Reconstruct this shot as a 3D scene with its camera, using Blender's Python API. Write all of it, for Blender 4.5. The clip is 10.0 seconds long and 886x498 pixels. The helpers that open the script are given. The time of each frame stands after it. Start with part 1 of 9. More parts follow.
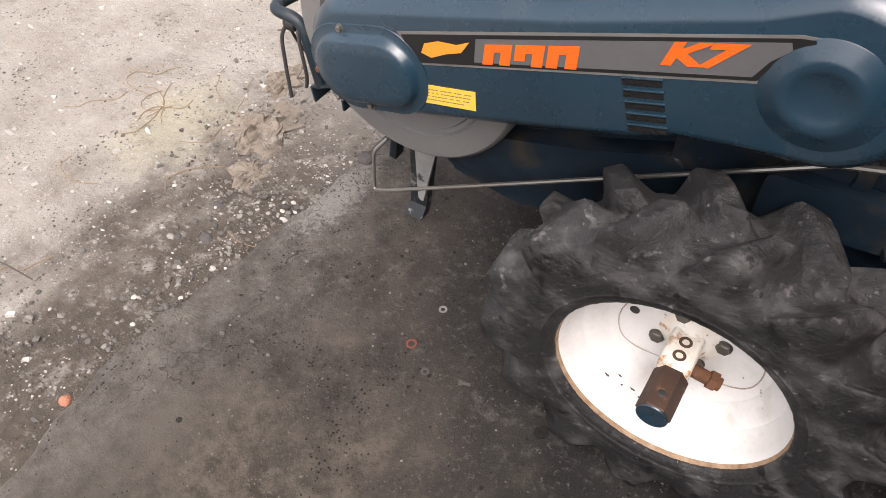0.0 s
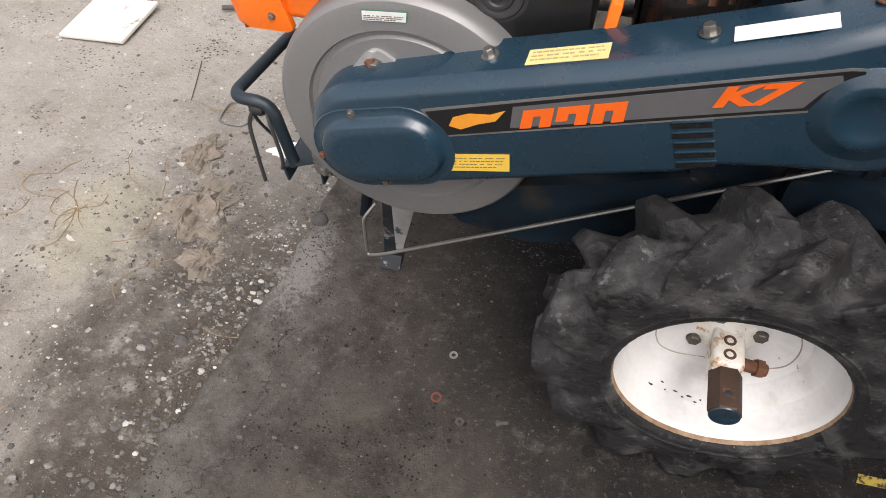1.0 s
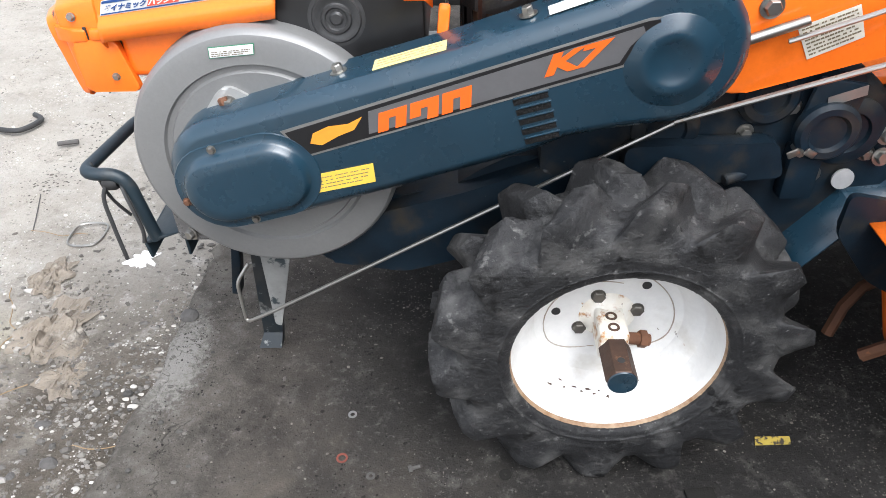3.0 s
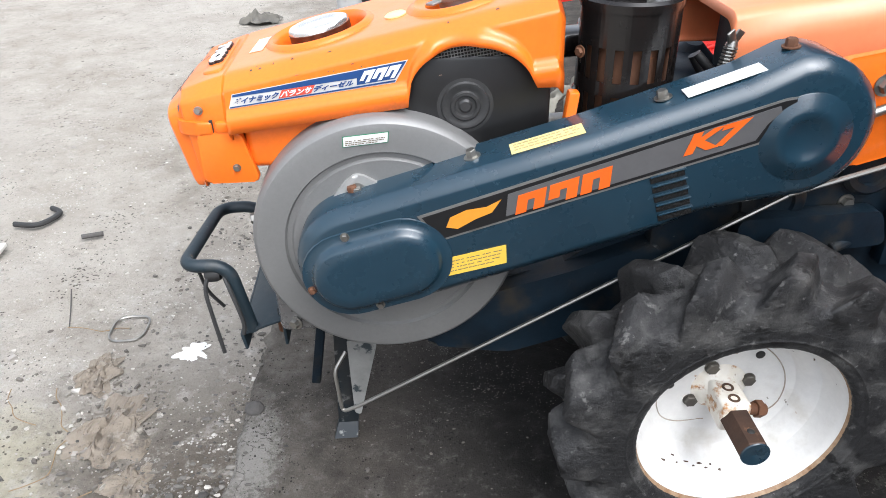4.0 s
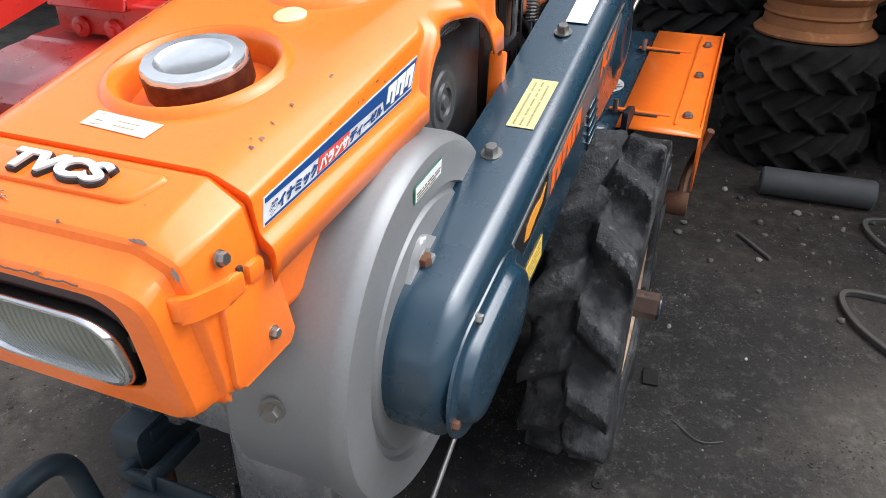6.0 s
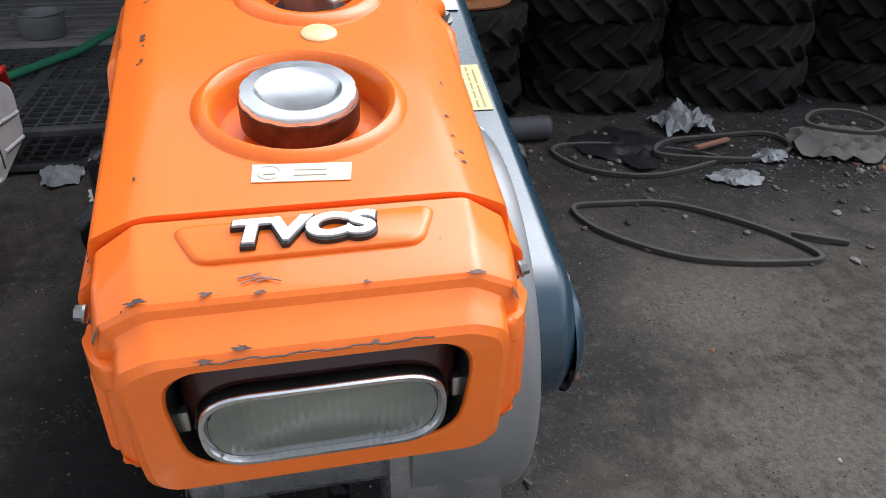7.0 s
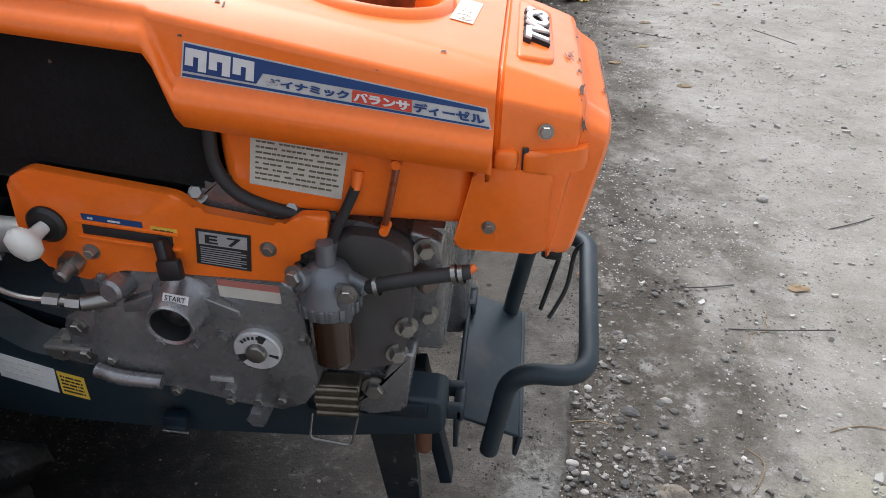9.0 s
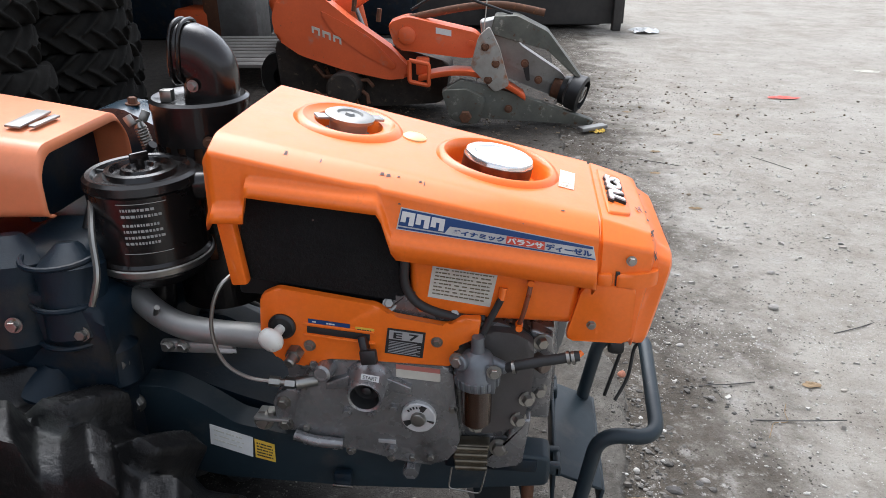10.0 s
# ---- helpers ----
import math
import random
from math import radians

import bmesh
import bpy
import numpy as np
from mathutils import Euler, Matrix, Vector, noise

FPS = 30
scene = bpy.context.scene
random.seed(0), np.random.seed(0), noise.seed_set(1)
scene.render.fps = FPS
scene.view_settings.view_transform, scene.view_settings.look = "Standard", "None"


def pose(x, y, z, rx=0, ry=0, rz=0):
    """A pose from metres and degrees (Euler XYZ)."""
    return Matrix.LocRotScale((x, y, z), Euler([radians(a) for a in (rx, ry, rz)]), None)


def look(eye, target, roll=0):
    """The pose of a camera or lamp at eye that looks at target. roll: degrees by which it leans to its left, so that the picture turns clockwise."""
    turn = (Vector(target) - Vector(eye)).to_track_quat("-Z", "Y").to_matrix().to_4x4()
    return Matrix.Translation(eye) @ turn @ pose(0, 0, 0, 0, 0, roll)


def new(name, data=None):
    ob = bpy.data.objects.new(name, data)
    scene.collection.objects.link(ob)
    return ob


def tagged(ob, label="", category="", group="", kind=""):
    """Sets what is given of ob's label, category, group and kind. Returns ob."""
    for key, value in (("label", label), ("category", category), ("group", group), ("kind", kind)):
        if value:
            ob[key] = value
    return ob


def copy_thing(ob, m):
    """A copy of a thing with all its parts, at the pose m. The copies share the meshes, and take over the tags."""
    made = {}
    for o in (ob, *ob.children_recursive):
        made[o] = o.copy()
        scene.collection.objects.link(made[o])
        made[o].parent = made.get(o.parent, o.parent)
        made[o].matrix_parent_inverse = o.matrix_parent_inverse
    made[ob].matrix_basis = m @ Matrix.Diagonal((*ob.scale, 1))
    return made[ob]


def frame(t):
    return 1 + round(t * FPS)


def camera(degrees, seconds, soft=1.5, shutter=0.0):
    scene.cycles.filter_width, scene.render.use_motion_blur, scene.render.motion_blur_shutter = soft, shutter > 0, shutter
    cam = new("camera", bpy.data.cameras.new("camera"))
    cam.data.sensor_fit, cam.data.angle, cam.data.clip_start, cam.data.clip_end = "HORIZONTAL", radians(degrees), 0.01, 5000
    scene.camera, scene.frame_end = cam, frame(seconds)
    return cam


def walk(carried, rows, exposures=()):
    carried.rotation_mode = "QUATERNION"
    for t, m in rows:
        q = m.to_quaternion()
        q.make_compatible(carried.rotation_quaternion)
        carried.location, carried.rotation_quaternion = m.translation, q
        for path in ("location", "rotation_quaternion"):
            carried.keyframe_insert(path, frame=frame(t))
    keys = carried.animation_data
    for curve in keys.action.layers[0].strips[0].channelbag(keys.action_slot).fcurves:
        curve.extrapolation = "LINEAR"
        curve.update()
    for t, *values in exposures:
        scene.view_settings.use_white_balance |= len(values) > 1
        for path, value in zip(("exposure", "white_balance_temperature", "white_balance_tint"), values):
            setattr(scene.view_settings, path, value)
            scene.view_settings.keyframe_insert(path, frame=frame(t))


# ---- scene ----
cam = camera(62.9, 10.0, soft=0.75)
PATH = [
    (0, (0.069, -0.877, 1.161), (-0.672, 0.216, -0.341), -2.2),
    (0.5, (-0.056, -0.931, 1.159), (-0.707, 0.21, -0.349), -2.4),
    (1, (-0.203, -0.929, 1.232), (-0.582, 0.329, -0.276), -1.8),
    (1.5, (-0.211, -0.938, 1.207), (-0.335, 0.362, -0.308), -2.9),
    (2, (-0.214, -0.973, 1.15), (-0.297, 0.321, -0.372), -3.0),
    (2.5, (-0.208, -1.031, 1.071), (-0.307, 0.305, -0.415), -3.2),
    (3, (-0.2, -1.073, 1.106), (-0.256, 0.506, -0.12), -1.9),
    (3.2, (-0.204, -1.077, 1.113), (-0.26, 0.562, -0.032), -1.8),
    (4.3, (-0.557, -1.047, 1.116), (-0.292, 0.639, 0.073), -1.4),
    (4.5, (-0.609, -1.001, 1.096), (-0.159, 0.653, 0.066), -1.2),
    (5, (-0.771, -0.797, 1.031), (0.152, 0.673, 0.036), -0.4),
    (5.2, (-0.858, -0.699, 1.039), (0.218, 0.656, 0.035), 0.0),
    (6.3, (-1.093, -0.256, 0.998), (0.605, 0.102, 0.004), 0.2),
    (6.5, (-1.091, -0.165, 1.009), (0.633, 0.031, 0.015), 0.1),
    (7, (-1.14, 0.054, 1.016), (0.545, -0.313, 0.003), 0.8),
    (7.5, (-1.032, 0.235, 0.977), (0.445, -0.642, -0.047), 0.7),
    (8, (-0.904, 0.486, 0.97), (0.222, -0.803, -0.064), 2.0),
    (8.5, (-0.822, 0.64, 0.968), (-0.197, -0.939, -0.089), 1.7),
    (9, (-0.717, 0.707, 0.992), (-0.55, -0.941, -0.128), 0.8),
    (9.5, (-0.662, 0.891, 1.072), (-0.575, -0.822, 0.044), 0.2),
    (10, (-0.609, 0.976, 1.131), (-0.404, -0.823, 0.283), -0.1),
]
EXPOSURES = [(0.0, 1.42, 6800, 18), (0.5, 1.2, 6700, 15), (1.0, 1.05, 6650, 15), (1.5, 1.17, 6100, 12), (2.0, 1.55, 6150, 10), (2.5, 1.72, 6150, 10), (3.0, 1.65, 6100, 10), (4.5, 1.18, 6100, 10), (5.0, 0.92, 6050, 10), (6.5, 1.37, 5950, 10), (7.0, 1.0, 5850, 10), (7.5, 0.95, 5850, 10), (8.0, 0.8, 5900, 8), (8.5, 0.87, 5950, 10), (9.0, 1.07, 6000, 10), (9.5, 1.23, 6000, 10), (10.0, 1.19, 6000, 10)]
walk(cam, [(t, look(eye, target, roll)) for t, eye, target, roll in PATH], EXPOSURES)

# ---- light ----
SUN_EL, SUN_AZ = 58.0, 150.0
world = bpy.data.worlds.new("sky")
scene.world = world
world.use_nodes = True
_wn = world.node_tree
_sky = _wn.nodes.new("ShaderNodeTexSky")
_sky.sky_type, _sky.sun_disc = "NISHITA", False
_sky.sun_elevation, _sky.sun_rotation = radians(SUN_EL), radians(SUN_AZ)
_sky.air_density, _sky.dust_density, _sky.ozone_density = 1.0, 4.0, 1.0
_hs = _wn.nodes.new("ShaderNodeHueSaturation")
_hs.inputs["Saturation"].default_value = 0.25
_wn.links.new(_sky.outputs[0], _hs.inputs["Color"])
_wn.links.new(_hs.outputs[0], _wn.nodes["Background"].inputs[0])
_wn.nodes["Background"].inputs[1].default_value = 0.15
sun = new("sun", bpy.data.lights.new("sun", "SUN"))
sun.data.energy, sun.data.angle, sun.data.color = 0.85, radians(60), (1.0, 0.97, 0.93)
_az, _el = radians(SUN_AZ), radians(SUN_EL)
sun.matrix_world = look((math.sin(_az) * math.cos(_el) * 20, math.cos(_az) * math.cos(_el) * 20, math.sin(_el) * 20), (0, 0, 0))


# ---- materials ----
def nodes_of(name):
    m = bpy.data.materials.new(name)
    m.use_nodes = True
    nt = m.node_tree
    return m, nt, nt.nodes["Principled BSDF"]


def noise_node(nt, co, scale, detail=5.0, rough=0.6):
    n = nt.nodes.new("ShaderNodeTexNoise")
    n.inputs["Scale"].default_value, n.inputs["Detail"].default_value, n.inputs["Roughness"].default_value = scale, detail, rough
    nt.links.new(co, n.inputs["Vector"])
    return n.outputs["Fac"]


def ramp(nt, fac, a, b, ca=(0, 0, 0, 1), cb=(1, 1, 1, 1)):
    r = nt.nodes.new("ShaderNodeValToRGB")
    r.color_ramp.elements[0].position, r.color_ramp.elements[1].position = a, b
    r.color_ramp.elements[0].color, r.color_ramp.elements[1].color = ca, cb
    nt.links.new(fac, r.inputs[0])
    return r.outputs[0]


def blend(nt, fac, a, b):
    """Mixes two colours; a and b are sockets or colour triples."""
    m = nt.nodes.new("ShaderNodeMix")
    m.data_type = "RGBA"
    for sock, v in ((m.inputs[6], a), (m.inputs[7], b)):
        if isinstance(v, tuple):
            sock.default_value = (*v[:3], 1)
        else:
            nt.links.new(v, sock)
    if isinstance(fac, float):
        m.inputs[0].default_value = fac
    else:
        nt.links.new(fac, m.inputs[0])
    return m.outputs[2]


def crack_lines(nt, co, scale, width, wander=0.25):
    """Thin ragged crack lines."""
    n = nt.nodes.new("ShaderNodeTexNoise")
    n.inputs["Scale"].default_value, n.inputs["Detail"].default_value = scale * 1.7, 6
    nt.links.new(co, n.inputs["Vector"])
    v = nt.nodes.new("ShaderNodeVectorMath")
    v.operation = "MULTIPLY_ADD"
    v.inputs[1].default_value = (wander, wander, 0)
    nt.links.new(n.outputs["Color"], v.inputs[0])
    nt.links.new(co, v.inputs[2])
    w = nt.nodes.new("ShaderNodeTexVoronoi")
    w.feature = "DISTANCE_TO_EDGE"
    w.inputs["Scale"].default_value = scale
    nt.links.new(v.outputs[0], w.inputs["Vector"])
    return ramp(nt, w.outputs["Distance"], width * 0.3, width, (1, 1, 1, 1), (0, 0, 0, 1))


def surf(name, c1, c2=None, scale=6.0, rough=0.5, metal=0.0, coat=0.0, bump=0.1, bump_scale=90.0, depth=0.002,
         spots=(), random_tint=0.0, rough_var=0.12, spec=0.5, crack=0.0):
    """A surface with variation at two scales. spots: (colour, noise scale, low, high) layers laid over it."""
    m, nt, p = nodes_of(name)
    tc = nt.nodes.new("ShaderNodeTexCoord")
    co = tc.outputs["Object"]
    big = noise_node(nt, co, scale)
    fine = noise_node(nt, co, bump_scale, 6.0, 0.65)
    c2 = c2 or tuple(v * 0.8 for v in c1)
    col = blend(nt, ramp(nt, big, 0.3, 0.7), c1, c2)
    col = blend(nt, ramp(nt, fine, 0.35, 0.75, (0, 0, 0, 1), (0.35, 0.35, 0.35, 1)), col, tuple(v * 0.72 for v in c1))
    for c, s, lo, hi in spots:
        col = blend(nt, ramp(nt, noise_node(nt, co, s, 6.0, 0.6), lo, hi), col, c)
    if random_tint:
        oi = nt.nodes.new("ShaderNodeObjectInfo")
        hs = nt.nodes.new("ShaderNodeHueSaturation")
        mr = nt.nodes.new("ShaderNodeMapRange")
        mr.inputs[3].default_value, mr.inputs[4].default_value = 1 - random_tint, 1 + random_tint
        nt.links.new(oi.outputs["Random"], mr.inputs[0])
        nt.links.new(mr.outputs[0], hs.inputs["Value"])
        nt.links.new(col, hs.inputs["Color"])
        col = hs.outputs[0]
    nt.links.new(col, p.inputs["Base Color"])
    rr = nt.nodes.new("ShaderNodeMapRange")
    rr.inputs[3].default_value, rr.inputs[4].default_value = max(0.02, rough - rough_var), min(1, rough + rough_var)
    nt.links.new(noise_node(nt, co, scale * 3.1), rr.inputs[0])
    nt.links.new(rr.outputs[0], p.inputs["Roughness"])
    p.inputs["Metallic"].default_value = metal
    p.inputs["Specular IOR Level"].default_value = spec
    p.inputs["Coat Weight"].default_value = coat
    p.inputs["Coat Roughness"].default_value = 0.16
    if crack:
        lines = crack_lines(nt, co, crack, 0.028, 1.2 / crack)
        lines = blend(nt, ramp(nt, noise_node(nt, co, 7.0), 0.58, 0.68), (0.0, 0.0, 0.0), lines)
        col = blend(nt, lines, col, (0.006, 0.006, 0.006))
        nt.links.new(col, p.inputs["Base Color"])
    if bump:
        b = nt.nodes.new("ShaderNodeBump")
        b.inputs["Strength"].default_value, b.inputs["Distance"].default_value = bump, depth
        nt.links.new(fine, b.inputs["Height"])
        nt.links.new(b.outputs[0], p.inputs["Normal"])
    return m


def flat(name, c, rough=0.5, metal=0.0):
    return surf(name, c, tuple(v * 0.92 for v in c), 25, rough, metal, bump=0.03)


GREY_CHIP = (0.06, 0.055, 0.05)
M_ORANGE = surf("orange_paint", (0.90, 0.178, 0.012), (0.85, 0.158, 0.010), 7, 0.42, coat=0.5, bump=0.04, bump_scale=160, spec=0.25,
                spots=((GREY_CHIP, 55, 0.77, 0.79), ((0.5, 0.13, 0.03), 20, 0.66, 0.8), ((0.2, 0.07, 0.03), 150, 0.745, 0.76)))
M_ORANGE.node_tree.nodes["Principled BSDF"].inputs["Coat IOR"].default_value = 1.55
M_ORANGE.node_tree.nodes["Principled BSDF"].inputs["Coat Roughness"].default_value = 0.10
M_ORANGE_OLD = surf("faded_orange_paint", (0.78, 0.125, 0.026), (0.66, 0.10, 0.022), 5, 0.5, bump=0.08,
                    spots=(((0.2, 0.09, 0.05), 30, 0.66, 0.72), ((0.3, 0.25, 0.2), 8, 0.6, 0.85)))
M_SALMON = surf("sun_bleached_orange_paint", (0.8, 0.27, 0.12), (0.72, 0.21, 0.085), 6, 0.42, coat=0.2, bump=0.05)
M_BLUE = surf("dark_blue_paint", (0.0119, 0.03655, 0.0578), (0.0085, 0.02805, 0.0459), 6, 0.28, coat=0.45, bump=0.05,
              spots=(((0.07, 0.085, 0.09), 48, 0.735, 0.76), ((0.05, 0.06, 0.065), 5, 0.6, 0.9)))
M_BLUE_DIRTY = surf("oily_blue_paint", (0.006, 0.017, 0.029), (0.0035, 0.006, 0.0095), 9, 0.5, bump=0.25, spec=0.28,
                    spots=(((0.03, 0.026, 0.02), 14, 0.52, 0.72), ((0.06, 0.06, 0.055), 50, 0.7, 0.75)))
M_SILVER = surf("silver_paint", (0.2376, 0.2376, 0.2332), (0.2024, 0.2024, 0.1989), 5, 0.48, metal=0.4, bump=0.05, bump_scale=220,
                spots=(((0.12, 0.115, 0.11), 60, 0.76, 0.78),))
M_CAST = surf("grey_painted_casting", (0.31, 0.308, 0.308), (0.22, 0.218, 0.218), 14, 0.27, metal=0.65, bump=0.35, bump_scale=140, depth=0.0015,
              spots=(((0.05, 0.046, 0.04), 11, 0.60, 0.76), ((0.42, 0.42, 0.42), 60, 0.68, 0.75)))
M_RUBBER = surf("weathered_rubber", (0.021, 0.021, 0.0216), (0.011, 0.011, 0.0115), 9, 0.62, bump=1.0, bump_scale=85, depth=0.005,
                spots=(((0.075, 0.0735, 0.0705), 13, 0.50, 0.68), ((0.15, 0.147, 0.14), 48, 0.60, 0.74), ((0.2, 0.196, 0.19), 120, 0.66, 0.76), ((0.004, 0.004, 0.004), 24, 0.58, 0.64)), spec=0.4, crack=26.0)
# darker copy of the tyre rubber, with shade put into its colour
M_SHADEDRUBBER = surf("shaded_rubber", (0.009, 0.009, 0.0095), (0.005, 0.005, 0.005), 8, 0.33, bump=0.5, bump_scale=120, depth=0.003, spots=(((0.045, 0.047, 0.043), 11, 0.57, 0.7), ((0.004, 0.004, 0.004), 30, 0.6, 0.7)), spec=0.3)
M_OLDTYRE = surf("old_tyre_rubber", (0.0215, 0.0205, 0.0185), (0.012, 0.0114, 0.0104), 5, 0.85, bump=0.6, bump_scale=45, depth=0.004,
                 spots=(((0.026, 0.025, 0.022), 9, 0.5, 0.8),), random_tint=0.3, spec=0.08)
M_BLACK = surf("black_plastic", (0.015, 0.015, 0.01575), (0.0105, 0.0105, 0.0105), 12, 0.4, bump=0.1)
M_GLOSSBLACK = surf("gloss_black_enamel", (0.008, 0.0075, 0.0075), (0.013, 0.010, 0.009), 8, 0.26, coat=0.25, bump=0.04, rough_var=0.06, spec=0.35,
                    spots=(((0.07, 0.03, 0.015), 26, 0.66, 0.8),))
M_FOAM = surf("black_radiator_screen", (0.008, 0.008, 0.008), (0.014, 0.014, 0.014), 10, 0.75, bump=0.9, bump_scale=170, depth=0.004, spec=0.2)
M_CHROME = surf("chrome", (0.82, 0.82, 0.82), (0.7, 0.7, 0.69), 14, 0.14, metal=1.0, bump=0.03)
M_STEEL = surf("zinc_plated_steel", (0.35, 0.343, 0.322), (0.28, 0.266, 0.238), 18, 0.34, metal=0.9, bump=0.08, spots=(((0.2, 0.12, 0.06), 70, 0.66, 0.76),))
M_RUST = surf("rust", (0.16, 0.07, 0.035), (0.10, 0.045, 0.025), 22, 0.8, metal=0.15, bump=0.6, bump_scale=130,
              spots=(((0.3, 0.12, 0.04), 40, 0.6, 0.72),))
M_RUSTORANGE = surf("orange_rust", (0.32, 0.12, 0.035), (0.2, 0.08, 0.03), 9, 0.8, bump=0.6, bump_scale=80, spots=(((0.42, 0.2, 0.08), 14, 0.6, 0.72),))
M_CHIP = surf("bare_chipped_metal", (0.07, 0.052, 0.048), (0.2, 0.12, 0.09), 200, 0.6, metal=0.2, bump=0.3)
M_WHITERIM = surf("white_wheel_paint", (0.74, 0.735, 0.71), (0.66, 0.65, 0.63), 7, 0.5, coat=0.0, bump=0.06,
                  spots=(((0.35, 0.19, 0.08), 30, 0.71, 0.76), ((0.05, 0.045, 0.04), 85, 0.755, 0.775), ((0.5, 0.47, 0.41), 9, 0.55, 0.75), ((0.12, 0.10, 0.08), 45, 0.70, 0.735)))
M_RIMEDGE = surf("rusty_wheel_edge", (0.2, 0.105, 0.05), (0.4, 0.29, 0.19), 60, 0.7, bump=0.3)
M_PRESSING = surf("dirt_lined_white_paint", (0.5, 0.46, 0.4), (0.22, 0.15, 0.1), 26, 0.7, bump=0.1)
M_SCUFF = surf("scuffed_bare_steel", (0.035, 0.026, 0.02), (0.12, 0.06, 0.03), 150, 0.7, bump=0.2)
M_WHITE = flat("white_print", (0.72, 0.72, 0.7))
M_DECALWHITE = surf("dulled_decal_white", (0.6, 0.6, 0.58), (0.5, 0.5, 0.48), 40, 0.5, bump=0.03)
M_DIRTYWHITE = surf("yellowed_label", (0.62, 0.6, 0.52), (0.5, 0.47, 0.4), 30, 0.55, bump=0.05)
M_YELLOW = surf("yellow_label", (0.78, 0.52, 0.07), (0.7, 0.46, 0.06), 25, 0.45, bump=0.03)
M_PALEYELLOW = surf("pale_yellow_label", (0.72, 0.62, 0.28), (0.65, 0.55, 0.22), 25, 0.45, bump=0.03)
M_INK = flat("black_print", (0.02, 0.02, 0.02))
M_BROWNINK = flat("brown_print", (0.16, 0.13, 0.08))
M_NAVY = flat("navy_decal", (0.012, 0.055, 0.19), 0.35)
M_RED = flat("red_decal", (0.62, 0.07, 0.04), 0.4)
M_ORANGEPRINT = flat("orange_print", (0.83, 0.13, 0.012), 0.4)
M_STRIPE = surf("grey_metallic_decal", (0.19, 0.19, 0.195), (0.16, 0.16, 0.165), 9, 0.35, metal=0.5, bump=0.03)
M_DECALBLACK = flat("black_decal", (0.012, 0.012, 0.013), 0.35)
M_GOLD = flat("amber_print", (0.75, 0.3, 0.03), 0.4)
M_REDMACHINE = surf("red_machine_paint", (0.62, 0.03, 0.02), (0.5, 0.022, 0.016), 6, 0.3, coat=0.3, bump=0.05, spots=(((0.12, 0.08, 0.07), 40, 0.7, 0.75),))
M_LAMPRED = surf("brown_lamp_shell", (0.05, 0.012, 0.009), (0.03, 0.009, 0.007), 12, 0.35, bump=0.1)
M_GREYMACHINE = surf("light_grey_paint", (0.5, 0.5, 0.49), (0.4, 0.4, 0.39), 8, 0.45, bump=0.08, spots=(((0.2, 0.19, 0.17), 18, 0.6, 0.8),))
M_ALU = surf("weathered_aluminium", (0.36, 0.355, 0.34), (0.25, 0.247, 0.235), 9, 0.5, metal=0.75, bump=0.2, spots=(((0.2, 0.18, 0.15), 20, 0.6, 0.8),))
M_KNOB = flat("ivory_knob", (0.75, 0.74, 0.68), 0.3)
M_HOSE = surf("black_hose", (0.018, 0.018, 0.018), (0.03, 0.03, 0.03), 20, 0.6, bump=0.2)
M_WOOD = surf("grey_weathered_wood", (0.2, 0.185, 0.165), (0.13, 0.12, 0.105), 6, 0.85, bump=0.5, bump_scale=70, random_tint=0.2,
              spots=(((0.07, 0.06, 0.05), 22, 0.6, 0.75),))
M_BRICK = surf("broken_brick", (0.36, 0.15, 0.09), (0.28, 0.12, 0.08), 30, 0.9, bump=0.5, random_tint=0.25)
M_STONE = surf("grey_stone", (0.36, 0.34, 0.31), (0.25, 0.235, 0.215), 40, 0.9, bump=0.4)
M_DARKSTONE = surf("dark_stone", (0.085, 0.08, 0.075), (0.06, 0.056, 0.052), 40, 0.9, bump=0.4)
M_LEAF = surf("dry_leaf", (0.28, 0.2, 0.11), (0.2, 0.13, 0.07), 30, 0.8, bump=0.2)
M_BAG = surf("crumpled_plastic_bag", (0.26, 0.265, 0.265), (0.13, 0.135, 0.135), 22, 0.42, bump=0.2, bump_scale=30)
M_SACK = surf("dirty_sack", (0.15, 0.14, 0.12), (0.09, 0.085, 0.075), 9, 0.9, bump=0.6, bump_scale=40)
M_RAG = surf("trodden_rag", (0.24, 0.205, 0.163), (0.14, 0.117, 0.091), 18, 0.95, bump=1.0, bump_scale=70, depth=0.006, spots=(((0.3, 0.275, 0.235), 24, 0.57, 0.72), ((0.06, 0.053, 0.045), 17, 0.6, 0.72)))
M_GREEN = flat("green_plastic", (0.03, 0.2, 0.1), 0.5)
M_CORR = surf("grey_sheet_wall", (0.056, 0.0576, 0.06), (0.036, 0.0376, 0.04), 3, 0.7, bump=0.2, spots=(((0.2, 0.13, 0.08), 6, 0.62, 0.8),))
M_YARDWALL = surf("pale_added_wall", (0.42, 0.41, 0.39), (0.33, 0.32, 0.3), 0.8, 0.9, bump=0.3, bump_scale=30)
M_DIALWHITE = surf("scuffed_white_plate", (0.66, 0.66, 0.65), (0.5, 0.5, 0.49), 60, 0.4, metal=0.2, bump=0.05, spots=(((0.2, 0.2, 0.19), 120, 0.64, 0.7),))
M_DIAL = surf("silver_print", (0.5, 0.5, 0.5), (0.4, 0.4, 0.4), 60, 0.35, metal=0.3, bump=0.03)
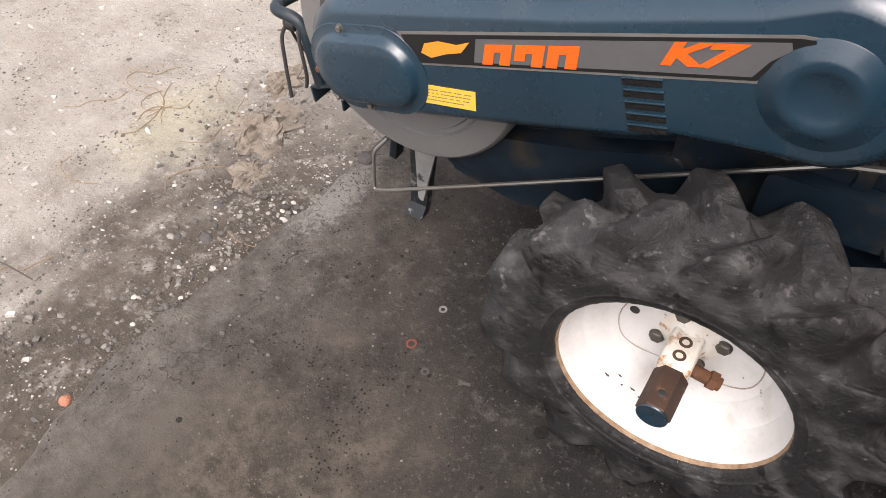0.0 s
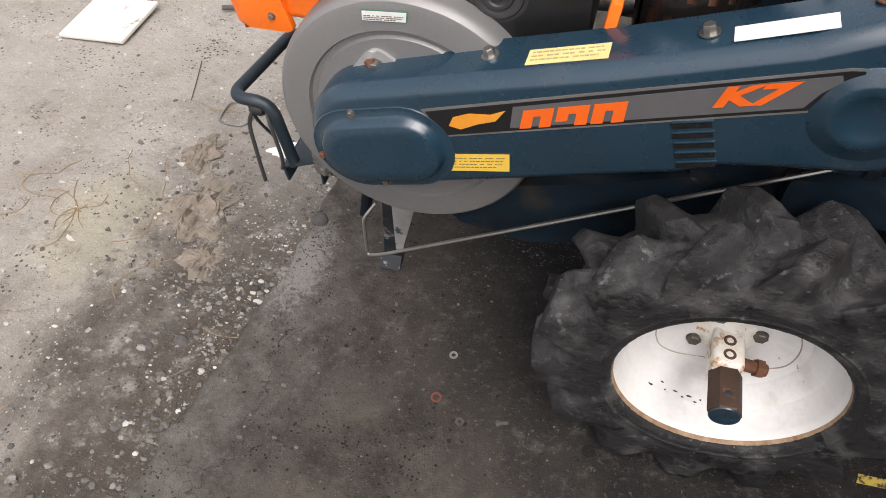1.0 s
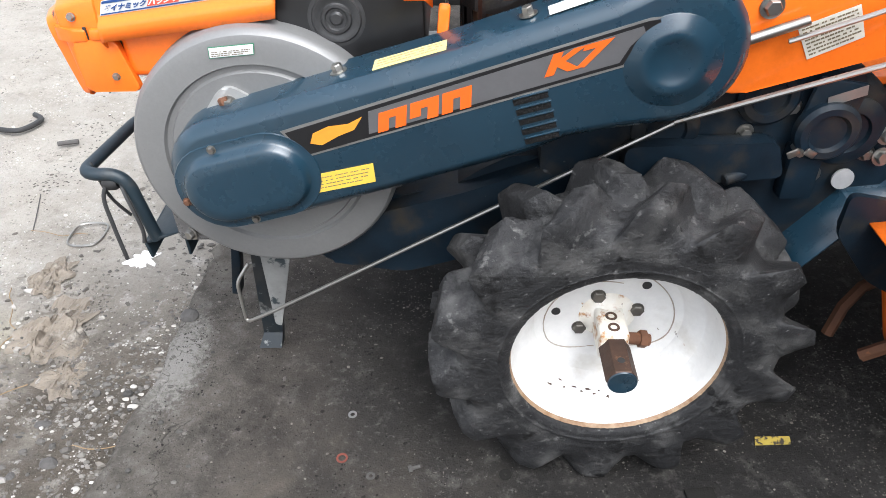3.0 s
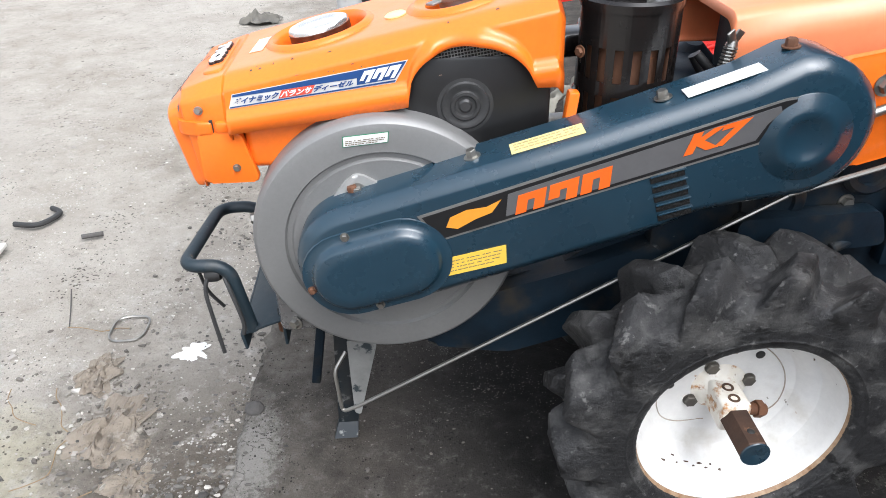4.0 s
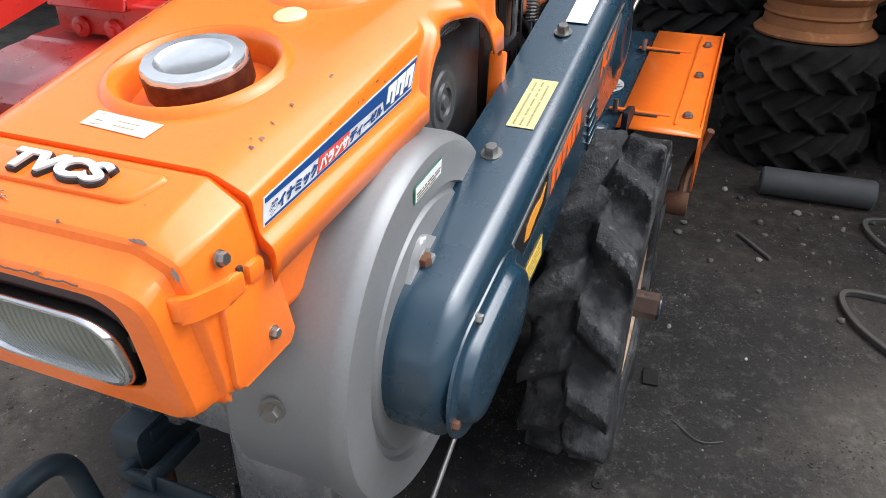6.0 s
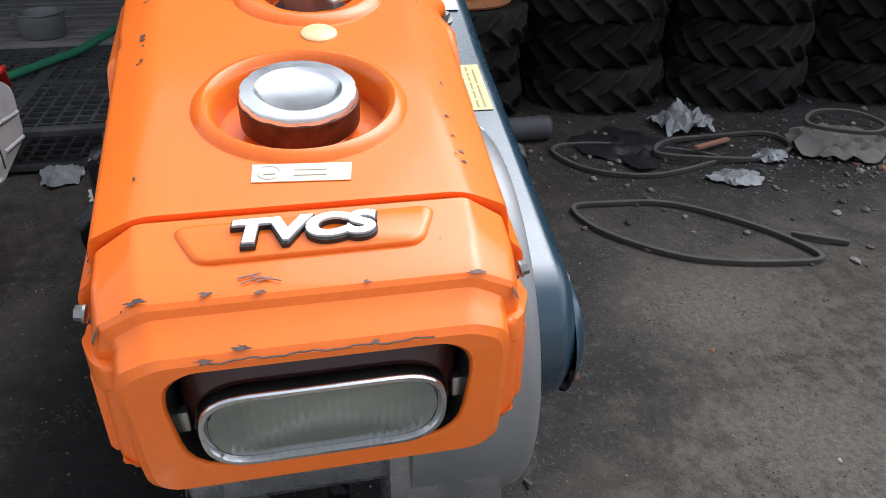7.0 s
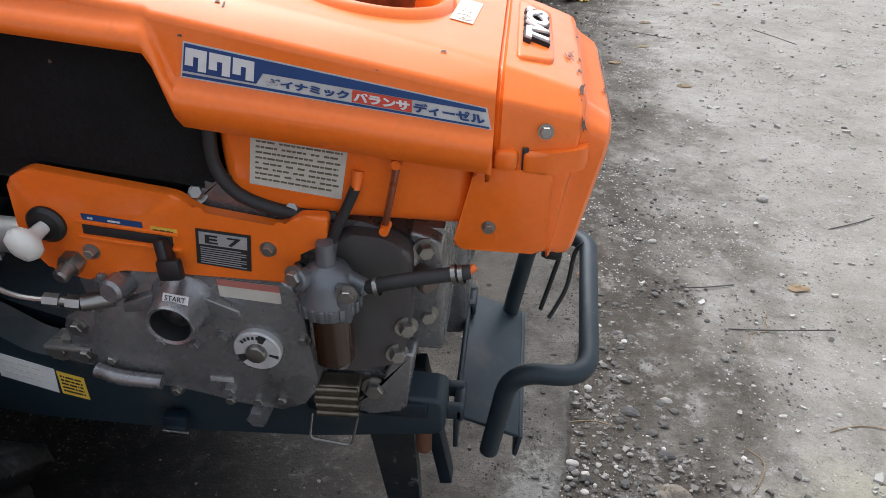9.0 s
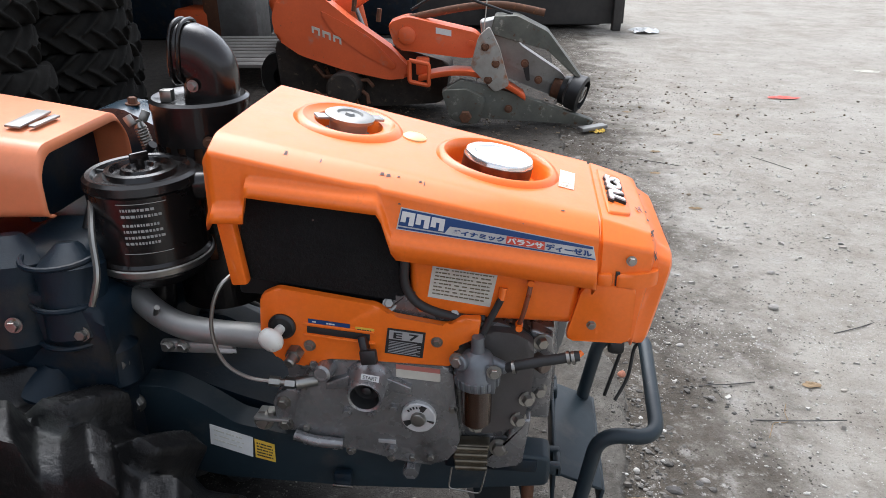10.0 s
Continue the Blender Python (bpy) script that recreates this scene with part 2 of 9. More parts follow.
M_BLUE_MATT = surf("dull_dark_blue_paint", (0.013, 0.026, 0.035), (0.008, 0.017, 0.024), 9, 0.5, bump=0.12, spots=(((0.05, 0.05, 0.048), 16, 0.55, 0.75), ((0.10, 0.10, 0.095), 70, 0.72, 0.76)))


def glass_material():
    m, nt, p = nodes_of("lamp_glass")
    p.inputs["Base Color"].default_value = (0.9, 0.93, 0.88, 1)
    p.inputs["Transmission Weight"].default_value = 1.0
    p.inputs["Roughness"].default_value = 0.14
    p.inputs["IOR"].default_value = 1.45
    tc, w = nt.nodes.new("ShaderNodeTexCoord"), nt.nodes.new("ShaderNodeTexWave")
    w.bands_direction = "Y"
    w.inputs["Scale"].default_value, w.inputs["Distortion"].default_value = 55.0, 0.4
    nt.links.new(tc.outputs["Object"], w.inputs["Vector"])
    b = nt.nodes.new("ShaderNodeBump")
    b.inputs["Strength"].default_value, b.inputs["Distance"].default_value = 0.5, 0.002
    nt.links.new(w.outputs["Fac"], b.inputs["Height"])
    nt.links.new(b.outputs[0], p.inputs["Normal"])
    return m


M_GLASS = glass_material()
M_AMBERGLASS = surf("brown_glass_cup", (0.035, 0.014, 0.006), (0.025, 0.01, 0.005), 10, 0.12, coat=0.6, bump=0.02)


def span(nt, v, lo, hi, a=0.0, b=1.0):
    n = nt.nodes.new("ShaderNodeMapRange")
    n.interpolation_type = "SMOOTHSTEP"
    for k, x in zip((1, 2, 3, 4), (lo, hi, a, b)):
        n.inputs[k].default_value = x
    nt.links.new(v, n.inputs[0])
    return n.outputs[0]


def place_mask(nt, co, centre, stretch, rough_noise, weight, lo, hi):
    """1 inside a ragged blot on the ground, 0 outside it."""
    sub, sc, ln = (nt.nodes.new("ShaderNodeVectorMath") for _ in range(3))
    sub.operation, sc.operation, ln.operation = "SUBTRACT", "MULTIPLY", "LENGTH"
    sub.inputs[1].default_value, sc.inputs[1].default_value = (*centre, 0), (*stretch, 0)
    nt.links.new(co, sub.inputs[0])
    nt.links.new(sub.outputs[0], sc.inputs[0])
    nt.links.new(sc.outputs[0], ln.inputs[0])
    m = nt.nodes.new("ShaderNodeMath")
    m.operation = "MULTIPLY_ADD"
    m.inputs[1].default_value = weight
    nt.links.new(rough_noise, m.inputs[0])
    nt.links.new(ln.outputs["Value"], m.inputs[2])
    return span(nt, m.outputs[0], lo, hi, 1.0, 0.0)


def two_bumps(nt, p, layers):
    last = None
    for height, strength, dist in layers:
        b = nt.nodes.new("ShaderNodeBump")
        b.inputs["Strength"].default_value, b.inputs["Distance"].default_value = strength, dist
        nt.links.new(height, b.inputs["Height"])
        if last:
            nt.links.new(last, b.inputs["Normal"])
        last = b.outputs[0]
    nt.links.new(last, p.inputs["Normal"])


def flecks(nt, co, col, layers):
    """Crisp specks of grit that lie in drifts. layers: (cells per metre, share of cells filled, largest size within a cell, colour)."""
    for k, (scale, share, size, c) in enumerate(layers):
        v = nt.nodes.new("ShaderNodeTexVoronoi")
        v.inputs["Scale"].default_value = scale
        nt.links.new(co, v.inputs["Vector"])
        sep = nt.nodes.new("ShaderNodeSeparateColor")
        nt.links.new(v.outputs["Color"], sep.inputs[0])
        drift = span(nt, noise_node(nt, co, 2.6 + 1.7 * k, 4.0, 0.6), 0.35, 0.7, 0.25 * share, 1.6 * share)
        room, edge = (nt.nodes.new("ShaderNodeMath") for _ in range(2))
        room.operation, edge.operation = "SUBTRACT", "MULTIPLY"
        nt.links.new(drift, room.inputs[0])
        nt.links.new(sep.outputs[0], room.inputs[1])
        nt.links.new(room.outputs[0], edge.inputs[0])
        edge.inputs[1].default_value = size / share
        d = nt.nodes.new("ShaderNodeMath")
        d.operation = "SUBTRACT"
        nt.links.new(edge.outputs[0], d.inputs[0])
        nt.links.new(v.outputs["Distance"], d.inputs[1])
        col = blend(nt, span(nt, d.outputs[0], -0.01, 0.06, 0.0, 0.85), col, c)
    return col


def slab_material():
    """Oil-stained concrete: dark from dripped oil and from shade painted under the machine and in the shed, dusty and
    paler elsewhere, with mortar flecks, cracks and grit.
    """
    m, nt, p = nodes_of("oil_stained_shaded_concrete")
    tc = nt.nodes.new("ShaderNodeTexCoord")
    co = tc.outputs["Object"]
    big, mid, spot, fine, grit = (noise_node(nt, co, s, d, r) for s, d, r in ((1.7, 6, 0.6), (5.5, 9, 0.68), (21, 8, 0.72), (70, 8, 0.75), (260, 3, 0.7)))
    col = blend(nt, ramp(nt, mid, 0.36, 0.64), (0.122, 0.107, 0.090), (0.044, 0.0388, 0.0333))
    # ragged blots: oil and painted shade round the wheel, painted shade between the tyre stacks
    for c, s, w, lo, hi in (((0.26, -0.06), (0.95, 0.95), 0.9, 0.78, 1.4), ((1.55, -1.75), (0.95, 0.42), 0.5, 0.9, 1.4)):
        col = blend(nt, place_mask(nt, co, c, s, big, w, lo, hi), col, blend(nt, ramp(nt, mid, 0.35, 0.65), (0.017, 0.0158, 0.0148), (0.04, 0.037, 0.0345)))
    col = blend(nt, ramp(nt, spot, 0.54, 0.72, (0, 0, 0, 1), (0.6, 0.6, 0.6, 1)), col, (0.165, 0.154, 0.138))
    col = blend(nt, ramp(nt, spot, 0.26, 0.42, (0.8, 0.8, 0.8, 1), (0, 0, 0, 1)), col, (0.022, 0.02, 0.018))
    col = blend(nt, ramp(nt, fine, 0.56, 0.72, (0, 0, 0, 1), (0.7, 0.7, 0.7, 1)), col, (0.22, 0.21, 0.19))
    col = blend(nt, ramp(nt, fine, 0.28, 0.42, (0.9, 0.9, 0.9, 1), (0, 0, 0, 1)), col, (0.02, 0.018, 0.017))
    col = blend(nt, ramp(nt, grit, 0.69, 0.75), col, (0.2, 0.188, 0.168))
    # dusty brown patches where the yard's dirt is walked in
    for c, s in (((-0.15, -1.6), (1.3, 1.0)), ((-0.45, -0.75), (2.2, 1.9)), ((-0.2, -1.15), (1.9, 1.7))):
        col = blend(nt, place_mask(nt, co, c, s, mid, 1.8, 1.1, 1.9), col, blend(nt, ramp(nt, spot, 0.4, 0.6), (0.15, 0.13, 0.104), (0.066, 0.056, 0.0445)))
    # worn paler towards the broken edge
    sx = nt.nodes.new("ShaderNodeSeparateXYZ")
    nt.links.new(co, sx.inputs[0])
    mm = nt.nodes.new("ShaderNodeMath")
    mm.operation = "MULTIPLY_ADD"
    mm.inputs[1].default_value = 0.5
    nt.links.new(mid, mm.inputs[0])
    nt.links.new(sx.outputs["X"], mm.inputs[2])
    col = blend(nt, span(nt, mm.outputs[0], -0.66, -0.30, 0.55, 0.0), col, blend(nt, ramp(nt, spot, 0.4, 0.6), (0.12, 0.109, 0.093), (0.24, 0.224, 0.196)))
    # pale dust trodden thin before the stacks
    for c, s in (((-0.24, -1.42), (3.0, 2.6)), ((-0.30, -0.88), (3.6, 3.0)), ((0.16, -0.92), (3.4, 2.8))):
        col = blend(nt, place_mask(nt, co, c, s, spot, 1.5, 0.85, 1.8), col, blend(nt, ramp(nt, fine, 0.35, 0.65), (0.21, 0.188, 0.155), (0.10, 0.087, 0.070)))
    # mortar left along the broken edge
    col = blend(nt, place_mask(nt, co, (-0.80, -0.02), (9.0, 3.6), fine, 1.7, 1.0, 1.5), col, (0.27, 0.258, 0.235))
    crack = blend(nt, place_mask(nt, co, (-0.80, -0.20), (5.5, 1.5), mid, 0.8, 0.95, 1.15), (0.0, 0.0, 0.0), crack_lines(nt, co, 6.5, 0.006))
    col = blend(nt, crack, col, (0.05, 0.044, 0.038))
    # oil and painted shade under the machine, shed shade painted among the tyre stacks, brown soil trodden in towards
    # the scrap
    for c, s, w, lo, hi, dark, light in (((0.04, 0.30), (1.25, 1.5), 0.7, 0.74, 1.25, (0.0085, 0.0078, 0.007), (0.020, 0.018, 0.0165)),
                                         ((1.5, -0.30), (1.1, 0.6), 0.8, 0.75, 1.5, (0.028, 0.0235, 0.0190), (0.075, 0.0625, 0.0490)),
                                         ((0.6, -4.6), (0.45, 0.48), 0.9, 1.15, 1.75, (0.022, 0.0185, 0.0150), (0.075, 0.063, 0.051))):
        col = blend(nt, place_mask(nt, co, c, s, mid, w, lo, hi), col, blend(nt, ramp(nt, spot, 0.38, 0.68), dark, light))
    col = flecks(nt, co, col, ((300, 0.16, 0.42, (0.2, 0.185, 0.16)), (150, 0.05, 0.26, (0.2, 0.188, 0.165)), (210, 0.2, 0.45, (0.012, 0.0105, 0.009)), (90, 0.06, 0.4, (0.02, 0.018, 0.0155))))
    nt.links.new(blend(nt, 0.14, col, (0.0, 0.0, 0.0)), p.inputs["Base Color"])
    p.inputs["Roughness"].default_value = 0.86
    p.inputs["Specular IOR Level"].default_value = 0.2
    two_bumps(nt, p, ((mid, 0.5, 0.02), (spot, 0.9, 0.011), (fine, 0.9, 0.007), (grit, 0.7, 0.003)))
    return m


def dirt_material():
    """Pale packed dirt, dark with soil along the slab, with a yellowish sawdust patch."""
    m, nt, p = nodes_of("packed_gravel_dirt")
    tc = nt.nodes.new("ShaderNodeTexCoord")
    co = tc.outputs["Object"]
    big, mid, spot, fine, grit = (noise_node(nt, co, s, d, r) for s, d, r in ((0.9, 6, 0.6), (4, 9, 0.7), (14, 8, 0.72), (46, 8, 0.75), (160, 4, 0.7)))
    col = blend(nt, ramp(nt, mid, 0.34, 0.66), (0.435, 0.405, 0.355), (0.305, 0.274, 0.232))
    col = blend(nt, ramp(nt, big, 0.45, 0.75), col, (0.455, 0.428, 0.382))
    col = blend(nt, place_mask(nt, co, (-1.32, 0.0), (4.2, 3.4), mid, 1.6, 1.05, 1.6), col, (0.43, 0.40, 0.31))
    # soil and oil along the slab
    sx = nt.nodes.new("ShaderNodeSeparateXYZ")
    nt.links.new(co, sx.inputs[0])
    mm = nt.nodes.new("ShaderNodeMath")
    mm.operation = "MULTIPLY_ADD"
    mm.inputs[1].default_value = 1.1
    nt.links.new(mid, mm.inputs[0])
    nt.links.new(sx.outputs["X"], mm.inputs[2])
    band = nt.nodes.new("ShaderNodeMath")
    band.operation = "MULTIPLY"
    nt.links.new(span(nt, mm.outputs[0], -0.94, -0.40, 0.0, 0.92), band.inputs[0])
    nt.links.new(span(nt, sx.outputs["Y"], -0.15, 0.40, 1.0, 0.35), band.inputs[1])
    col = blend(nt, band.outputs[0], col, blend(nt, ramp(nt, spot, 0.35, 0.65), (0.05, 0.041, 0.032), (0.125, 0.106, 0.084)))
    col = blend(nt, ramp(nt, spot, 0.55, 0.72, (0, 0, 0, 1), (0.6, 0.6, 0.6, 1)), col, (0.5, 0.48, 0.45))
    col = blend(nt, ramp(nt, spot, 0.28, 0.42, (0.7, 0.7, 0.7, 1), (0, 0, 0, 1)), col, (0.17, 0.155, 0.135))
    col = blend(nt, ramp(nt, fine, 0.57, 0.74), col, (0.52, 0.5, 0.465))
    col = blend(nt, ramp(nt, fine, 0.27, 0.42, (1, 1, 1, 1), (0, 0, 0, 1)), col, (0.13, 0.12, 0.105))
    col = blend(nt, ramp(nt, grit, 0.3, 0.4, (0.6, 0.6, 0.6, 1), (0, 0, 0, 1)), col, (0.12, 0.11, 0.095))
    col = flecks(nt, co, col, ((170, 0.18, 0.42, (0.55, 0.53, 0.49)), (75, 0.06, 0.26, (0.42, 0.40, 0.36)), (140, 0.2, 0.45, (0.07, 0.063, 0.053)), (48, 0.06, 0.38, (0.11, 0.096, 0.08))))
    nt.links.new(blend(nt, 0.16, col, (0.0, 0.0, 0.0)), p.inputs["Base Color"])
    p.inputs["Roughness"].default_value = 0.95
    p.inputs["Specular IOR Level"].default_value = 0.15
    two_bumps(nt, p, ((mid, 0.6, 0.04), (spot, 0.8, 0.016), (fine, 0.8, 0.008), (grit, 0.6, 0.003)))
    return m


M_SLAB, M_DIRT = slab_material(), dirt_material()


# ---- mesh helpers ----
def link_mesh(name, bm, mat, smooth=40.0):
    bmesh.ops.recalc_face_normals(bm, faces=bm.faces)
    me = bpy.data.meshes.new(name)
    bm.to_mesh(me)
    bm.free()
    me.materials.append(mat)
    if smooth:
        me.shade_smooth()
        me.set_sharp_from_angle(angle=radians(smooth))
    return new(name, me)


def thing(name, at, label, category, group="", kind=""):
    ob = new(name)
    ob.empty_display_size = 0.05
    ob.location = at
    return tagged(ob, label, category, group, kind)


def solid(name, bm, mat, label, category, group="", kind="", smooth=40.0):
    """A thing of one mesh, with its origin at its base."""
    lo = Vector((min(v.co.x for v in bm.verts) + max(v.co.x for v in bm.verts), min(v.co.y for v in bm.verts) + max(v.co.y for v in bm.verts), 0)) / 2
    lo.z = min(v.co.z for v in bm.verts)
    bmesh.ops.translate(bm, verts=bm.verts, vec=-lo)
    ob = link_mesh(name, bm, mat, smooth)
    ob.location = lo
    return tagged(ob, label, category, group, kind)


def part(name, bm, mat, parent, label="", smooth=40.0):
    ob = link_mesh(name, bm, mat, smooth)
    ob.parent = parent
    at = Matrix.Translation(parent.location) if parent.parent is None else Matrix.Translation(parent.parent.location)
    ob.matrix_parent_inverse = at.inverted() if parent.parent is None else Matrix()
    if label:
        ob["label"] = label
    return ob


def box(c, s, bevel=0.003, rot=None, bm=None, seg=2):
    bm = bm or bmesh.new()
    r = bmesh.ops.create_cube(bm, size=1.0)
    m = Matrix.Translation(c) @ (rot.to_4x4() if rot else Matrix()) @ Matrix.Diagonal((*s, 1))
    bmesh.ops.transform(bm, matrix=m, verts=r["verts"])
    if bevel:
        es = list({e for v in r["verts"] for e in v.link_edges})
        bmesh.ops.bevel(bm, geom=es, offset=bevel, segments=seg, affect="EDGES", profile=0.5)
    return bm


def frame_z(axis):
    return Vector(axis).normalized().to_track_quat("Z", "Y").to_matrix().to_4x4()


def lathe(profile, origin, axis, seg=32, bm=None):
    """Turns (radius, height) pairs round an axis."""
    bm = bm or bmesh.new()
    m = Matrix.Translation(origin) @ frame_z(axis)
    rings = []
    for r, h in profile:
        if r < 1e-6:
            rings.append([bm.verts.new(m @ Vector((0, 0, h)))])
        else:
            rings.append([bm.verts.new(m @ Vector((r * math.cos(2 * math.pi * k / seg), r * math.sin(2 * math.pi * k / seg), h))) for k in range(seg)])
    for a, b in zip(rings, rings[1:]):
        for k in range(seg):
            k2 = (k + 1) % seg
            if len(a) == 1 and len(b) > 1:
                bm.faces.new((a[0], b[k], b[k2]))
            elif len(b) == 1 and len(a) > 1:
                bm.faces.new((a[k], b[0], a[k2]))
            elif len(a) > 1:
                bm.faces.new((a[k], b[k], b[k2], a[k2]))
    return bm


def rod(p0, p1, r, r2=None, seg=16, bm=None, bevel=0.0):
    p0, p1 = Vector(p0), Vector(p1)
    h, r2 = (p1 - p0).length, r if r2 is None else r2
    b = bevel
    prof = [(0, 0), (r - b, 0), (r, b), (r2, h - b), (r2 - b, h), (0, h)] if b else [(0, 0), (r, 0), (r2, h), (0, h)]
    return lathe(prof, p0, p1 - p0, seg, bm)


def smooth_path(pts, n=6):
    pts = [Vector(p) for p in pts]
    out = []
    for i in range(len(pts) - 1):
        a, b, c, d = pts[max(i - 1, 0)], pts[i], pts[i + 1], pts[min(i + 2, len(pts) - 1)]
        for k in range(n):
            t = k / n
            out.append(0.5 * ((2 * b) + (c - a) * t + (2 * a - 5 * b + 4 * c - d) * t * t + (3 * b - a - 3 * c + d) * t ** 3))
    return out + [pts[-1]]


def bend_path(pts, r, n=6):
    """A polyline with its corners rounded to arcs of radius r."""
    pts = [Vector(p) for p in pts]
    out = [pts[0]]
    for a, b, c in zip(pts, pts[1:], pts[2:]):
        u, w = (a - b), (c - b)
        k = min(r, u.length * 0.45, w.length * 0.45)
        p, q = b + u.normalized() * k, b + w.normalized() * k
        out += [p.lerp(b, t).lerp(b.lerp(q, t), t) for t in [i / n for i in range(n + 1)]]
    return out + [pts[-1]]


def tube(pts, r, seg=10, bm=None, closed=False):
    bm = bm or bmesh.new()
    pts = [Vector(p) for p in pts]
    rings, up = [], None
    n = len(pts)
    for i, p in enumerate(pts):
        a = pts[(i - 1) % n] if closed or i else p
        b = pts[(i + 1) % n] if closed or i < n - 1 else p
        d = (b - a).normalized()
        if up is None:
            up = d.orthogonal().normalized()
        up = (up - d * up.dot(d)).normalized()
        side = d.cross(up)
        rings.append([bm.verts.new(p + (up * math.cos(2 * math.pi * k / seg) + side * math.sin(2 * math.pi * k / seg)) * r) for k in range(seg)])
    for a, b in zip(rings, rings[1:] + ([rings[0]] if closed else [])):
        for k in range(seg):
            bm.faces.new((a[k], a[(k + 1) % seg], b[(k + 1) % seg], b[k]))
    if not closed:
        bm.faces.new(rings[0][::-1])
        bm.faces.new(rings[-1])
    return bm


def round_poly(pts, radii, n=4):
    """A closed outline with rounded corners, always (n + 1) points a corner."""
    out = []
    k = len(pts)
    for i in range(k):
        a, b, c = Vector(pts[i - 1]), Vector(pts[i]), Vector(pts[(i + 1) % k])
        r = radii[i] if isinstance(radii, (list, tuple)) else radii
        u, w = a - b, c - b
        r1 = min(r, u.length * 0.45, w.length * 0.45)
        p, q = b + u.normalized() * r1, b + w.normalized() * r1
        out += [p.lerp(b, t).lerp(b.lerp(q, t), t) for t in [j / n for j in range(n + 1)]]
    return out


def prism(outline, y0, y1, bevel=0.0, seg=3, bm=None, plane="xz", both=False):
    """An outline extruded; bevels the edge at y1 (both: at both ends)."""
    bm = bm or bmesh.new()
    put = {"xz": lambda u, v, d: (u, d, v), "yz": lambda u, v, d: (d, u, v), "xy": lambda u, v, d: (u, v, d)}[plane]
    a = [bm.verts.new(put(u, v, y0)) for u, v in outline]
    b = [bm.verts.new(put(u, v, y1)) for u, v in outline]
    n = len(a)
    fa, fb = bm.faces.new(a), bm.faces.new(b[::-1])
    for k in range(n):
        bm.faces.new((a[k], b[k], b[(k + 1) % n], a[(k + 1) % n]))
    if bevel:
        es = list(fb.edges) + (list(fa.edges) if both else [])
        bmesh.ops.bevel(bm, geom=es, offset=bevel, segments=seg, affect="EDGES", profile=0.5)
    return bm


def inset(outline, d):
    """The outline (counter-clockwise or not) drawn in by d along its averaged normals."""
    n = len(outline)
    area = sum(outline[i][0] * outline[(i + 1) % n][1] - outline[(i + 1) % n][0] * outline[i][1] for i in range(n))
    s = 1 if area > 0 else -1
    out = []
    for i in range(n):
        a, b, c = Vector(outline[i - 1]), Vector(outline[i]), Vector(outline[(i + 1) % n])
        u, w = (b - a).normalized(), (c - b).normalized()
        m = (Vector((-u.y, u.x)) + Vector((-w.y, w.x))).normalized()
        k = d / max(0.6, m.dot(Vector((-u.y, u.x))))
        out.append(tuple(b + m * k * s))
    return out


def loft(sections, bm=None, closed=True, caps=(False, False)):
    bm = bm or bmesh.new()
    rings = [[bm.verts.new(p) for p in s] for s in sections]
    n = len(rings[0])
    for a, b in zip(rings, rings[1:]):
        for k in range(n if closed else n - 1):
            bm.faces.new((a[k], a[(k + 1) % n], b[(k + 1) % n], b[k]))
    if caps[0]:
        bm.faces.new(rings[0][::-1])
    if caps[1]:
        bm.faces.new(rings[-1])
    return bm


def hex_bolt(p, axis, r=0.008, h=0.006, washer=1.45, bm=None):
    """A hexagon head on its washer."""
    ax = Vector(axis).normalized()
    p = Vector(p)
    bm = lathe([(0, 0), (r * washer, 0), (r * washer, 0.0016), (0, 0.0016)], p, ax, 16, bm)
    return lathe([(0, 0.0016), (r, 0.0016), (r, 0.0016 + h * 0.8), (r * 0.85, 0.0016 + h), (0, 0.0016 + h)], p, ax, 6, bm)


def quad_plate(corners, lift=0.0012, thick=0.0006, bm=None):
    """A thin plate on four or more corners in one plane, lifted along its normal (counter-clockwise seen from outside)."""
    bm = bm or bmesh.new()
    c = [Vector(p) for p in corners]
    n = sum((p.cross(q) for p, q in zip(c, c[1:] + c[:1])), Vector()).normalized()
    a = [bm.verts.new(p + n * lift) for p in c]
    b = [bm.verts.new(p + n * (lift - thick)) for p in c]
    bm.faces.new(a)
    bm.faces.new(b[::-1])
    k = len(c)
    for i in range(k):
        bm.faces.new((a[i], b[i], b[(i + 1) % k], a[(i + 1) % k]))
    return bm


def on_plate(corners, u, v):
    a, b, c, d = (Vector(p) for p in corners)
    return a.lerp(b, u).lerp(d.lerp(c, u), v)


def sub_plate(corners, u0, v0, u1, v1, lift=0.002, bm=None):
    return quad_plate([on_plate(corners, u, v) for u, v in ((u0, v0), (u1, v0), (u1, v1), (u0, v1))], lift, 0.0005, bm)


def print_lines(corners, rows, rng, u0=0.06, u1=0.94, v0=0.1, v1=0.9, lift=0.002, fill=0.5, gap=0.12):
    """Rows of small bars that stand for print too small to read."""
    bm = bmesh.new()
    for i in range(rows):
        v = v1 - (v1 - v0) * (i + 0.5) / rows
        h = (v1 - v0) / rows * fill / 2
        u, end = u0, u1 - rng.random() * (0.25 if i == rows - 1 else 0.05)
        while u < end:
            w = (0.03 + rng.random() * 0.05)
            sub_plate(corners, u, v - h, min(u + w, end), v + h, lift, bm)
            u += w + 0.012 + (gap * 0.3 if rng.random() < 0.2 else 0)
    return bm


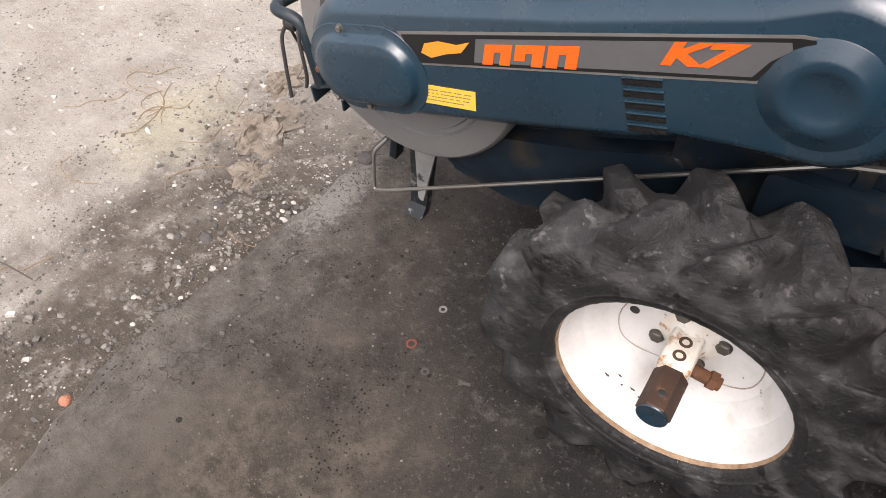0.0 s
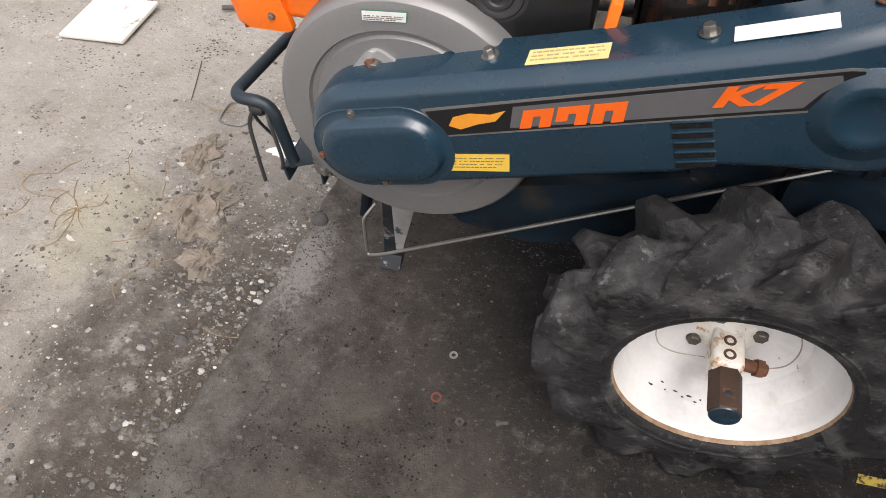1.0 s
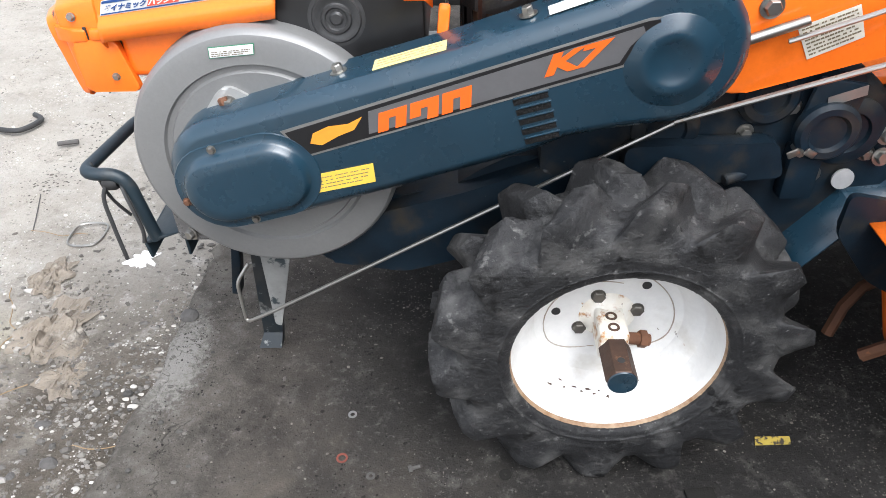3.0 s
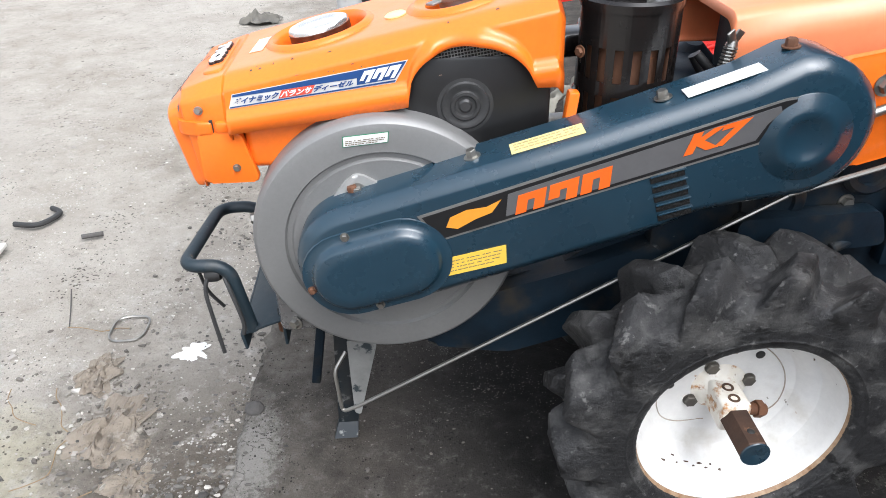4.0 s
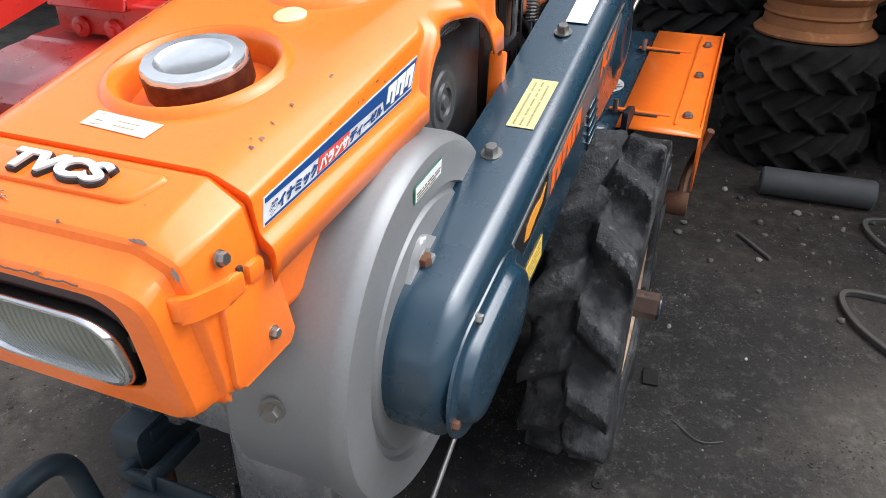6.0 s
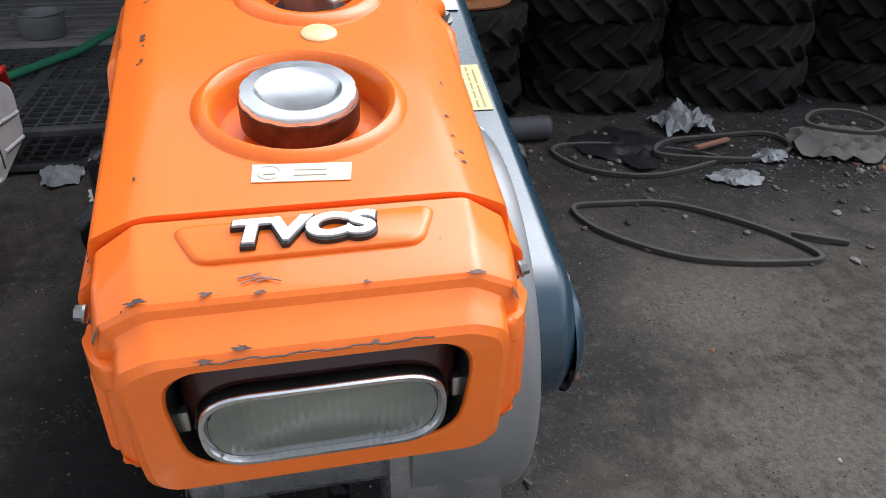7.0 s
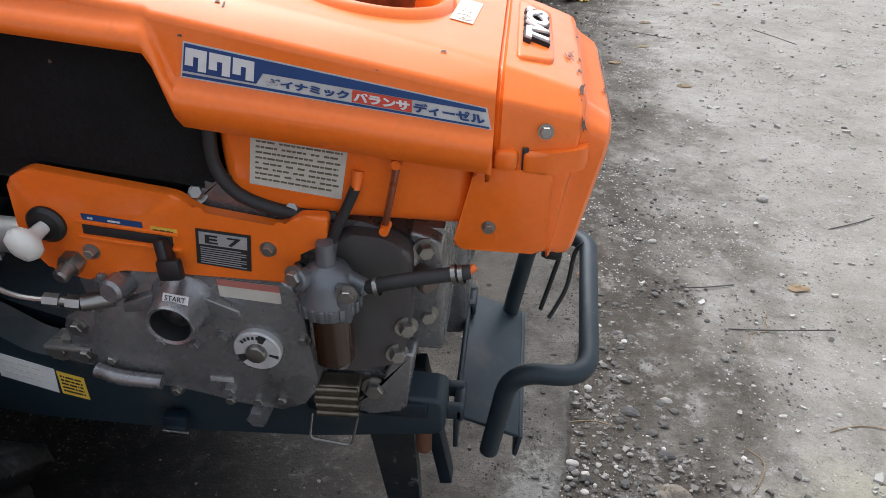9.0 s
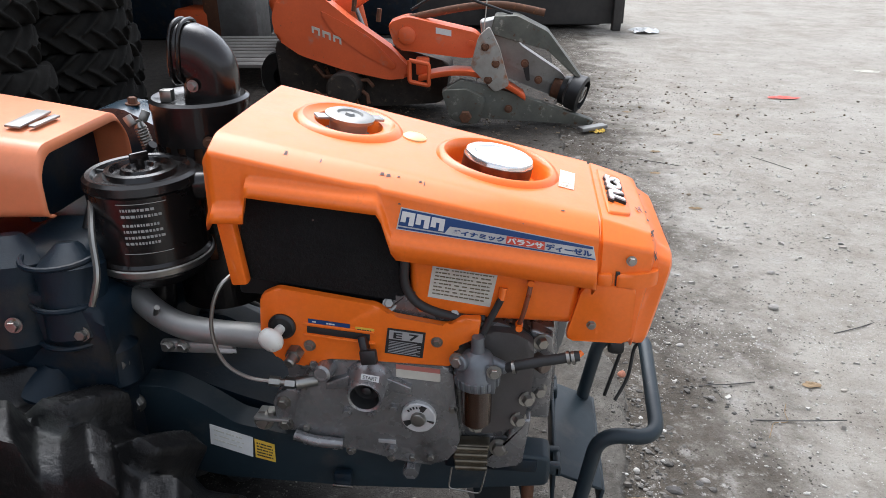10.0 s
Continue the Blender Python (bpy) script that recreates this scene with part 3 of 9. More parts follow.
def lettering(text, corners, extrude=0.0004, lift=0.0018, shear=0.0, bold=0.0):
    """The text as a mesh, stretched over the four corners (lower left, lower right, upper right, upper left)."""
    cu = bpy.data.curves.new("lettering", "FONT")
    cu.body, cu.size, cu.extrude, cu.shear, cu.offset = text, 1.0, 0.05, shear, bold
    ob = new("lettering", cu)
    bpy.context.view_layer.update()
    me = bpy.data.meshes.new_from_object(ob.evaluated_get(bpy.context.evaluated_depsgraph_get()))
    bpy.data.objects.remove(ob)
    bm = bmesh.new()
    bm.from_mesh(me)
    bpy.data.meshes.remove(me)
    xs, ys, zs = ([v.co[i] for v in bm.verts] for i in range(3))
    x0, x1, y0, y1, z0, z1 = min(xs), max(xs), min(ys), max(ys), min(zs), max(zs)
    c = [Vector(p) for p in corners]
    n = (c[1] - c[0]).cross(c[3] - c[0]).normalized()
    for v in bm.verts:
        u, w, d = (v.co.x - x0) / (x1 - x0), (v.co.y - y0) / (y1 - y0), (v.co.z - z0) / (z1 - z0)
        v.co = on_plate(corners, u, w) + n * (lift + extrude * d)
    return bm


def soft_mesh(bm, voxel, rounds=3):
    """Fuses overlapping shells into one skin with worn, rounded edges."""
    me = bpy.data.meshes.new("shell")
    bmesh.ops.recalc_face_normals(bm, faces=bm.faces)
    bm.to_mesh(me)
    bm.free()
    ob = new("shell", me)
    r = ob.modifiers.new("fuse", "REMESH")
    r.mode, r.voxel_size = "VOXEL", voxel
    s = ob.modifiers.new("wear", "SMOOTH")
    s.factor, s.iterations = 0.5, rounds
    bpy.context.view_layer.update()
    out = bpy.data.meshes.new_from_object(ob.evaluated_get(bpy.context.evaluated_depsgraph_get()))
    bpy.data.objects.remove(ob)
    bpy.data.meshes.remove(me)
    bm = bmesh.new()
    bm.from_mesh(out)
    bpy.data.meshes.remove(out)
    return bm


def resettle(ob, m):
    """Moves, turns or resizes a built thing, or a part with its pieces, as a whole."""
    if ob.parent is None and ob.type == "MESH":
        q = Matrix.Translation(m @ ob.location).inverted() @ m @ Matrix.Translation(ob.location)
        ob.data.transform(q)
        ob.location = m @ ob.location
        return
    if ob.parent is None:
        ob.location = m @ ob.location
        for child in ob.children:
            child.matrix_parent_inverse = Matrix.Translation(-ob.location)
    for p in ([ob] if ob.type == "MESH" else []) + list(ob.children_recursive):
        p.data.transform(m)


def about(centre, scale=1.0, move=(0, 0, 0), turn=0.0):
    """A change of size and heading about a point on the ground, then a shift."""
    c = Vector(centre)
    return Matrix.Translation(c + Vector(move)) @ Matrix.Rotation(radians(turn), 4, "Z") @ Matrix.Scale(scale, 4) @ Matrix.Translation(-c)


def u_block(q, a, w, foot, top, legs, lift, mat, parent):
    """A plain block standing for one sign of the maker's name."""
    pts = [(a, legs[0]), (a + 0.38 * w, legs[0]), (a + 0.38 * w, foot), (a + 0.62 * w, foot), (a + 0.62 * w, legs[1]), (a + w, legs[1]), (a + w, top), (a, top)]
    return part("name_block", quad_plate([on_plate(q, u, v) for u, v in pts], lift, 0.0005), mat, parent)




# ---- ground and shed ----
def edge_x(y):
    """Where the broken edge of the slab runs."""
    return -0.82 - 0.075 * math.exp(-((y + 0.5) / 0.4) ** 2) - 0.022 * noise.noise((0.0, y * 2.1, 3.0)) - 0.024 * noise.noise((4.0, y * 9.0, 1.0)) - 0.012 * noise.noise((2.0, y * 31.0, 1.0))


def relief(x, y):
    return 0.010 * noise.noise((x * 1.3, y * 1.3, 0.5)) + 0.006 * noise.noise((x * 6, y * 6, 2.5)) + 0.004 * noise.noise((x * 17, y * 17, 7.5))


def build_ground():
    bm = bmesh.new()
    xs = [-400, -120, -40, -15, -9, -6.5] + [-5 + 0.045 * i for i in range(100)] + [-0.45, 0.5, 3, 8, 20, 60, 200, 400]
    ys = [-400, -150, -60, -25, -14, -10] + [-8 + 0.06 * i for i in range(70)] + [-3.75 + 0.045 * i for i in range(130)] + [2.3, 3, 5, 9, 20, 60, 200, 400]
    grid = []
    for x in xs:
        row = []
        for y in ys:
            near = 1.0 if -6 < x < 0 and -8.5 < y < 2.4 else 0.0
            d = edge_x(y) - x
            z = -0.016 + relief(x, y) * near * (1.0 if d > 0 else 0.3)
            if 0 < d < 0.35:
                z += 0.010 * math.sin(math.pi * d / 0.35) * (0.5 + noise.noise((x * 5, y * 5, 9.0)))
            if d < -0.12:
                z = -0.05
            row.append(bm.verts.new((x, y, z)))
        grid.append(row)
    for a, b in zip(grid, grid[1:]):
        for k in range(len(ys) - 1):
            bm.faces.new((a[k], b[k], b[k + 1], a[k + 1]))
    tagged(link_mesh("ground", bm, M_DIRT, 0), "pale packed dirt and gravel yard with loose stones", "ground", kind="structure")

    bm = bmesh.new()
    ys = [-9, -7, -6] + [-5 + 0.03 * i for i in range(235)] + [2.2, 3.0, 4.5]
    cols = []
    for y in ys:
        e = edge_x(y)
        prof = [(e - 0.006, -0.06), (e - 0.004, -0.012 + 0.006 * noise.noise((1, y * 20, 0))), (e + 0.006, -0.002)]
        prof += [(e + d, 0.0015 * noise.noise((d * 9, y * 9, 4))) for d in (0.03, 0.07, 0.13, 0.2, 0.3)]
        prof += [(x, 0.0) for x in (-0.25, 0.2, 0.8, 1.6, 3.0, 5.2)]
        cols.append([bm.verts.new((x, y, z)) for x, z in prof])
    for a, b in zip(cols, cols[1:]):
        for k in range(len(a) - 1):
            bm.faces.new((a[k], a[k + 1], b[k + 1], b[k]))
    tagged(link_mesh("pavement", bm, M_SLAB, 0), "oil-stained broken concrete slab with shade painted under the machines", "concrete slab", kind="structure")


build_ground()


def build_shed():
    """The sheet wall behind the tyre stacks, with an added side wall and roof, both unseen, that shade them."""
    bm = bmesh.new()
    n = 80
    a, b = [], []
    for k in range(n + 1):
        y = -7.5 + 11.5 * k / n
        x = 3.6 + 0.02 * math.sin(k * math.pi)
        x += 0.018 * (1 if k % 2 else -1)
        a.append(bm.verts.new((x, y, -0.05)))
        b.append(bm.verts.new((x, y, 2.36)))
    for k in range(n):
        bm.faces.new((a[k], a[k + 1], b[k + 1], b[k]))
    ob = link_mesh("wall_back", bm, M_CORR, 0)
    ob.modifiers.new("thick", "SOLIDIFY").thickness = 0.02
    tagged(ob, "grey corrugated sheet wall behind the tyres", "wall", kind="structure")
    # side wall and roof stay out of view and only hold light off the stacks
    bm = box((2.9, 3.98, 1.2), (1.5, 0.06, 2.5), 0.004)
    tagged(link_mesh("wall_side", bm, M_CORR), "unseen grey side wall added to keep light off the tyres", "wall", kind="structure")
    bm = box((2.65, -1.75, 2.42), (2.35, 11.6, 0.05), 0.004, rot=Euler((0, radians(6), 0)).to_matrix())
    tagged(link_mesh("ceiling", bm, M_CORR), "unseen grey roof added to shade the tyre stacks", "roof", kind="structure")
    # plain walls added out of view; they limit and bounce light near the horizon
    for name, c, s in (("wall_east", (-3.0, 13.0, 1.2), (22.0, 0.2, 2.5)), ("wall_west", (-4.0, -17.0, 1.2), (22.0, 0.2, 2.5)), ("wall_front", (-15.0, -2.0, 1.2), (0.2, 29.8, 2.5))):
        tagged(link_mesh(name, box(c, s, 0.01), M_YARDWALL), "unseen plain pale wall added round the yard to shape light", "wall", kind="structure")


build_shed()


# ---- walking tractor ----
CY = 0.052
rng = random.Random(4)
tractor = thing("walking_tractor", (0, CY, 0), "orange and dark blue walking tractor with diesel engine on stained concrete", "walking tractor")


def zt(x):
    return 0.799 + 0.21 * (x + 0.70)


def wt(x):
    return 0.108 + 0.052 * (x + 0.70)


def crease(x):
    """Depth of the side crease under the hood's top."""
    return 0.044 + 0.072 * (x + 0.70)


def lip_left(x):
    base = 0.726 + 0.135 * (x + 0.69)
    u = (x + 0.362) / 0.088
    if abs(u) < 1:
        return max(base, 0.758 + 0.080 * math.sqrt(1 - u * u) ** 0.8)
    return base if x < -0.362 else 0.782


def lip_right(x):
    base = 0.726 + 0.135 * (x + 0.69)
    if x < -0.466:
        return base
    if x < -0.444:
        t = (x + 0.466) / 0.022
        t = t * t * (3 - 2 * t)
        return base * (1 - t) + 0.812 * t
    return 0.812 + (x + 0.444) * 0.12 if x < -0.285 else 0.798


def half_at(x, d):
    """Half width of the hood at depth d under its top: a narrow flat, a gentle slope, then a steep side."""
    w0, w1, w2 = wt(x) - 0.001, wt(x) + 0.031, wt(x) + 0.0346
    if d < 0.014:
        return w0 + (w1 - w0) * d / 0.014
    return w1 + (w2 - w1) * (d - 0.014) / (crease(x) - 0.014)


def side_keys(x, low):
    """Shoulder, edge, crease, bulge and lip of one hood side, as half width and height."""
    z0 = zt(x)
    zs = max(z0 - crease(x), low + 0.020)
    ze = max(z0 - 0.014, zs + (z0 - zs) * 0.4)
    ws = half_at(x, z0 - zs)
    return [(half_at(x, 0), z0), (half_at(x, z0 - ze), ze), (ws, zs), (ws + 0.011, zs - 0.008), (ws + 0.012, low)]


def slope_point(x, f, side):
    """A point on the hood side: f is 0 at the shoulder, 1 at the crease; side -1 is the flywheel side."""
    return Vector((x, CY + side * half_at(x, crease(x) * f), zt(x) - crease(x) * f))


def hood_section(x):
    left, right = side_keys(x, lip_left(x)), side_keys(x, lip_right(x))
    out = [(CY - left[4][0], left[4][1])]

    def corner(a, b, c, r, n):
        a, b, c = Vector(a), Vector(b), Vector(c)
        u, w = a - b, c - b
        k1, k2 = min(r, u.length * 0.48), min(r, w.length * 0.48)
        p, q = b + u.normalized() * k1, b + w.normalized() * k2
        return [tuple(p.lerp(b, t).lerp(b.lerp(q, t), t)) for t in [i / n for i in range(n + 1)]]

    L = [(CY - w, z) for w, z in left]
    Rr = [(CY + w, z) for w, z in right]
    out += corner(L[4], L[3], L[2], 0.006, 3) + corner(L[3], L[2], L[1], 0.006, 3) + corner(L[2], L[1], L[0], 0.005, 4) + corner(L[1], L[0], Rr[0], 0.011, 5)
    a, b = out[-1], corner(L[0], Rr[0], Rr[1], 0.011, 5)[0]
    out += [(a[0] + (b[0] - a[0]) * k / 30, a[1] + (b[1] - a[1]) * k / 30) for k in range(1, 30)]
    out += corner(L[0], Rr[0], Rr[1], 0.011, 5) + corner(Rr[0], Rr[1], Rr[2], 0.005, 4) + corner(Rr[1], Rr[2], Rr[3], 0.006, 3) + corner(Rr[2], Rr[3], Rr[4], 0.006, 3)
    return out + [(CY + right[4][0], right[4][1])]


TANK_HOLE, RAD_HOLE = (-0.577, 0.048), (-0.372, 0.028)


def build_hood():
    xs = [-0.703 + 0.0055 * i for i in range(84)]
    bm = loft([[(x, y, z) for y, z in hood_section(x)] for x in xs], closed=False)
    # rear face
    x = xs[-1]
    rear = [v for v in bm.verts if abs(v.co.x - x) < 1e-5]
    rear2 = [bm.verts.new((x + 0.010, CY + (v.co.y - CY) * 0.96, v.co.z - 0.012)) for v in rear]
    for k in range(len(rear) - 1):
        bm.faces.new((rear[k], rear[k + 1], rear2[k + 1], rear2[k]))
    front = [v for v in bm.verts if abs(v.co.x - xs[0]) < 1e-5]
    front2 = [bm.verts.new((xs[0] + 0.002, CY + (v.co.y - CY) * 0.955, v.co.z - 0.010)) for v in front]
    for k in range(len(front) - 1):
        bm.faces.new((front[k], front[k + 1], front2[k + 1], front2[k]))
    gone = []
    for f in bm.faces:
        c = f.calc_center_median()
        for (hx, hy), r in ((TANK_HOLE, 0.076), (RAD_HOLE, 0.056)):
            if (c.x - hx) ** 2 + (c.y - hy) ** 2 < r * r and c.z > zt(c.x) - 0.02:
                gone.append(f)
    bmesh.ops.delete(bm, geom=gone, context="FACES")
    for v in bm.verts:
        if v.co.x > -0.36 and v.co.y > CY:
            v.co.x -= 0.004 * (v.co.y - CY) / 0.19 * (v.co.x + 0.36) / 0.11
    hood = part("hood", bm, M_ORANGE, tractor, "glossy orange sheet-metal engine hood", 50)
    s = hood.modifiers.new("thick", "SOLIDIFY")
    s.thickness, s.offset = 0.003, -1
    nrm = Vector((-0.21, 0, 1)).normalized()
    for (hx, hy), r, ro, name in ((TANK_HOLE, 0.069, 0.083, "filler_ring"), (RAD_HOLE, 0.046, 0.074, "radiator_ring")):
        o = Vector((hx, hy, zt(hx)))
        w = ro - r
        prof = [(ro + 0.004, -0.003), (ro, 0.0015), (ro - w * 0.25, 0.0055), (ro - w * 0.6, 0.0065), (r + 0.002, 0.004), (r - 0.002, -0.004), (r - 0.003, -0.024), (0, -0.026)]
        if name == "radiator_ring":
            prof = [(ro + 0.004, -0.003), (ro, 0.0015), (ro - 0.006, 0.006), (ro - 0.011, 0.0065), (ro - 0.017, 0.002), (0.047, 0.001), (0.044, -0.004), (0.043, -0.02), (0, -0.022)]
        part(name, lathe(prof, o, nrm, 56), M_ORANGE, hood)
    # filler cap with a grooved rim
    o = Vector((TANK_HOLE[0], TANK_HOLE[1] + 0.001, zt(TANK_HOLE[0])))
    seg = 12
    bm = lathe([(0, -0.02), (0.043, -0.02), (0.0465, -0.012), (0.0465, 0.010), (0.045, 0.0125), (0.034, 0.0128), (0.031, 0.0105), (0.028, 0.0098), (0, 0.0098)], o, nrm, 48)
    for v in bm.verts:
        d = v.co - o
        h = d.dot(nrm)
        rad = d - nrm * h
        if rad.length > 0.042:
            a = math.atan2(rad.y, rad.x)
            v.co = o + nrm * h + rad * (1 - 0.02 * (0.5 + 0.5 * math.cos(a * seg)) ** 3)
    part("fuel_cap", bm, surf("worn_chrome", (0.82, 0.82, 0.81), (0.74, 0.74, 0.72), 12, 0.2, metal=0.85, bump=0.02), hood, "chrome screw cap with a brown stained edge", 35)
    bm = lathe([(0.0472, -0.014), (0.0472, 0.006), (0.0462, 0.0068)], o, nrm, 48)
    part("cap_band", bm, surf("brown_cap_edge", (0.05, 0.016, 0.008), (0.16, 0.06, 0.03), 60, 0.4, metal=0.5), hood)
    # radiator cap: a pressed disc with two ears
    o = Vector((RAD_HOLE[0], RAD_HOLE[1], zt(RAD_HOLE[0])))
    bm = lathe([(0, -0.018), (0.026, -0.018), (0.026, 0.004), (0.033, 0.006), (0.034, 0.011), (0.029, 0.0135), (0.018, 0.014), (0.016, 0.011), (0.007, 0.011), (0.005, 0.0145), (0, 0.015)], o, nrm, 40)
    m = Matrix.Translation(o) @ frame_z(nrm)
    for s_ in (-1, 1):
        box((0, 0, 0), (0.018, 0.03, 0.004), 0.0015, bm=(b2 := bmesh.new()))
        bmesh.ops.transform(b2, matrix=m @ Matrix.Rotation(0.6, 4, "Z") @ Matrix.Translation((0, s_ * 0.034, 0.008)), verts=b2.verts)
        me = bpy.data.meshes.new("ear")
        b2.to_mesh(me)
        b2.free()
        bm.from_mesh(me)
        bpy.data.meshes.remove(me)
    part("radiator_cap", bm, M_ALU, hood, "dull metal radiator cap with two ears")
    part("radiator_neck", lathe([(0.036, -0.019), (0.036, -0.016), (0, -0.016)], o, nrm, 32), M_BLACK, hood)
    o = Vector((-0.462, 0.025, zt(-0.462)))
    part("plug", lathe([(0.0165, -0.001), (0.0165, 0.0015), (0.014, 0.0035), (0, 0.004)], o, nrm, 28), flat("cream_plastic", (0.85, 0.62, 0.3), 0.4), hood, "small cream plastic plug")
    # warning sticker on the top
    q = [Vector((x, y, zt(x))) for x, y in ((-0.677, 0.087), (-0.682, 0.020), (-0.662, 0.017), (-0.657, 0.086))]
    stick = part("warning_sticker", quad_plate(q, 0.001), surf("worn_pale_sticker", (0.8, 0.66, 0.52), (0.74, 0.52, 0.36), 35, 0.4, bump=0.04), hood, "worn white warning sticker")
    bm = tube([on_plate(q, 0.17 + 0.11 * math.cos(a), 0.5 + 0.37 * math.sin(a)) + nrm * 0.0012 for a in [k * math.pi / 12 for k in range(24)]], 0.0005, 5, closed=True)
    sub_plate(q, 0.12, 0.4, 0.24, 0.55, 0.0018, bm)
    for v in (0.3, 0.6):
        sub_plate(q, 0.42, v, 0.75, v + 0.06, 0.0016, bm)
    part("sticker_print", bm, M_DIRTYWHITE, stick)
    # long side decals
    for side in (-1, 1):
        if side < 0:
            q = [slope_point(-0.699, 0.93, -1), slope_point(-0.466, 0.95, -1), slope_point(-0.447, 0.50, -1), slope_point(-0.692, 0.50, -1)]
        else:
            q = [slope_point(-0.466, 0.93, 1), slope_point(-0.7010, 0.95, 1), slope_point(-0.697, 0.58, 1), slope_point(-0.472, 0.47, 1)]
        white = part("decal", quad_plate(q, 0.0008, 0.0006), M_DECALWHITE, hood, "navy and white slanted maker's decal")
        bm = sub_plate(q, 0.006, 0.05, 0.994, 0.13, 0.0016)
        if side < 0:
            quad_plate([on_plate(q, 0.006, 0.80), on_plate(q, 0.74, 0.56), on_plate(q, 0.76, 0.2), on_plate(q, 0.985, 0.2), on_plate(q, 0.994, 0.96), on_plate(q, 0.006, 0.96)], 0.0016, 0.0005, bm)
        else:
            quad_plate([on_plate(q, 0.006, 0.2), on_plate(q, 0.24, 0.2), on_plate(q, 0.26, 0.56), on_plate(q, 0.994, 0.80), on_plate(q, 0.994, 0.96), on_plate(q, 0.006, 0.96)], 0.0016, 0.0005, bm)
        part("navy_band", bm, M_NAVY, white)
        u = 0.02 if side < 0 else 0.27
        top = (lambda a: 0.76 - 0.22 * a) if side < 0 else (lambda a: 0.54 + 0.24 * (a - 0.27) / 0.72)
        for text, w, mat in (("ダイナミック", 0.27, M_NAVY), ("バランサ", 0.185, M_WHITE), ("ディーゼル", 0.235, M_NAVY)):
            c = [on_plate(q, u, 0.22), on_plate(q, u + w, 0.22), on_plate(q, u + w, top(u + w) - 0.08), on_plate(q, u, top(u) - 0.08)]
            if mat is M_WHITE:
                r = [on_plate(q, u - 0.005, 0.17), on_plate(q, u + w + 0.005, 0.17), on_plate(q, u + w + 0.008, top(u + w) - 0.03), on_plate(q, u - 0.002, top(u) - 0.03)]
                part("red_panel", quad_plate(r, 0.0016), M_RED, white)
            part("lettering", lettering(text, c, 0.0003, 0.0021, 0.0, 0.05), mat, white)
            u += w + 0.012
        # the maker's name as plain blocks
        u0, w = (0.765, 0.065) if side < 0 else (0.012, 0.068)
        for k in range(3):
            u_block(q, u0 + k * (w + 0.008), w, 0.64, 0.86, (0.38, 0.26), 0.0022, M_WHITE, white)
    # small chips and rubbed spots on the slopes
    rc = random.Random(8)
    for side in (-1, 1):
        for _ in range(16):
            x, f, l, h = rc.uniform(-0.69, -0.30), rc.choice((0.03, 0.05, 0.97, 0.35, 0.42)) + rc.uniform(-0.03, 0.03), rc.uniform(0.0015, 0.006), rc.uniform(0.01, 0.03)
            d = -side
            q = [slope_point(x, f + h, side), slope_point(x + d * l, f + h * rc.uniform(0.4, 1), side), slope_point(x + d * l * 0.8, f - h * 0.4, side), slope_point(x + d * l * 0.2, f - h * rc.uniform(0.1, 0.6), side)]
            part("paint_chip", quad_plate(q, 0.0006, 0.0003), M_CHIP, hood)
    # posts under the rear corners
    part("rear_post", box((-0.226, -0.112, 0.722), (0.016, 0.02, 0.10), 0.004, Euler((0, radians(6), 0)).to_matrix()), M_ORANGE, hood)
    part("rear_post", box((-0.258, 0.196, 0.752), (0.022, 0.016, 0.10), 0.004, Euler((0, radians(6), 0)).to_matrix()), M_ORANGE, hood)
    return hood


hood = build_hood()


def nose_loop(x, wtop, ztop, ws, zs, wb, zb, r=0.006, lean=0.0):
    wm, zm = wtop + (ws - wtop) * 0.82, ztop - (ztop - zs) * 0.36
    pts = [(-wtop, ztop), (wtop, ztop), (wm, zm), (ws, zs), (wb, zb), (-wb, zb), (-ws, zs), (-wm, zm)]
    return [(x + lean * (ztop - p[1]), CY + p[0], p[1]) for p in round_poly(pts, [r * 0.6, r * 0.6, r * 0.6, r, r * 1.6, r * 1.6, r, r * 0.6], 5)]


M_BADGE = surf("bright_badge_silver", (0.85, 0.85, 0.84), (0.78, 0.78, 0.76), 30, 0.35, metal=0.3, bump=0.04)


M_SCRATCH = surf("scuffed_paint", (0.42, 0.2, 0.13), (0.3, 0.16, 0.12), 120, 0.7)


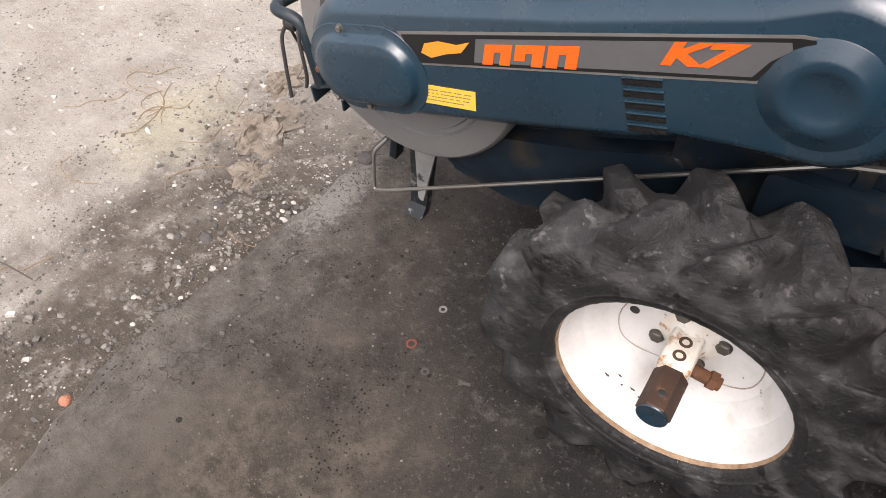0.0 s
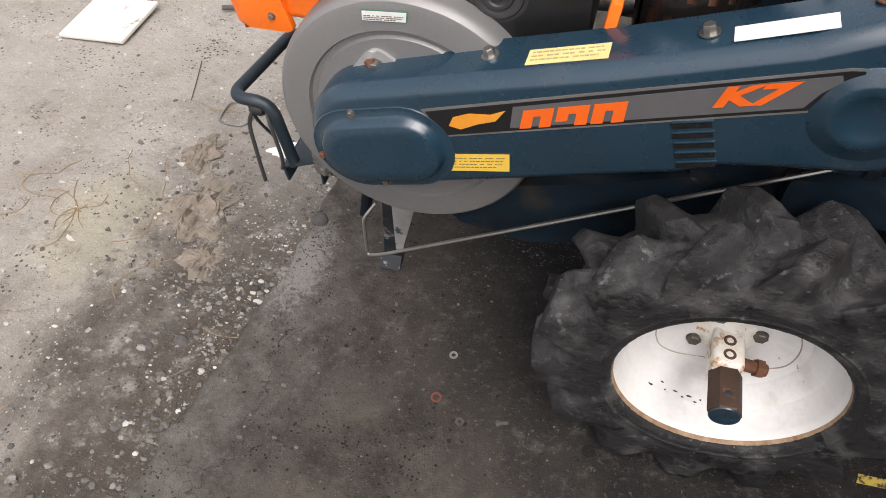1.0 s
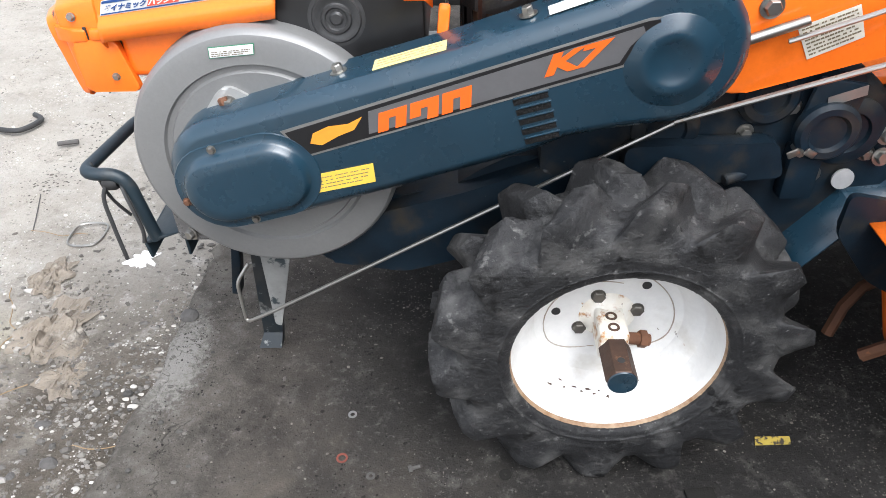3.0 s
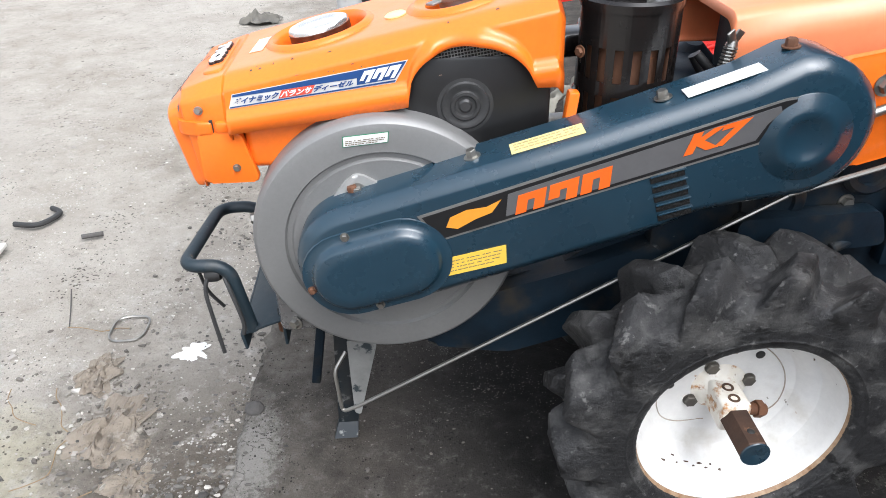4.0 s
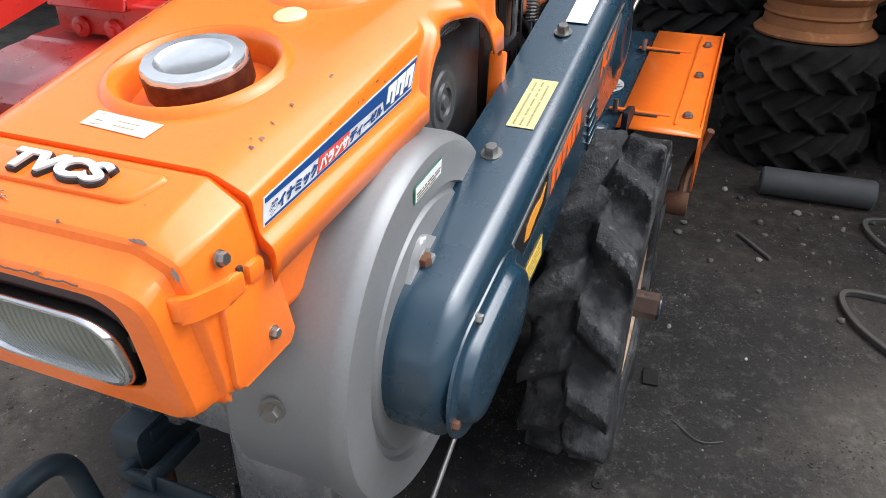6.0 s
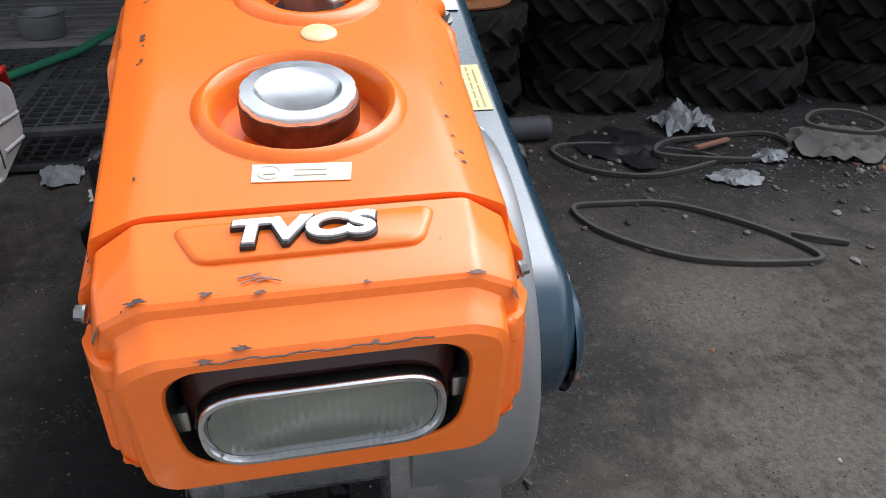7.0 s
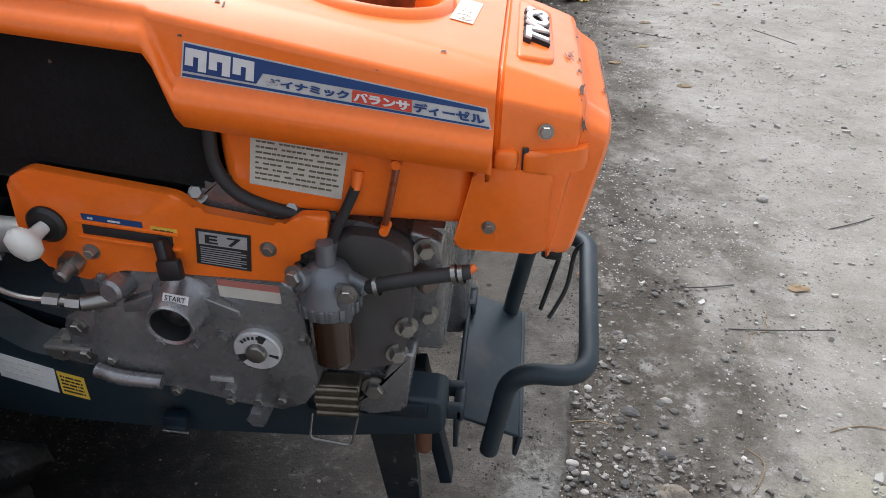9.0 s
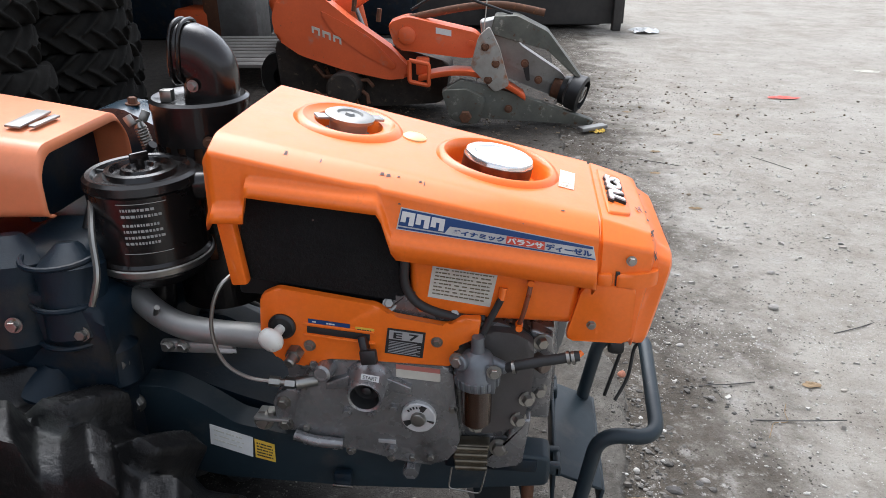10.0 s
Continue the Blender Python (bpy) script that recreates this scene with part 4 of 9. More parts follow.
def build_nose():
    loops = [nose_loop(-0.6900, 0.104, 0.7920, 0.136, 0.7450, 0.139, 0.6530), nose_loop(-0.7062, 0.106, 0.7942, 0.139, 0.7470, 0.142, 0.6510), nose_loop(-0.7085, 0.1072, 0.7960, 0.1405, 0.7470, 0.143, 0.6490),
             nose_loop(-0.7382, 0.1055, 0.7871, 0.1385, 0.7460, 0.141, 0.6450), nose_loop(-0.7662, 0.1025, 0.7780, 0.1325, 0.7440, 0.137, 0.6380, 0.010, 0.08),
             nose_loop(-0.7707, 0.101, 0.7755, 0.131, 0.7430, 0.136, 0.6360, 0.006, 0.12), nose_loop(-0.7731, 0.0995, 0.7725, 0.129, 0.7410, 0.134, 0.6340, 0.006, 0.14),
             nose_loop(-0.7748, 0.0970, 0.7672, 0.1228, 0.7355, 0.1290, 0.6335, 0.008, 0.15), nose_loop(-0.7800, 0.0960, 0.7625, 0.1205, 0.7338, 0.1262, 0.6315, 0.010, 0.16),
             nose_loop(-0.7870, 0.0962, 0.7580, 0.1205, 0.7335, 0.1235, 0.6290, 0.010, 0.18), nose_loop(-0.7945, 0.0950, 0.7532, 0.1190, 0.7310, 0.1200, 0.6265, 0.012, 0.19),
             nose_loop(-0.7975, 0.092, 0.7485, 0.114, 0.726, 0.114, 0.628, 0.012, 0.19),
             nose_loop(-0.7975, 0.077, 0.7435, 0.095, 0.717, 0.09, 0.648, 0.02, 0.19), nose_loop(-0.7942, 0.075, 0.7415, 0.093, 0.715, 0.088, 0.65, 0.02, 0.19),
             nose_loop(-0.7572, 0.074, 0.7406, 0.092, 0.714, 0.087, 0.651, 0.02, 0.19)]
    bm = loft(loops[:-1])
    nose = part("nose_cover", bm, M_ORANGE, tractor, "orange front cover with chipped paint round the lamp", 20)
    s = nose.modifiers.new("thick", "SOLIDIFY")
    s.thickness, s.offset = 0.002, -1
    # black lining and backing stand for the shade inside the lamp opening
    part("recess_wall", loft([[(x - 0.0005, y, z) for x, y, z in loops[-2]], loops[-1]]), M_BLACK, nose)
    part("lamp_recess", quad_plate([(-0.739, CY + 0.11, 0.627), (-0.739, CY - 0.11, 0.627), (-0.758, CY - 0.11, 0.75), (-0.758, CY + 0.11, 0.75)], 0), M_BLACK, nose)
    # worn edge over the lamp
    part("brow_edge", tube([Vector((-0.7985, CY + y, 0.7500 + 0.0007 * math.sin(y * 190) + 0.0004 * math.sin(y * 530))) for y in [-0.068 + 0.004 * k for k in range(35)]], 0.0006, 6), M_CHIP, nose, "bare rusty edge where the paint has worn off")
    # raised name panel on the sloping top
    def top(x, y, d=0.0):
        z = 0.7960 + (x + 0.7085) * 0.2850
        return Vector((x, y, z)) + Vector((-0.285, 0, 1)).normalized() * d
    outline = round_poly([(-0.7150, -0.034), (-0.7160, 0.138), (-0.7475, 0.122), (-0.7465, -0.020)], 0.009, 4)
    rise = [[top(u.x, u.y, -0.002) for u in outline]]
    mid = Vector((-0.7312, CY))
    for k, d in ((0.985, 0.0012), (0.955, 0.0026), (0.93, 0.0030)):
        rise.append([top(mid.x + (u.x - mid.x) * k, mid.y + (u.y - mid.y) * k, d) for u in outline])
    part("name_panel", loft(rise, caps=(False, True)), M_ORANGE, nose)
    q = [top(-0.7405, 0.0985), top(-0.7405, 0.0085), top(-0.7205, 0.0085), top(-0.7205, 0.0985)]
    part("badge_shadow", lettering("TVCS", [on_plate(q, u, v) for u, v in ((-0.016, -0.10), (1.016, -0.10), (1.016, 1.06), (-0.016, 1.06))], 0.004, 0.0028, 0.14, 0.07), M_INK, nose, smooth=0)
    part("badge_letters", lettering("TVCS", q, 0.0022, 0.0066, 0.14, 0.052), M_BADGE, nose, "raised chrome badge letters", smooth=0)
    # chipped paint along the brow and at its corners
    rc = random.Random(21)
    for x, y, z, n, along, r in ((-0.7718, -0.047, 0.7762, (-0.5, -0.3, 1), (0, 1, 0), 0.0055), (-0.7693, 0.155, 0.7764, (-0.5, 0.4, 1), (0.2, 1, 0), 0.0062), (-0.7718, 0.1785, 0.7577, (-0.6, 1, 0.6), (-0.3, 1, -1), 0.0052), (-0.7729, -0.073, 0.7577, (-0.6, -1, 0.6), (0.3, 1, 1), 0.0045),
                                 (-0.7684, 0.164, 0.7697, (-0.4, 0.8, 0.8), (0, 1, -0.8), 0.003), (-0.7690, 0.115, 0.7777, (-0.4, 0, 1), (0, 1, 0), 0.004), (-0.7712, 0.02, 0.7764, (-0.5, 0, 1), (0, 1, 0), 0.003), (-0.7707, 0.084, 0.7765, (-0.5, 0, 1), (0, 1, 0), 0.0028),
                                 (-0.7987, 0.118, 0.7527, (-0.8, 0, 1), (0, 1, 0), 0.0045), (-0.7987, 0.02, 0.7527, (-0.8, 0, 1), (0, 1, 0), 0.003), (-0.7953, 0.096, 0.7564, (-0.74, 0, 0.68), (0, 1, 0.2), 0.0045), (-0.7964, 0.15, 0.7470, (-1, 0.4, 0.6), (0, 1, -0.3), 0.004)):
        n = Vector(n).normalized()
        if x < -0.78:
            x, z = x - n.x * 0.002, z - n.z * 0.002
        a = Vector(along)
        a = (a - n * a.dot(n)).normalized()
        b = n.cross(a)
        pts = [Vector((x, y, z)) + (a * math.cos(k * 0.5236) * 1.5 + b * math.sin(k * 0.5236) * 0.55) * r * rc.uniform(0.2, 1.1) for k in range(12)]
        part("paint_chip", quad_plate(pts, 0.0006, 0.0003), M_CHIP, nose)
    def scratch(x, y, l, slope):
        bm = tube([top(x + slope * t * l, y + t * l, 0.0002 + 0.0002 * rc.random()) for t in (-0.5, -0.2, 0.1, 0.5)], 0.0005, 4)
        part("scratch", bm, M_SCRATCH, nose)
    for _ in range(9):
        scratch(-0.7620 + rc.gauss(0, 0.0015), 0.083 + rc.gauss(0, 0.009), rc.uniform(0.004, 0.014), rc.uniform(-0.6, 0.4))
    for s_ in (-1, 1):
        part("slot", box((-0.7285, CY + s_ * 0.1405, 0.7315), (0.005, 0.0035, 0.022), 0.001), M_INK, nose)
        part("side_ridge", box((-0.7135, CY + s_ * 0.1395, 0.7315), (0.020, 0.012, 0.018), 0.005), M_ORANGE, nose)
    # bolts and the bulges that carry them
    for y, s_ in ((-0.085, -1), (0.189, 1)):
        ridge = [(-0.727, 0.1445), (-0.750, 0.1425), (-0.772, 0.1330), (-0.780, 0.1240), (-0.776, 0.110), (-0.727, 0.120)]
        bm = prism(round_poly([(x, CY + s_ * w) for x, w in ridge], 0.004, 3), 0.7210, 0.7400, 0.004, both=True, plane="xy")
        part("side_ridge", bm, M_ORANGE, nose)
        part("bolt", hex_bolt((-0.743, CY + s_ * 0.1375, 0.756), (0, s_, 0.2), 0.0050, 0.005, 1.25), M_STEEL, nose)
        part("bolt", hex_bolt((-0.703, CY + s_ * 0.142, 0.669), (0, s_, 0), 0.0048, 0.004, 1.25), M_STEEL, nose)
        bm = prism(round_poly([(-0.752, 0.645), (-0.672, 0.645), (-0.690, 0.724), (-0.752, 0.724)], 0.010, 4), CY + s_ * 0.130, CY + s_ * 0.1425, 0.003)
        part("side_flap", bm, M_ORANGE, nose)
    return nose


nose = build_nose()


LW = 0.080


def build_lamp(nose):
    c0, c1, cm = 0.650, 0.718, 0.684

    def ring(x, w, z0, z1, r):
        return [(x - 0.006 + 0.25 * (0.716 - u.y), CY + u.x, u.y) for u in round_poly([(-w, z1), (w, z1), (w, z0), (-w, z0)], r, 7)]
    bm = loft([ring(-0.750, LW + 0.010, c0 - 0.008, c1 + 0.022, 0.030), ring(-0.766, LW + 0.008, c0 - 0.006, c1 + 0.018, 0.034), ring(-0.772, LW + 0.003, c0 - 0.004, c1 + 0.010, 0.036), ring(-0.776, LW, c0 - 0.003, c1 + 0.004, 0.035)])
    lamp = part("headlight", bm, M_LAMPRED, tractor, "rectangular headlight with a chrome rim and dusty glass")
    bm = loft([ring(-0.773, LW, c0 - 0.004, c1 + 0.005, 0.036), ring(-0.788, LW, c0 - 0.004, c1 + 0.005, 0.036), ring(-0.7915, LW - 0.002, c0 - 0.002, c1 + 0.003, 0.035),
               ring(-0.7915, LW - 0.005, c0 + 0.001, c1, 0.032), ring(-0.7870, LW - 0.007, c0 + 0.003, c1 - 0.002, 0.030)])
    part("chrome_rim", bm, M_CHROME, lamp)

    def bowl(x0, depth, w, m):
        return [ring(x0 + depth * (1 - k * k), w * max(k, 0.03), cm + (c0 + m - cm) * max(k, 0.03), cm + (c1 - m - cm) * max(k, 0.03), 0.03 * max(k, 0.03)) for k in (1, 0.85, 0.65, 0.4, 0.15, 0.0)]
    g = part("glass", loft(bowl(-0.7875, -0.005, LW - 0.006, 0.0025), caps=(False, True)), M_GLASS, lamp, "dusty ribbed headlight glass", 60)
    g.visible_shadow = False
    part("reflector", loft(bowl(-0.786, 0.03, LW - 0.0075, 0.004), caps=(False, True)), surf("lamp_reflector", (0.5, 0.5, 0.44), (0.4, 0.4, 0.35), 30, 0.5, metal=0.5), lamp, smooth=60)
    for s_ in (-1, 1):
        part("bracket", box((-0.772, CY + s_ * (LW + 0.009), 0.688), (0.008, 0.008, 0.016), 0.001), M_STEEL, lamp)


build_lamp(nose)


def build_engine():
    block = part("engine_block", box((-0.45, 0.06, 0.53), (0.30, 0.22, 0.24), 0.012), M_CAST, tractor, "grey painted diesel engine with oily dirt")
    tank = part("fuel_tank", box((-0.582, 0.0525, 0.7125), (0.212, 0.274, 0.100), 0.014, seg=3), M_ORANGE, tractor, "orange fuel tank under the hood")
    part("radiator_box", box((-0.352, 0.04, 0.748), (0.205, 0.275, 0.145), 0.006), M_BLACK, tractor)
    # radiator screen on the fuel side
    out = round_poly([(-0.475, 0.683), (-0.262, 0.706), (-0.272, 0.838), (-0.446, 0.822)], 0.014, 4)
    part("radiator_screen", prism(out, 0.176, 0.187, 0.003), M_FOAM, tractor, "black dusty radiator screen")
    # crankcase and timing cover
    out = round_poly([(-0.31, 0.48), (-0.30, 0.60), (-0.34, 0.66), (-0.60, 0.655), (-0.645, 0.62), (-0.635, 0.52), (-0.60, 0.47), (-0.55, 0.425), (-0.35, 0.425)], 0.018, 4)
    part("crankcase", prism(out, 0.02, 0.176, 0.008), M_CAST, block)
    out = round_poly([(-0.368, 0.604), (-0.534, 0.604), (-0.546, 0.475), (-0.520, 0.437), (-0.470, 0.440), (-0.400, 0.456), (-0.325, 0.462), (-0.315, 0.50), (-0.335, 0.568)], 0.014, 4)
    cover = part("timing_cover", prism(out, 0.17, 0.206, 0.006), M_CAST, block, "grey cast timing cover")
    for x, z in ((-0.333, 0.488), (-0.345, 0.466), (-0.393, 0.452), (-0.45, 0.446), (-0.336, 0.557), (-0.535, 0.535), (-0.48, 0.448), (-0.505, 0.452)):
        part("bolt", hex_bolt((x, 0.204, z), (0, 1, 0), 0.005, 0.005), M_STEEL, cover)
    # starter boss, fillers
    bm = lathe([(0.034, 0), (0.0295, 0.010), (0.0248, 0.016), (0.0232, 0.036), (0.0218, 0.039), (0.0190, 0.0375)], (-0.425, 0.203, 0.572), (0, 1, -0.05), 32)
    part("starter_boss", bm, M_CAST, cover, "round cast hand-start boss")
    # bore lined black to stand for the shade inside it
    part("boss_bore", lathe([(0.0190, 0.0375), (0.0183, 0.0330), (0.0170, 0.0190), (0, 0.0185)], (-0.425, 0.203, 0.572), (0, 1, -0.05), 32), M_INK, cover)
    part("start_pawl", lathe([(0.007, 0.017), (0.007, 0.026), (0.0045, 0.028), (0, 0.028)], (-0.425, 0.203, 0.572), (0, 1, -0.05), 14), M_BLACK, cover)
    q = [Vector((x, 0.236 + dy, z)) for x, dy, z in ((-0.420, -0.003, 0.5935), (-0.443, -0.003, 0.5900), (-0.444, -0.006, 0.5975), (-0.421, -0.006, 0.6005))]
    part("start_label", quad_plate(q, 0.002), M_WHITE, cover)
    part("start_lettering", lettering("START", [on_plate(q, u, v) for u, v in ((0.1, 0.2), (0.9, 0.2), (0.9, 0.8), (0.1, 0.8))], 0.0003, 0.003), M_INK, cover)
    for s in (-1, 1):
        bm = prism([(-0.425 + s * 0.020, 0.566), (-0.425 + s * 0.058, 0.560), (-0.425 + s * 0.056, 0.572), (-0.425 + s * 0.022, 0.586)], 0.200, 0.216, 0.002)
        part("gusset", bm, M_CAST, cover)
    part("cover_flange", prism(inset(out, -0.004), 0.168, 0.180, 0.002), M_CAST, cover)
    part("mount_ear", prism(round_poly([(-0.285, 0.470), (-0.285, 0.528), (-0.312, 0.545), (-0.330, 0.540), (-0.330, 0.470)], 0.008, 3), 0.150, 0.196, 0.004), M_CAST, cover)
    for x, z in ((-0.300, 0.520), (-0.300, 0.484)):
        part("bolt", hex_bolt((x, 0.1955, z), (0, 1, 0), 0.0072, 0.007), M_STEEL, cover)
    for x, z in ((-0.352, 0.595), (-0.392, 0.520), (-0.400, 0.548), (-0.425, 0.520), (-0.456, 0.532), (-0.452, 0.462), (-0.372, 0.462)):
        part("bolt", hex_bolt((x, 0.2055, z), (0, 1, 0), 0.0062, 0.006), M_CAST, cover)
    part("oil_pipe", tube(smooth_path([(-0.318, 0.214, 0.480), (-0.345, 0.216, 0.474), (-0.385, 0.214, 0.470)]), 0.008, 12), M_CAST, cover)
    out = round_poly([(-0.575, 0.650), (-0.615, 0.648), (-0.638, 0.633), (-0.638, 0.560), (-0.627, 0.503), (-0.580, 0.486), (-0.548, 0.492), (-0.548, 0.600)], 0.010, 4)
    # the shade on this cover is put into a darker, browner casting colour
    part("side_cover", prism(out, 0.14, 0.191, 0.005), surf("shaded_brown_casting", (0.12, 0.112, 0.108), (0.08, 0.073, 0.07), 12, 0.45, metal=0.35, bump=0.25, bump_scale=140, depth=0.0015), block, "flat grey cast cover behind the fuel filter")
    part("gasket_edge", prism(inset(out, -0.0015), 0.168, 0.172), M_INK, block)
    part("oil_filler", rod((-0.372, 0.19, 0.588), (-0.366, 0.228, 0.592), 0.014, 0.012, 20, bevel=0.003), M_CAST, cover)
    d = Vector((-0.490, 0.206, 0.522))
    part("dial_plate", lathe([(0.0235, 0), (0.0235, 0.006), (0.022, 0.0075), (0, 0.0075)], d, (0, 1, 0), 36), M_DIALWHITE, cover, "round printed dial round the oil plug")
    bm = bmesh.new()
    for k in range(5):
        an = k * 0.24 + 0.75
        c = d + Vector((math.cos(an) * 0.0178, 0.0085, math.sin(an) * 0.0178))
        box(c, (0.0035, 0.0006, 0.0022), 0, Euler((0, -an, 0)).to_matrix(), bm)
    for a0, a1 in ((-0.75, -0.25), (1.75, 2.15), (3.3, 3.5)):
        pts = [d + Vector((math.cos(a0 + (a1 - a0) * k / 6) * 0.0215, 0.0079, math.sin(a0 + (a1 - a0) * k / 6) * 0.0215)) for k in range(7)]
        bm.faces.new([bm.verts.new(v) for v in pts + [d + Vector((math.cos(a) * 0.012, 0.0079, math.sin(a) * 0.012)) for a in (a1, a0)]])
    part("dial_print", bm, M_INK, cover)
    bm = lathe([(0.0105, 0.006), (0.0105, 0.012), (0.009, 0.014), (0.004, 0.015), (0, 0.015)], d, (0, 1, 0), 10)
    part("oil_plug", bm, M_STEEL, cover)
    q = [Vector((x, 0.2065, z)) for x, z in ((-0.461, 0.582), (-0.519, 0.578), (-0.519, 0.5985), (-0.461, 0.602))]
    lab = part("engine_label", quad_plate(q, 0.0008), M_DIRTYWHITE, cover, "small white and red printed label")
    part("label_band", sub_plate(q, 0, 0.66, 1, 1, 0.0014), flat("faded_red_print", (0.45, 0.16, 0.13)), lab)
    part("serial_plate", box((-0.445, 0.2065, 0.474), (0.024, 0.002, 0.006), 0.0004), M_DIAL, cover)
    # orange control panel
    out = round_poly([(-0.290, 0.694), (-0.313, 0.7055), (-0.440, 0.688), (-0.458, 0.674), (-0.528, 0.664), (-0.545, 0.676), (-0.571, 0.677), (-0.567, 0.651), (-0.538, 0.634), (-0.533, 0.603), (-0.43, 0.606), (-0.372, 0.605), (-0.345, 0.590), (-0.305, 0.598), (-0.284, 0.630)], 0.006, 3)
    panel = part("control_panel", prism(out, 0.198, 0.209, 0.0035), M_ORANGE, tractor, "orange throttle panel with a slot and labels")
    part("throttle_slot", box((-0.388, 0.2088, 0.6445), (0.082, 0.002, 0.010), 0.0008, Euler((0, radians(-5), 0)).to_matrix()), M_INK, panel)
    part("slot_rim", box((-0.389, 0.2095, 0.653), (0.094, 0.004, 0.004), 0.0015, Euler((0, radians(-5), 0)).to_matrix()), M_ORANGE, panel)
    part("slot_rim", box((-0.389, 0.2095, 0.6365), (0.094, 0.004, 0.004), 0.0015, Euler((0, radians(-5), 0)).to_matrix()), M_ORANGE, panel)
    bm = box((-0.423, 0.216, 0.633), (0.010, 0.016, 0.026), 0.002, Euler((radians(20), radians(14), 0)).to_matrix())
    box((-0.43, 0.226, 0.623), (0.022, 0.010, 0.020), 0.003, Euler((radians(10), radians(8), 0)).to_matrix(), bm)
    part("throttle_lever", bm, M_BLACK, panel)
    q = [Vector((x, 0.209, z)) for x, z in ((-0.350, 0.657), (-0.404, 0.652), (-0.404, 0.6595), (-0.350, 0.6645))]
    lab = part("speed_label", quad_plate(q, 0.001), M_NAVY, panel)
    part("label_print", print_lines(q, 1, rng, 0.1, 0.7, 0.3, 0.8, 0.0016, 0.5, 0.8), M_WHITE, lab)
    q = [Vector((x, 0.209, z)) for x, z in ((-0.411, 0.6495), (-0.435, 0.6475), (-0.435, 0.6545), (-0.411, 0.6565))]
    lab = part("stop_label", quad_plate(q, 0.001), M_YELLOW, panel)
    part("label_print", print_lines(q, 1, rng, 0.1, 0.9, 0.25, 0.75, 0.0016), M_INK, lab)
    q = [Vector((x, 0.209, z)) for x, z in ((-0.4475, 0.6205), (-0.4965, 0.6155), (-0.501, 0.6535), (-0.4525, 0.6575))]
    plate = part("model_plate", quad_plate(q, 0.0014, 0.001), M_INK, panel, "black and silver model plate")
    part("plate_panel", sub_plate(q, 0.06, 0.60, 0.94, 0.94, 0.002), M_DIAL, plate)
    part("plate_lettering", lettering("E 7", [on_plate(q, u, v) for u, v in ((0.18, 0.65), (0.84, 0.65), (0.84, 0.89), (0.18, 0.89))], 0.0003, 0.0026, 0, 0.02), M_INK, plate)
    for k in range(8):
        part("plate_line", sub_plate(q, 0.08, 0.06 + 0.063 * k, 0.92 - 0.1 * (k % 3 == 1), 0.078 + 0.063 * k, 0.002), M_DIAL, plate)
    part("bolt", hex_bolt((-0.515, 0.2085, 0.6405), (0, 1, 0), 0.0052, 0.005), M_STEEL, panel)
    part("bolt", hex_bolt((-0.349, 0.2085, 0.624), (0, 1, 0), 0.0055, 0.006), M_STEEL, panel)
    bm = rod((-0.330, 0.207, 0.613), (-0.326, 0.232, 0.608), 0.0085, 0.0075, 12, bevel=0.002)
    rod((-0.330, 0.207, 0.613), (-0.328, 0.219, 0.611), 0.0115, None, 6, bm)
    part("stud", bm, M_STEEL, panel)
    part("knob_socket", lathe([(0.018, 0), (0.018, 0.003), (0.0145, 0.006), (0, 0.006)], (-0.315, 0.209, 0.651), (0, 1, 0), 24), M_BLACK, panel)
    part("knob", lathe([(0, 0), (0.006, 0), (0.007, 0.012), (0.0155, 0.018), (0.017, 0.024), (0.014, 0.031), (0.006, 0.0345), (0, 0.035)], (-0.315, 0.214, 0.651), (0.30, 1, -0.22), 26), M_KNOB, panel, "ivory plastic stop knob", 60)
    # fuel filter
    f = Vector((-0.562, 0.214, 0.0))
    bm = lathe([(0, 0.572), (0.0265, 0.572), (0.0275, 0.576), (0.0275, 0.586), (0.025, 0.590), (0.0235, 0.604), (0.018, 0.614), (0.009, 0.619), (0.0075, 0.640), (0, 0.641)], f, (0, 0, 1), 28)
    rod((-0.560, 0.2, 0.600), (-0.540, 0.232, 0.610), 0.010, None, 14, bm, 0.002)
    rod((-0.575, 0.21, 0.604), (-0.600, 0.222, 0.600), 0.008, None, 12, bm, 0.002)
    rod((-0.560, 0.2, 0.61), (-0.566, 0.202, 0.640), 0.006, None, 10, bm)
    box((-0.580, 0.232, 0.590), (0.012, 0.008, 0.040), 0.002, bm=bm)
    for k in range(20):
        an = k * math.pi / 10
        box(f + Vector((math.cos(an) * 0.0275, math.sin(an) * 0.0275, 0.580)), (0.004, 0.005, 0.012), 0.001, Euler((0, 0, an)).to_matrix(), bm)
    filt = part("fuel_filter", bm, surf("dull_zinc_casting", (0.19, 0.20, 0.21), (0.13, 0.14, 0.15), 20, 0.45, metal=0.5, bump=0.3), tractor, "fuel filter with a dark glass cup")
    part("cup", lathe([(0, 0.506), (0.014, 0.507), (0.0195, 0.513), (0.0205, 0.574), (0, 0.574)], f, (0, 0, 1), 28), M_AMBERGLASS, filt)
    part("bolt", hex_bolt((-0.538, 0.226, 0.611), (0.3, 1, 0.1), 0.0075, 0.007), M_STEEL, filt)
    part("bolt", hex_bolt((-0.584, 0.236, 0.604), (-0.1, 1, 0.1), 0.0065, 0.006), M_STEEL, filt)
    part("fuel_hose", tube(smooth_path([(-0.566, 0.203, 0.635), (-0.573, 0.203, 0.652), (-0.583, 0.201, 0.674), (-0.589, 0.200, 0.688)]), 0.0046, 10), M_HOSE, filt)
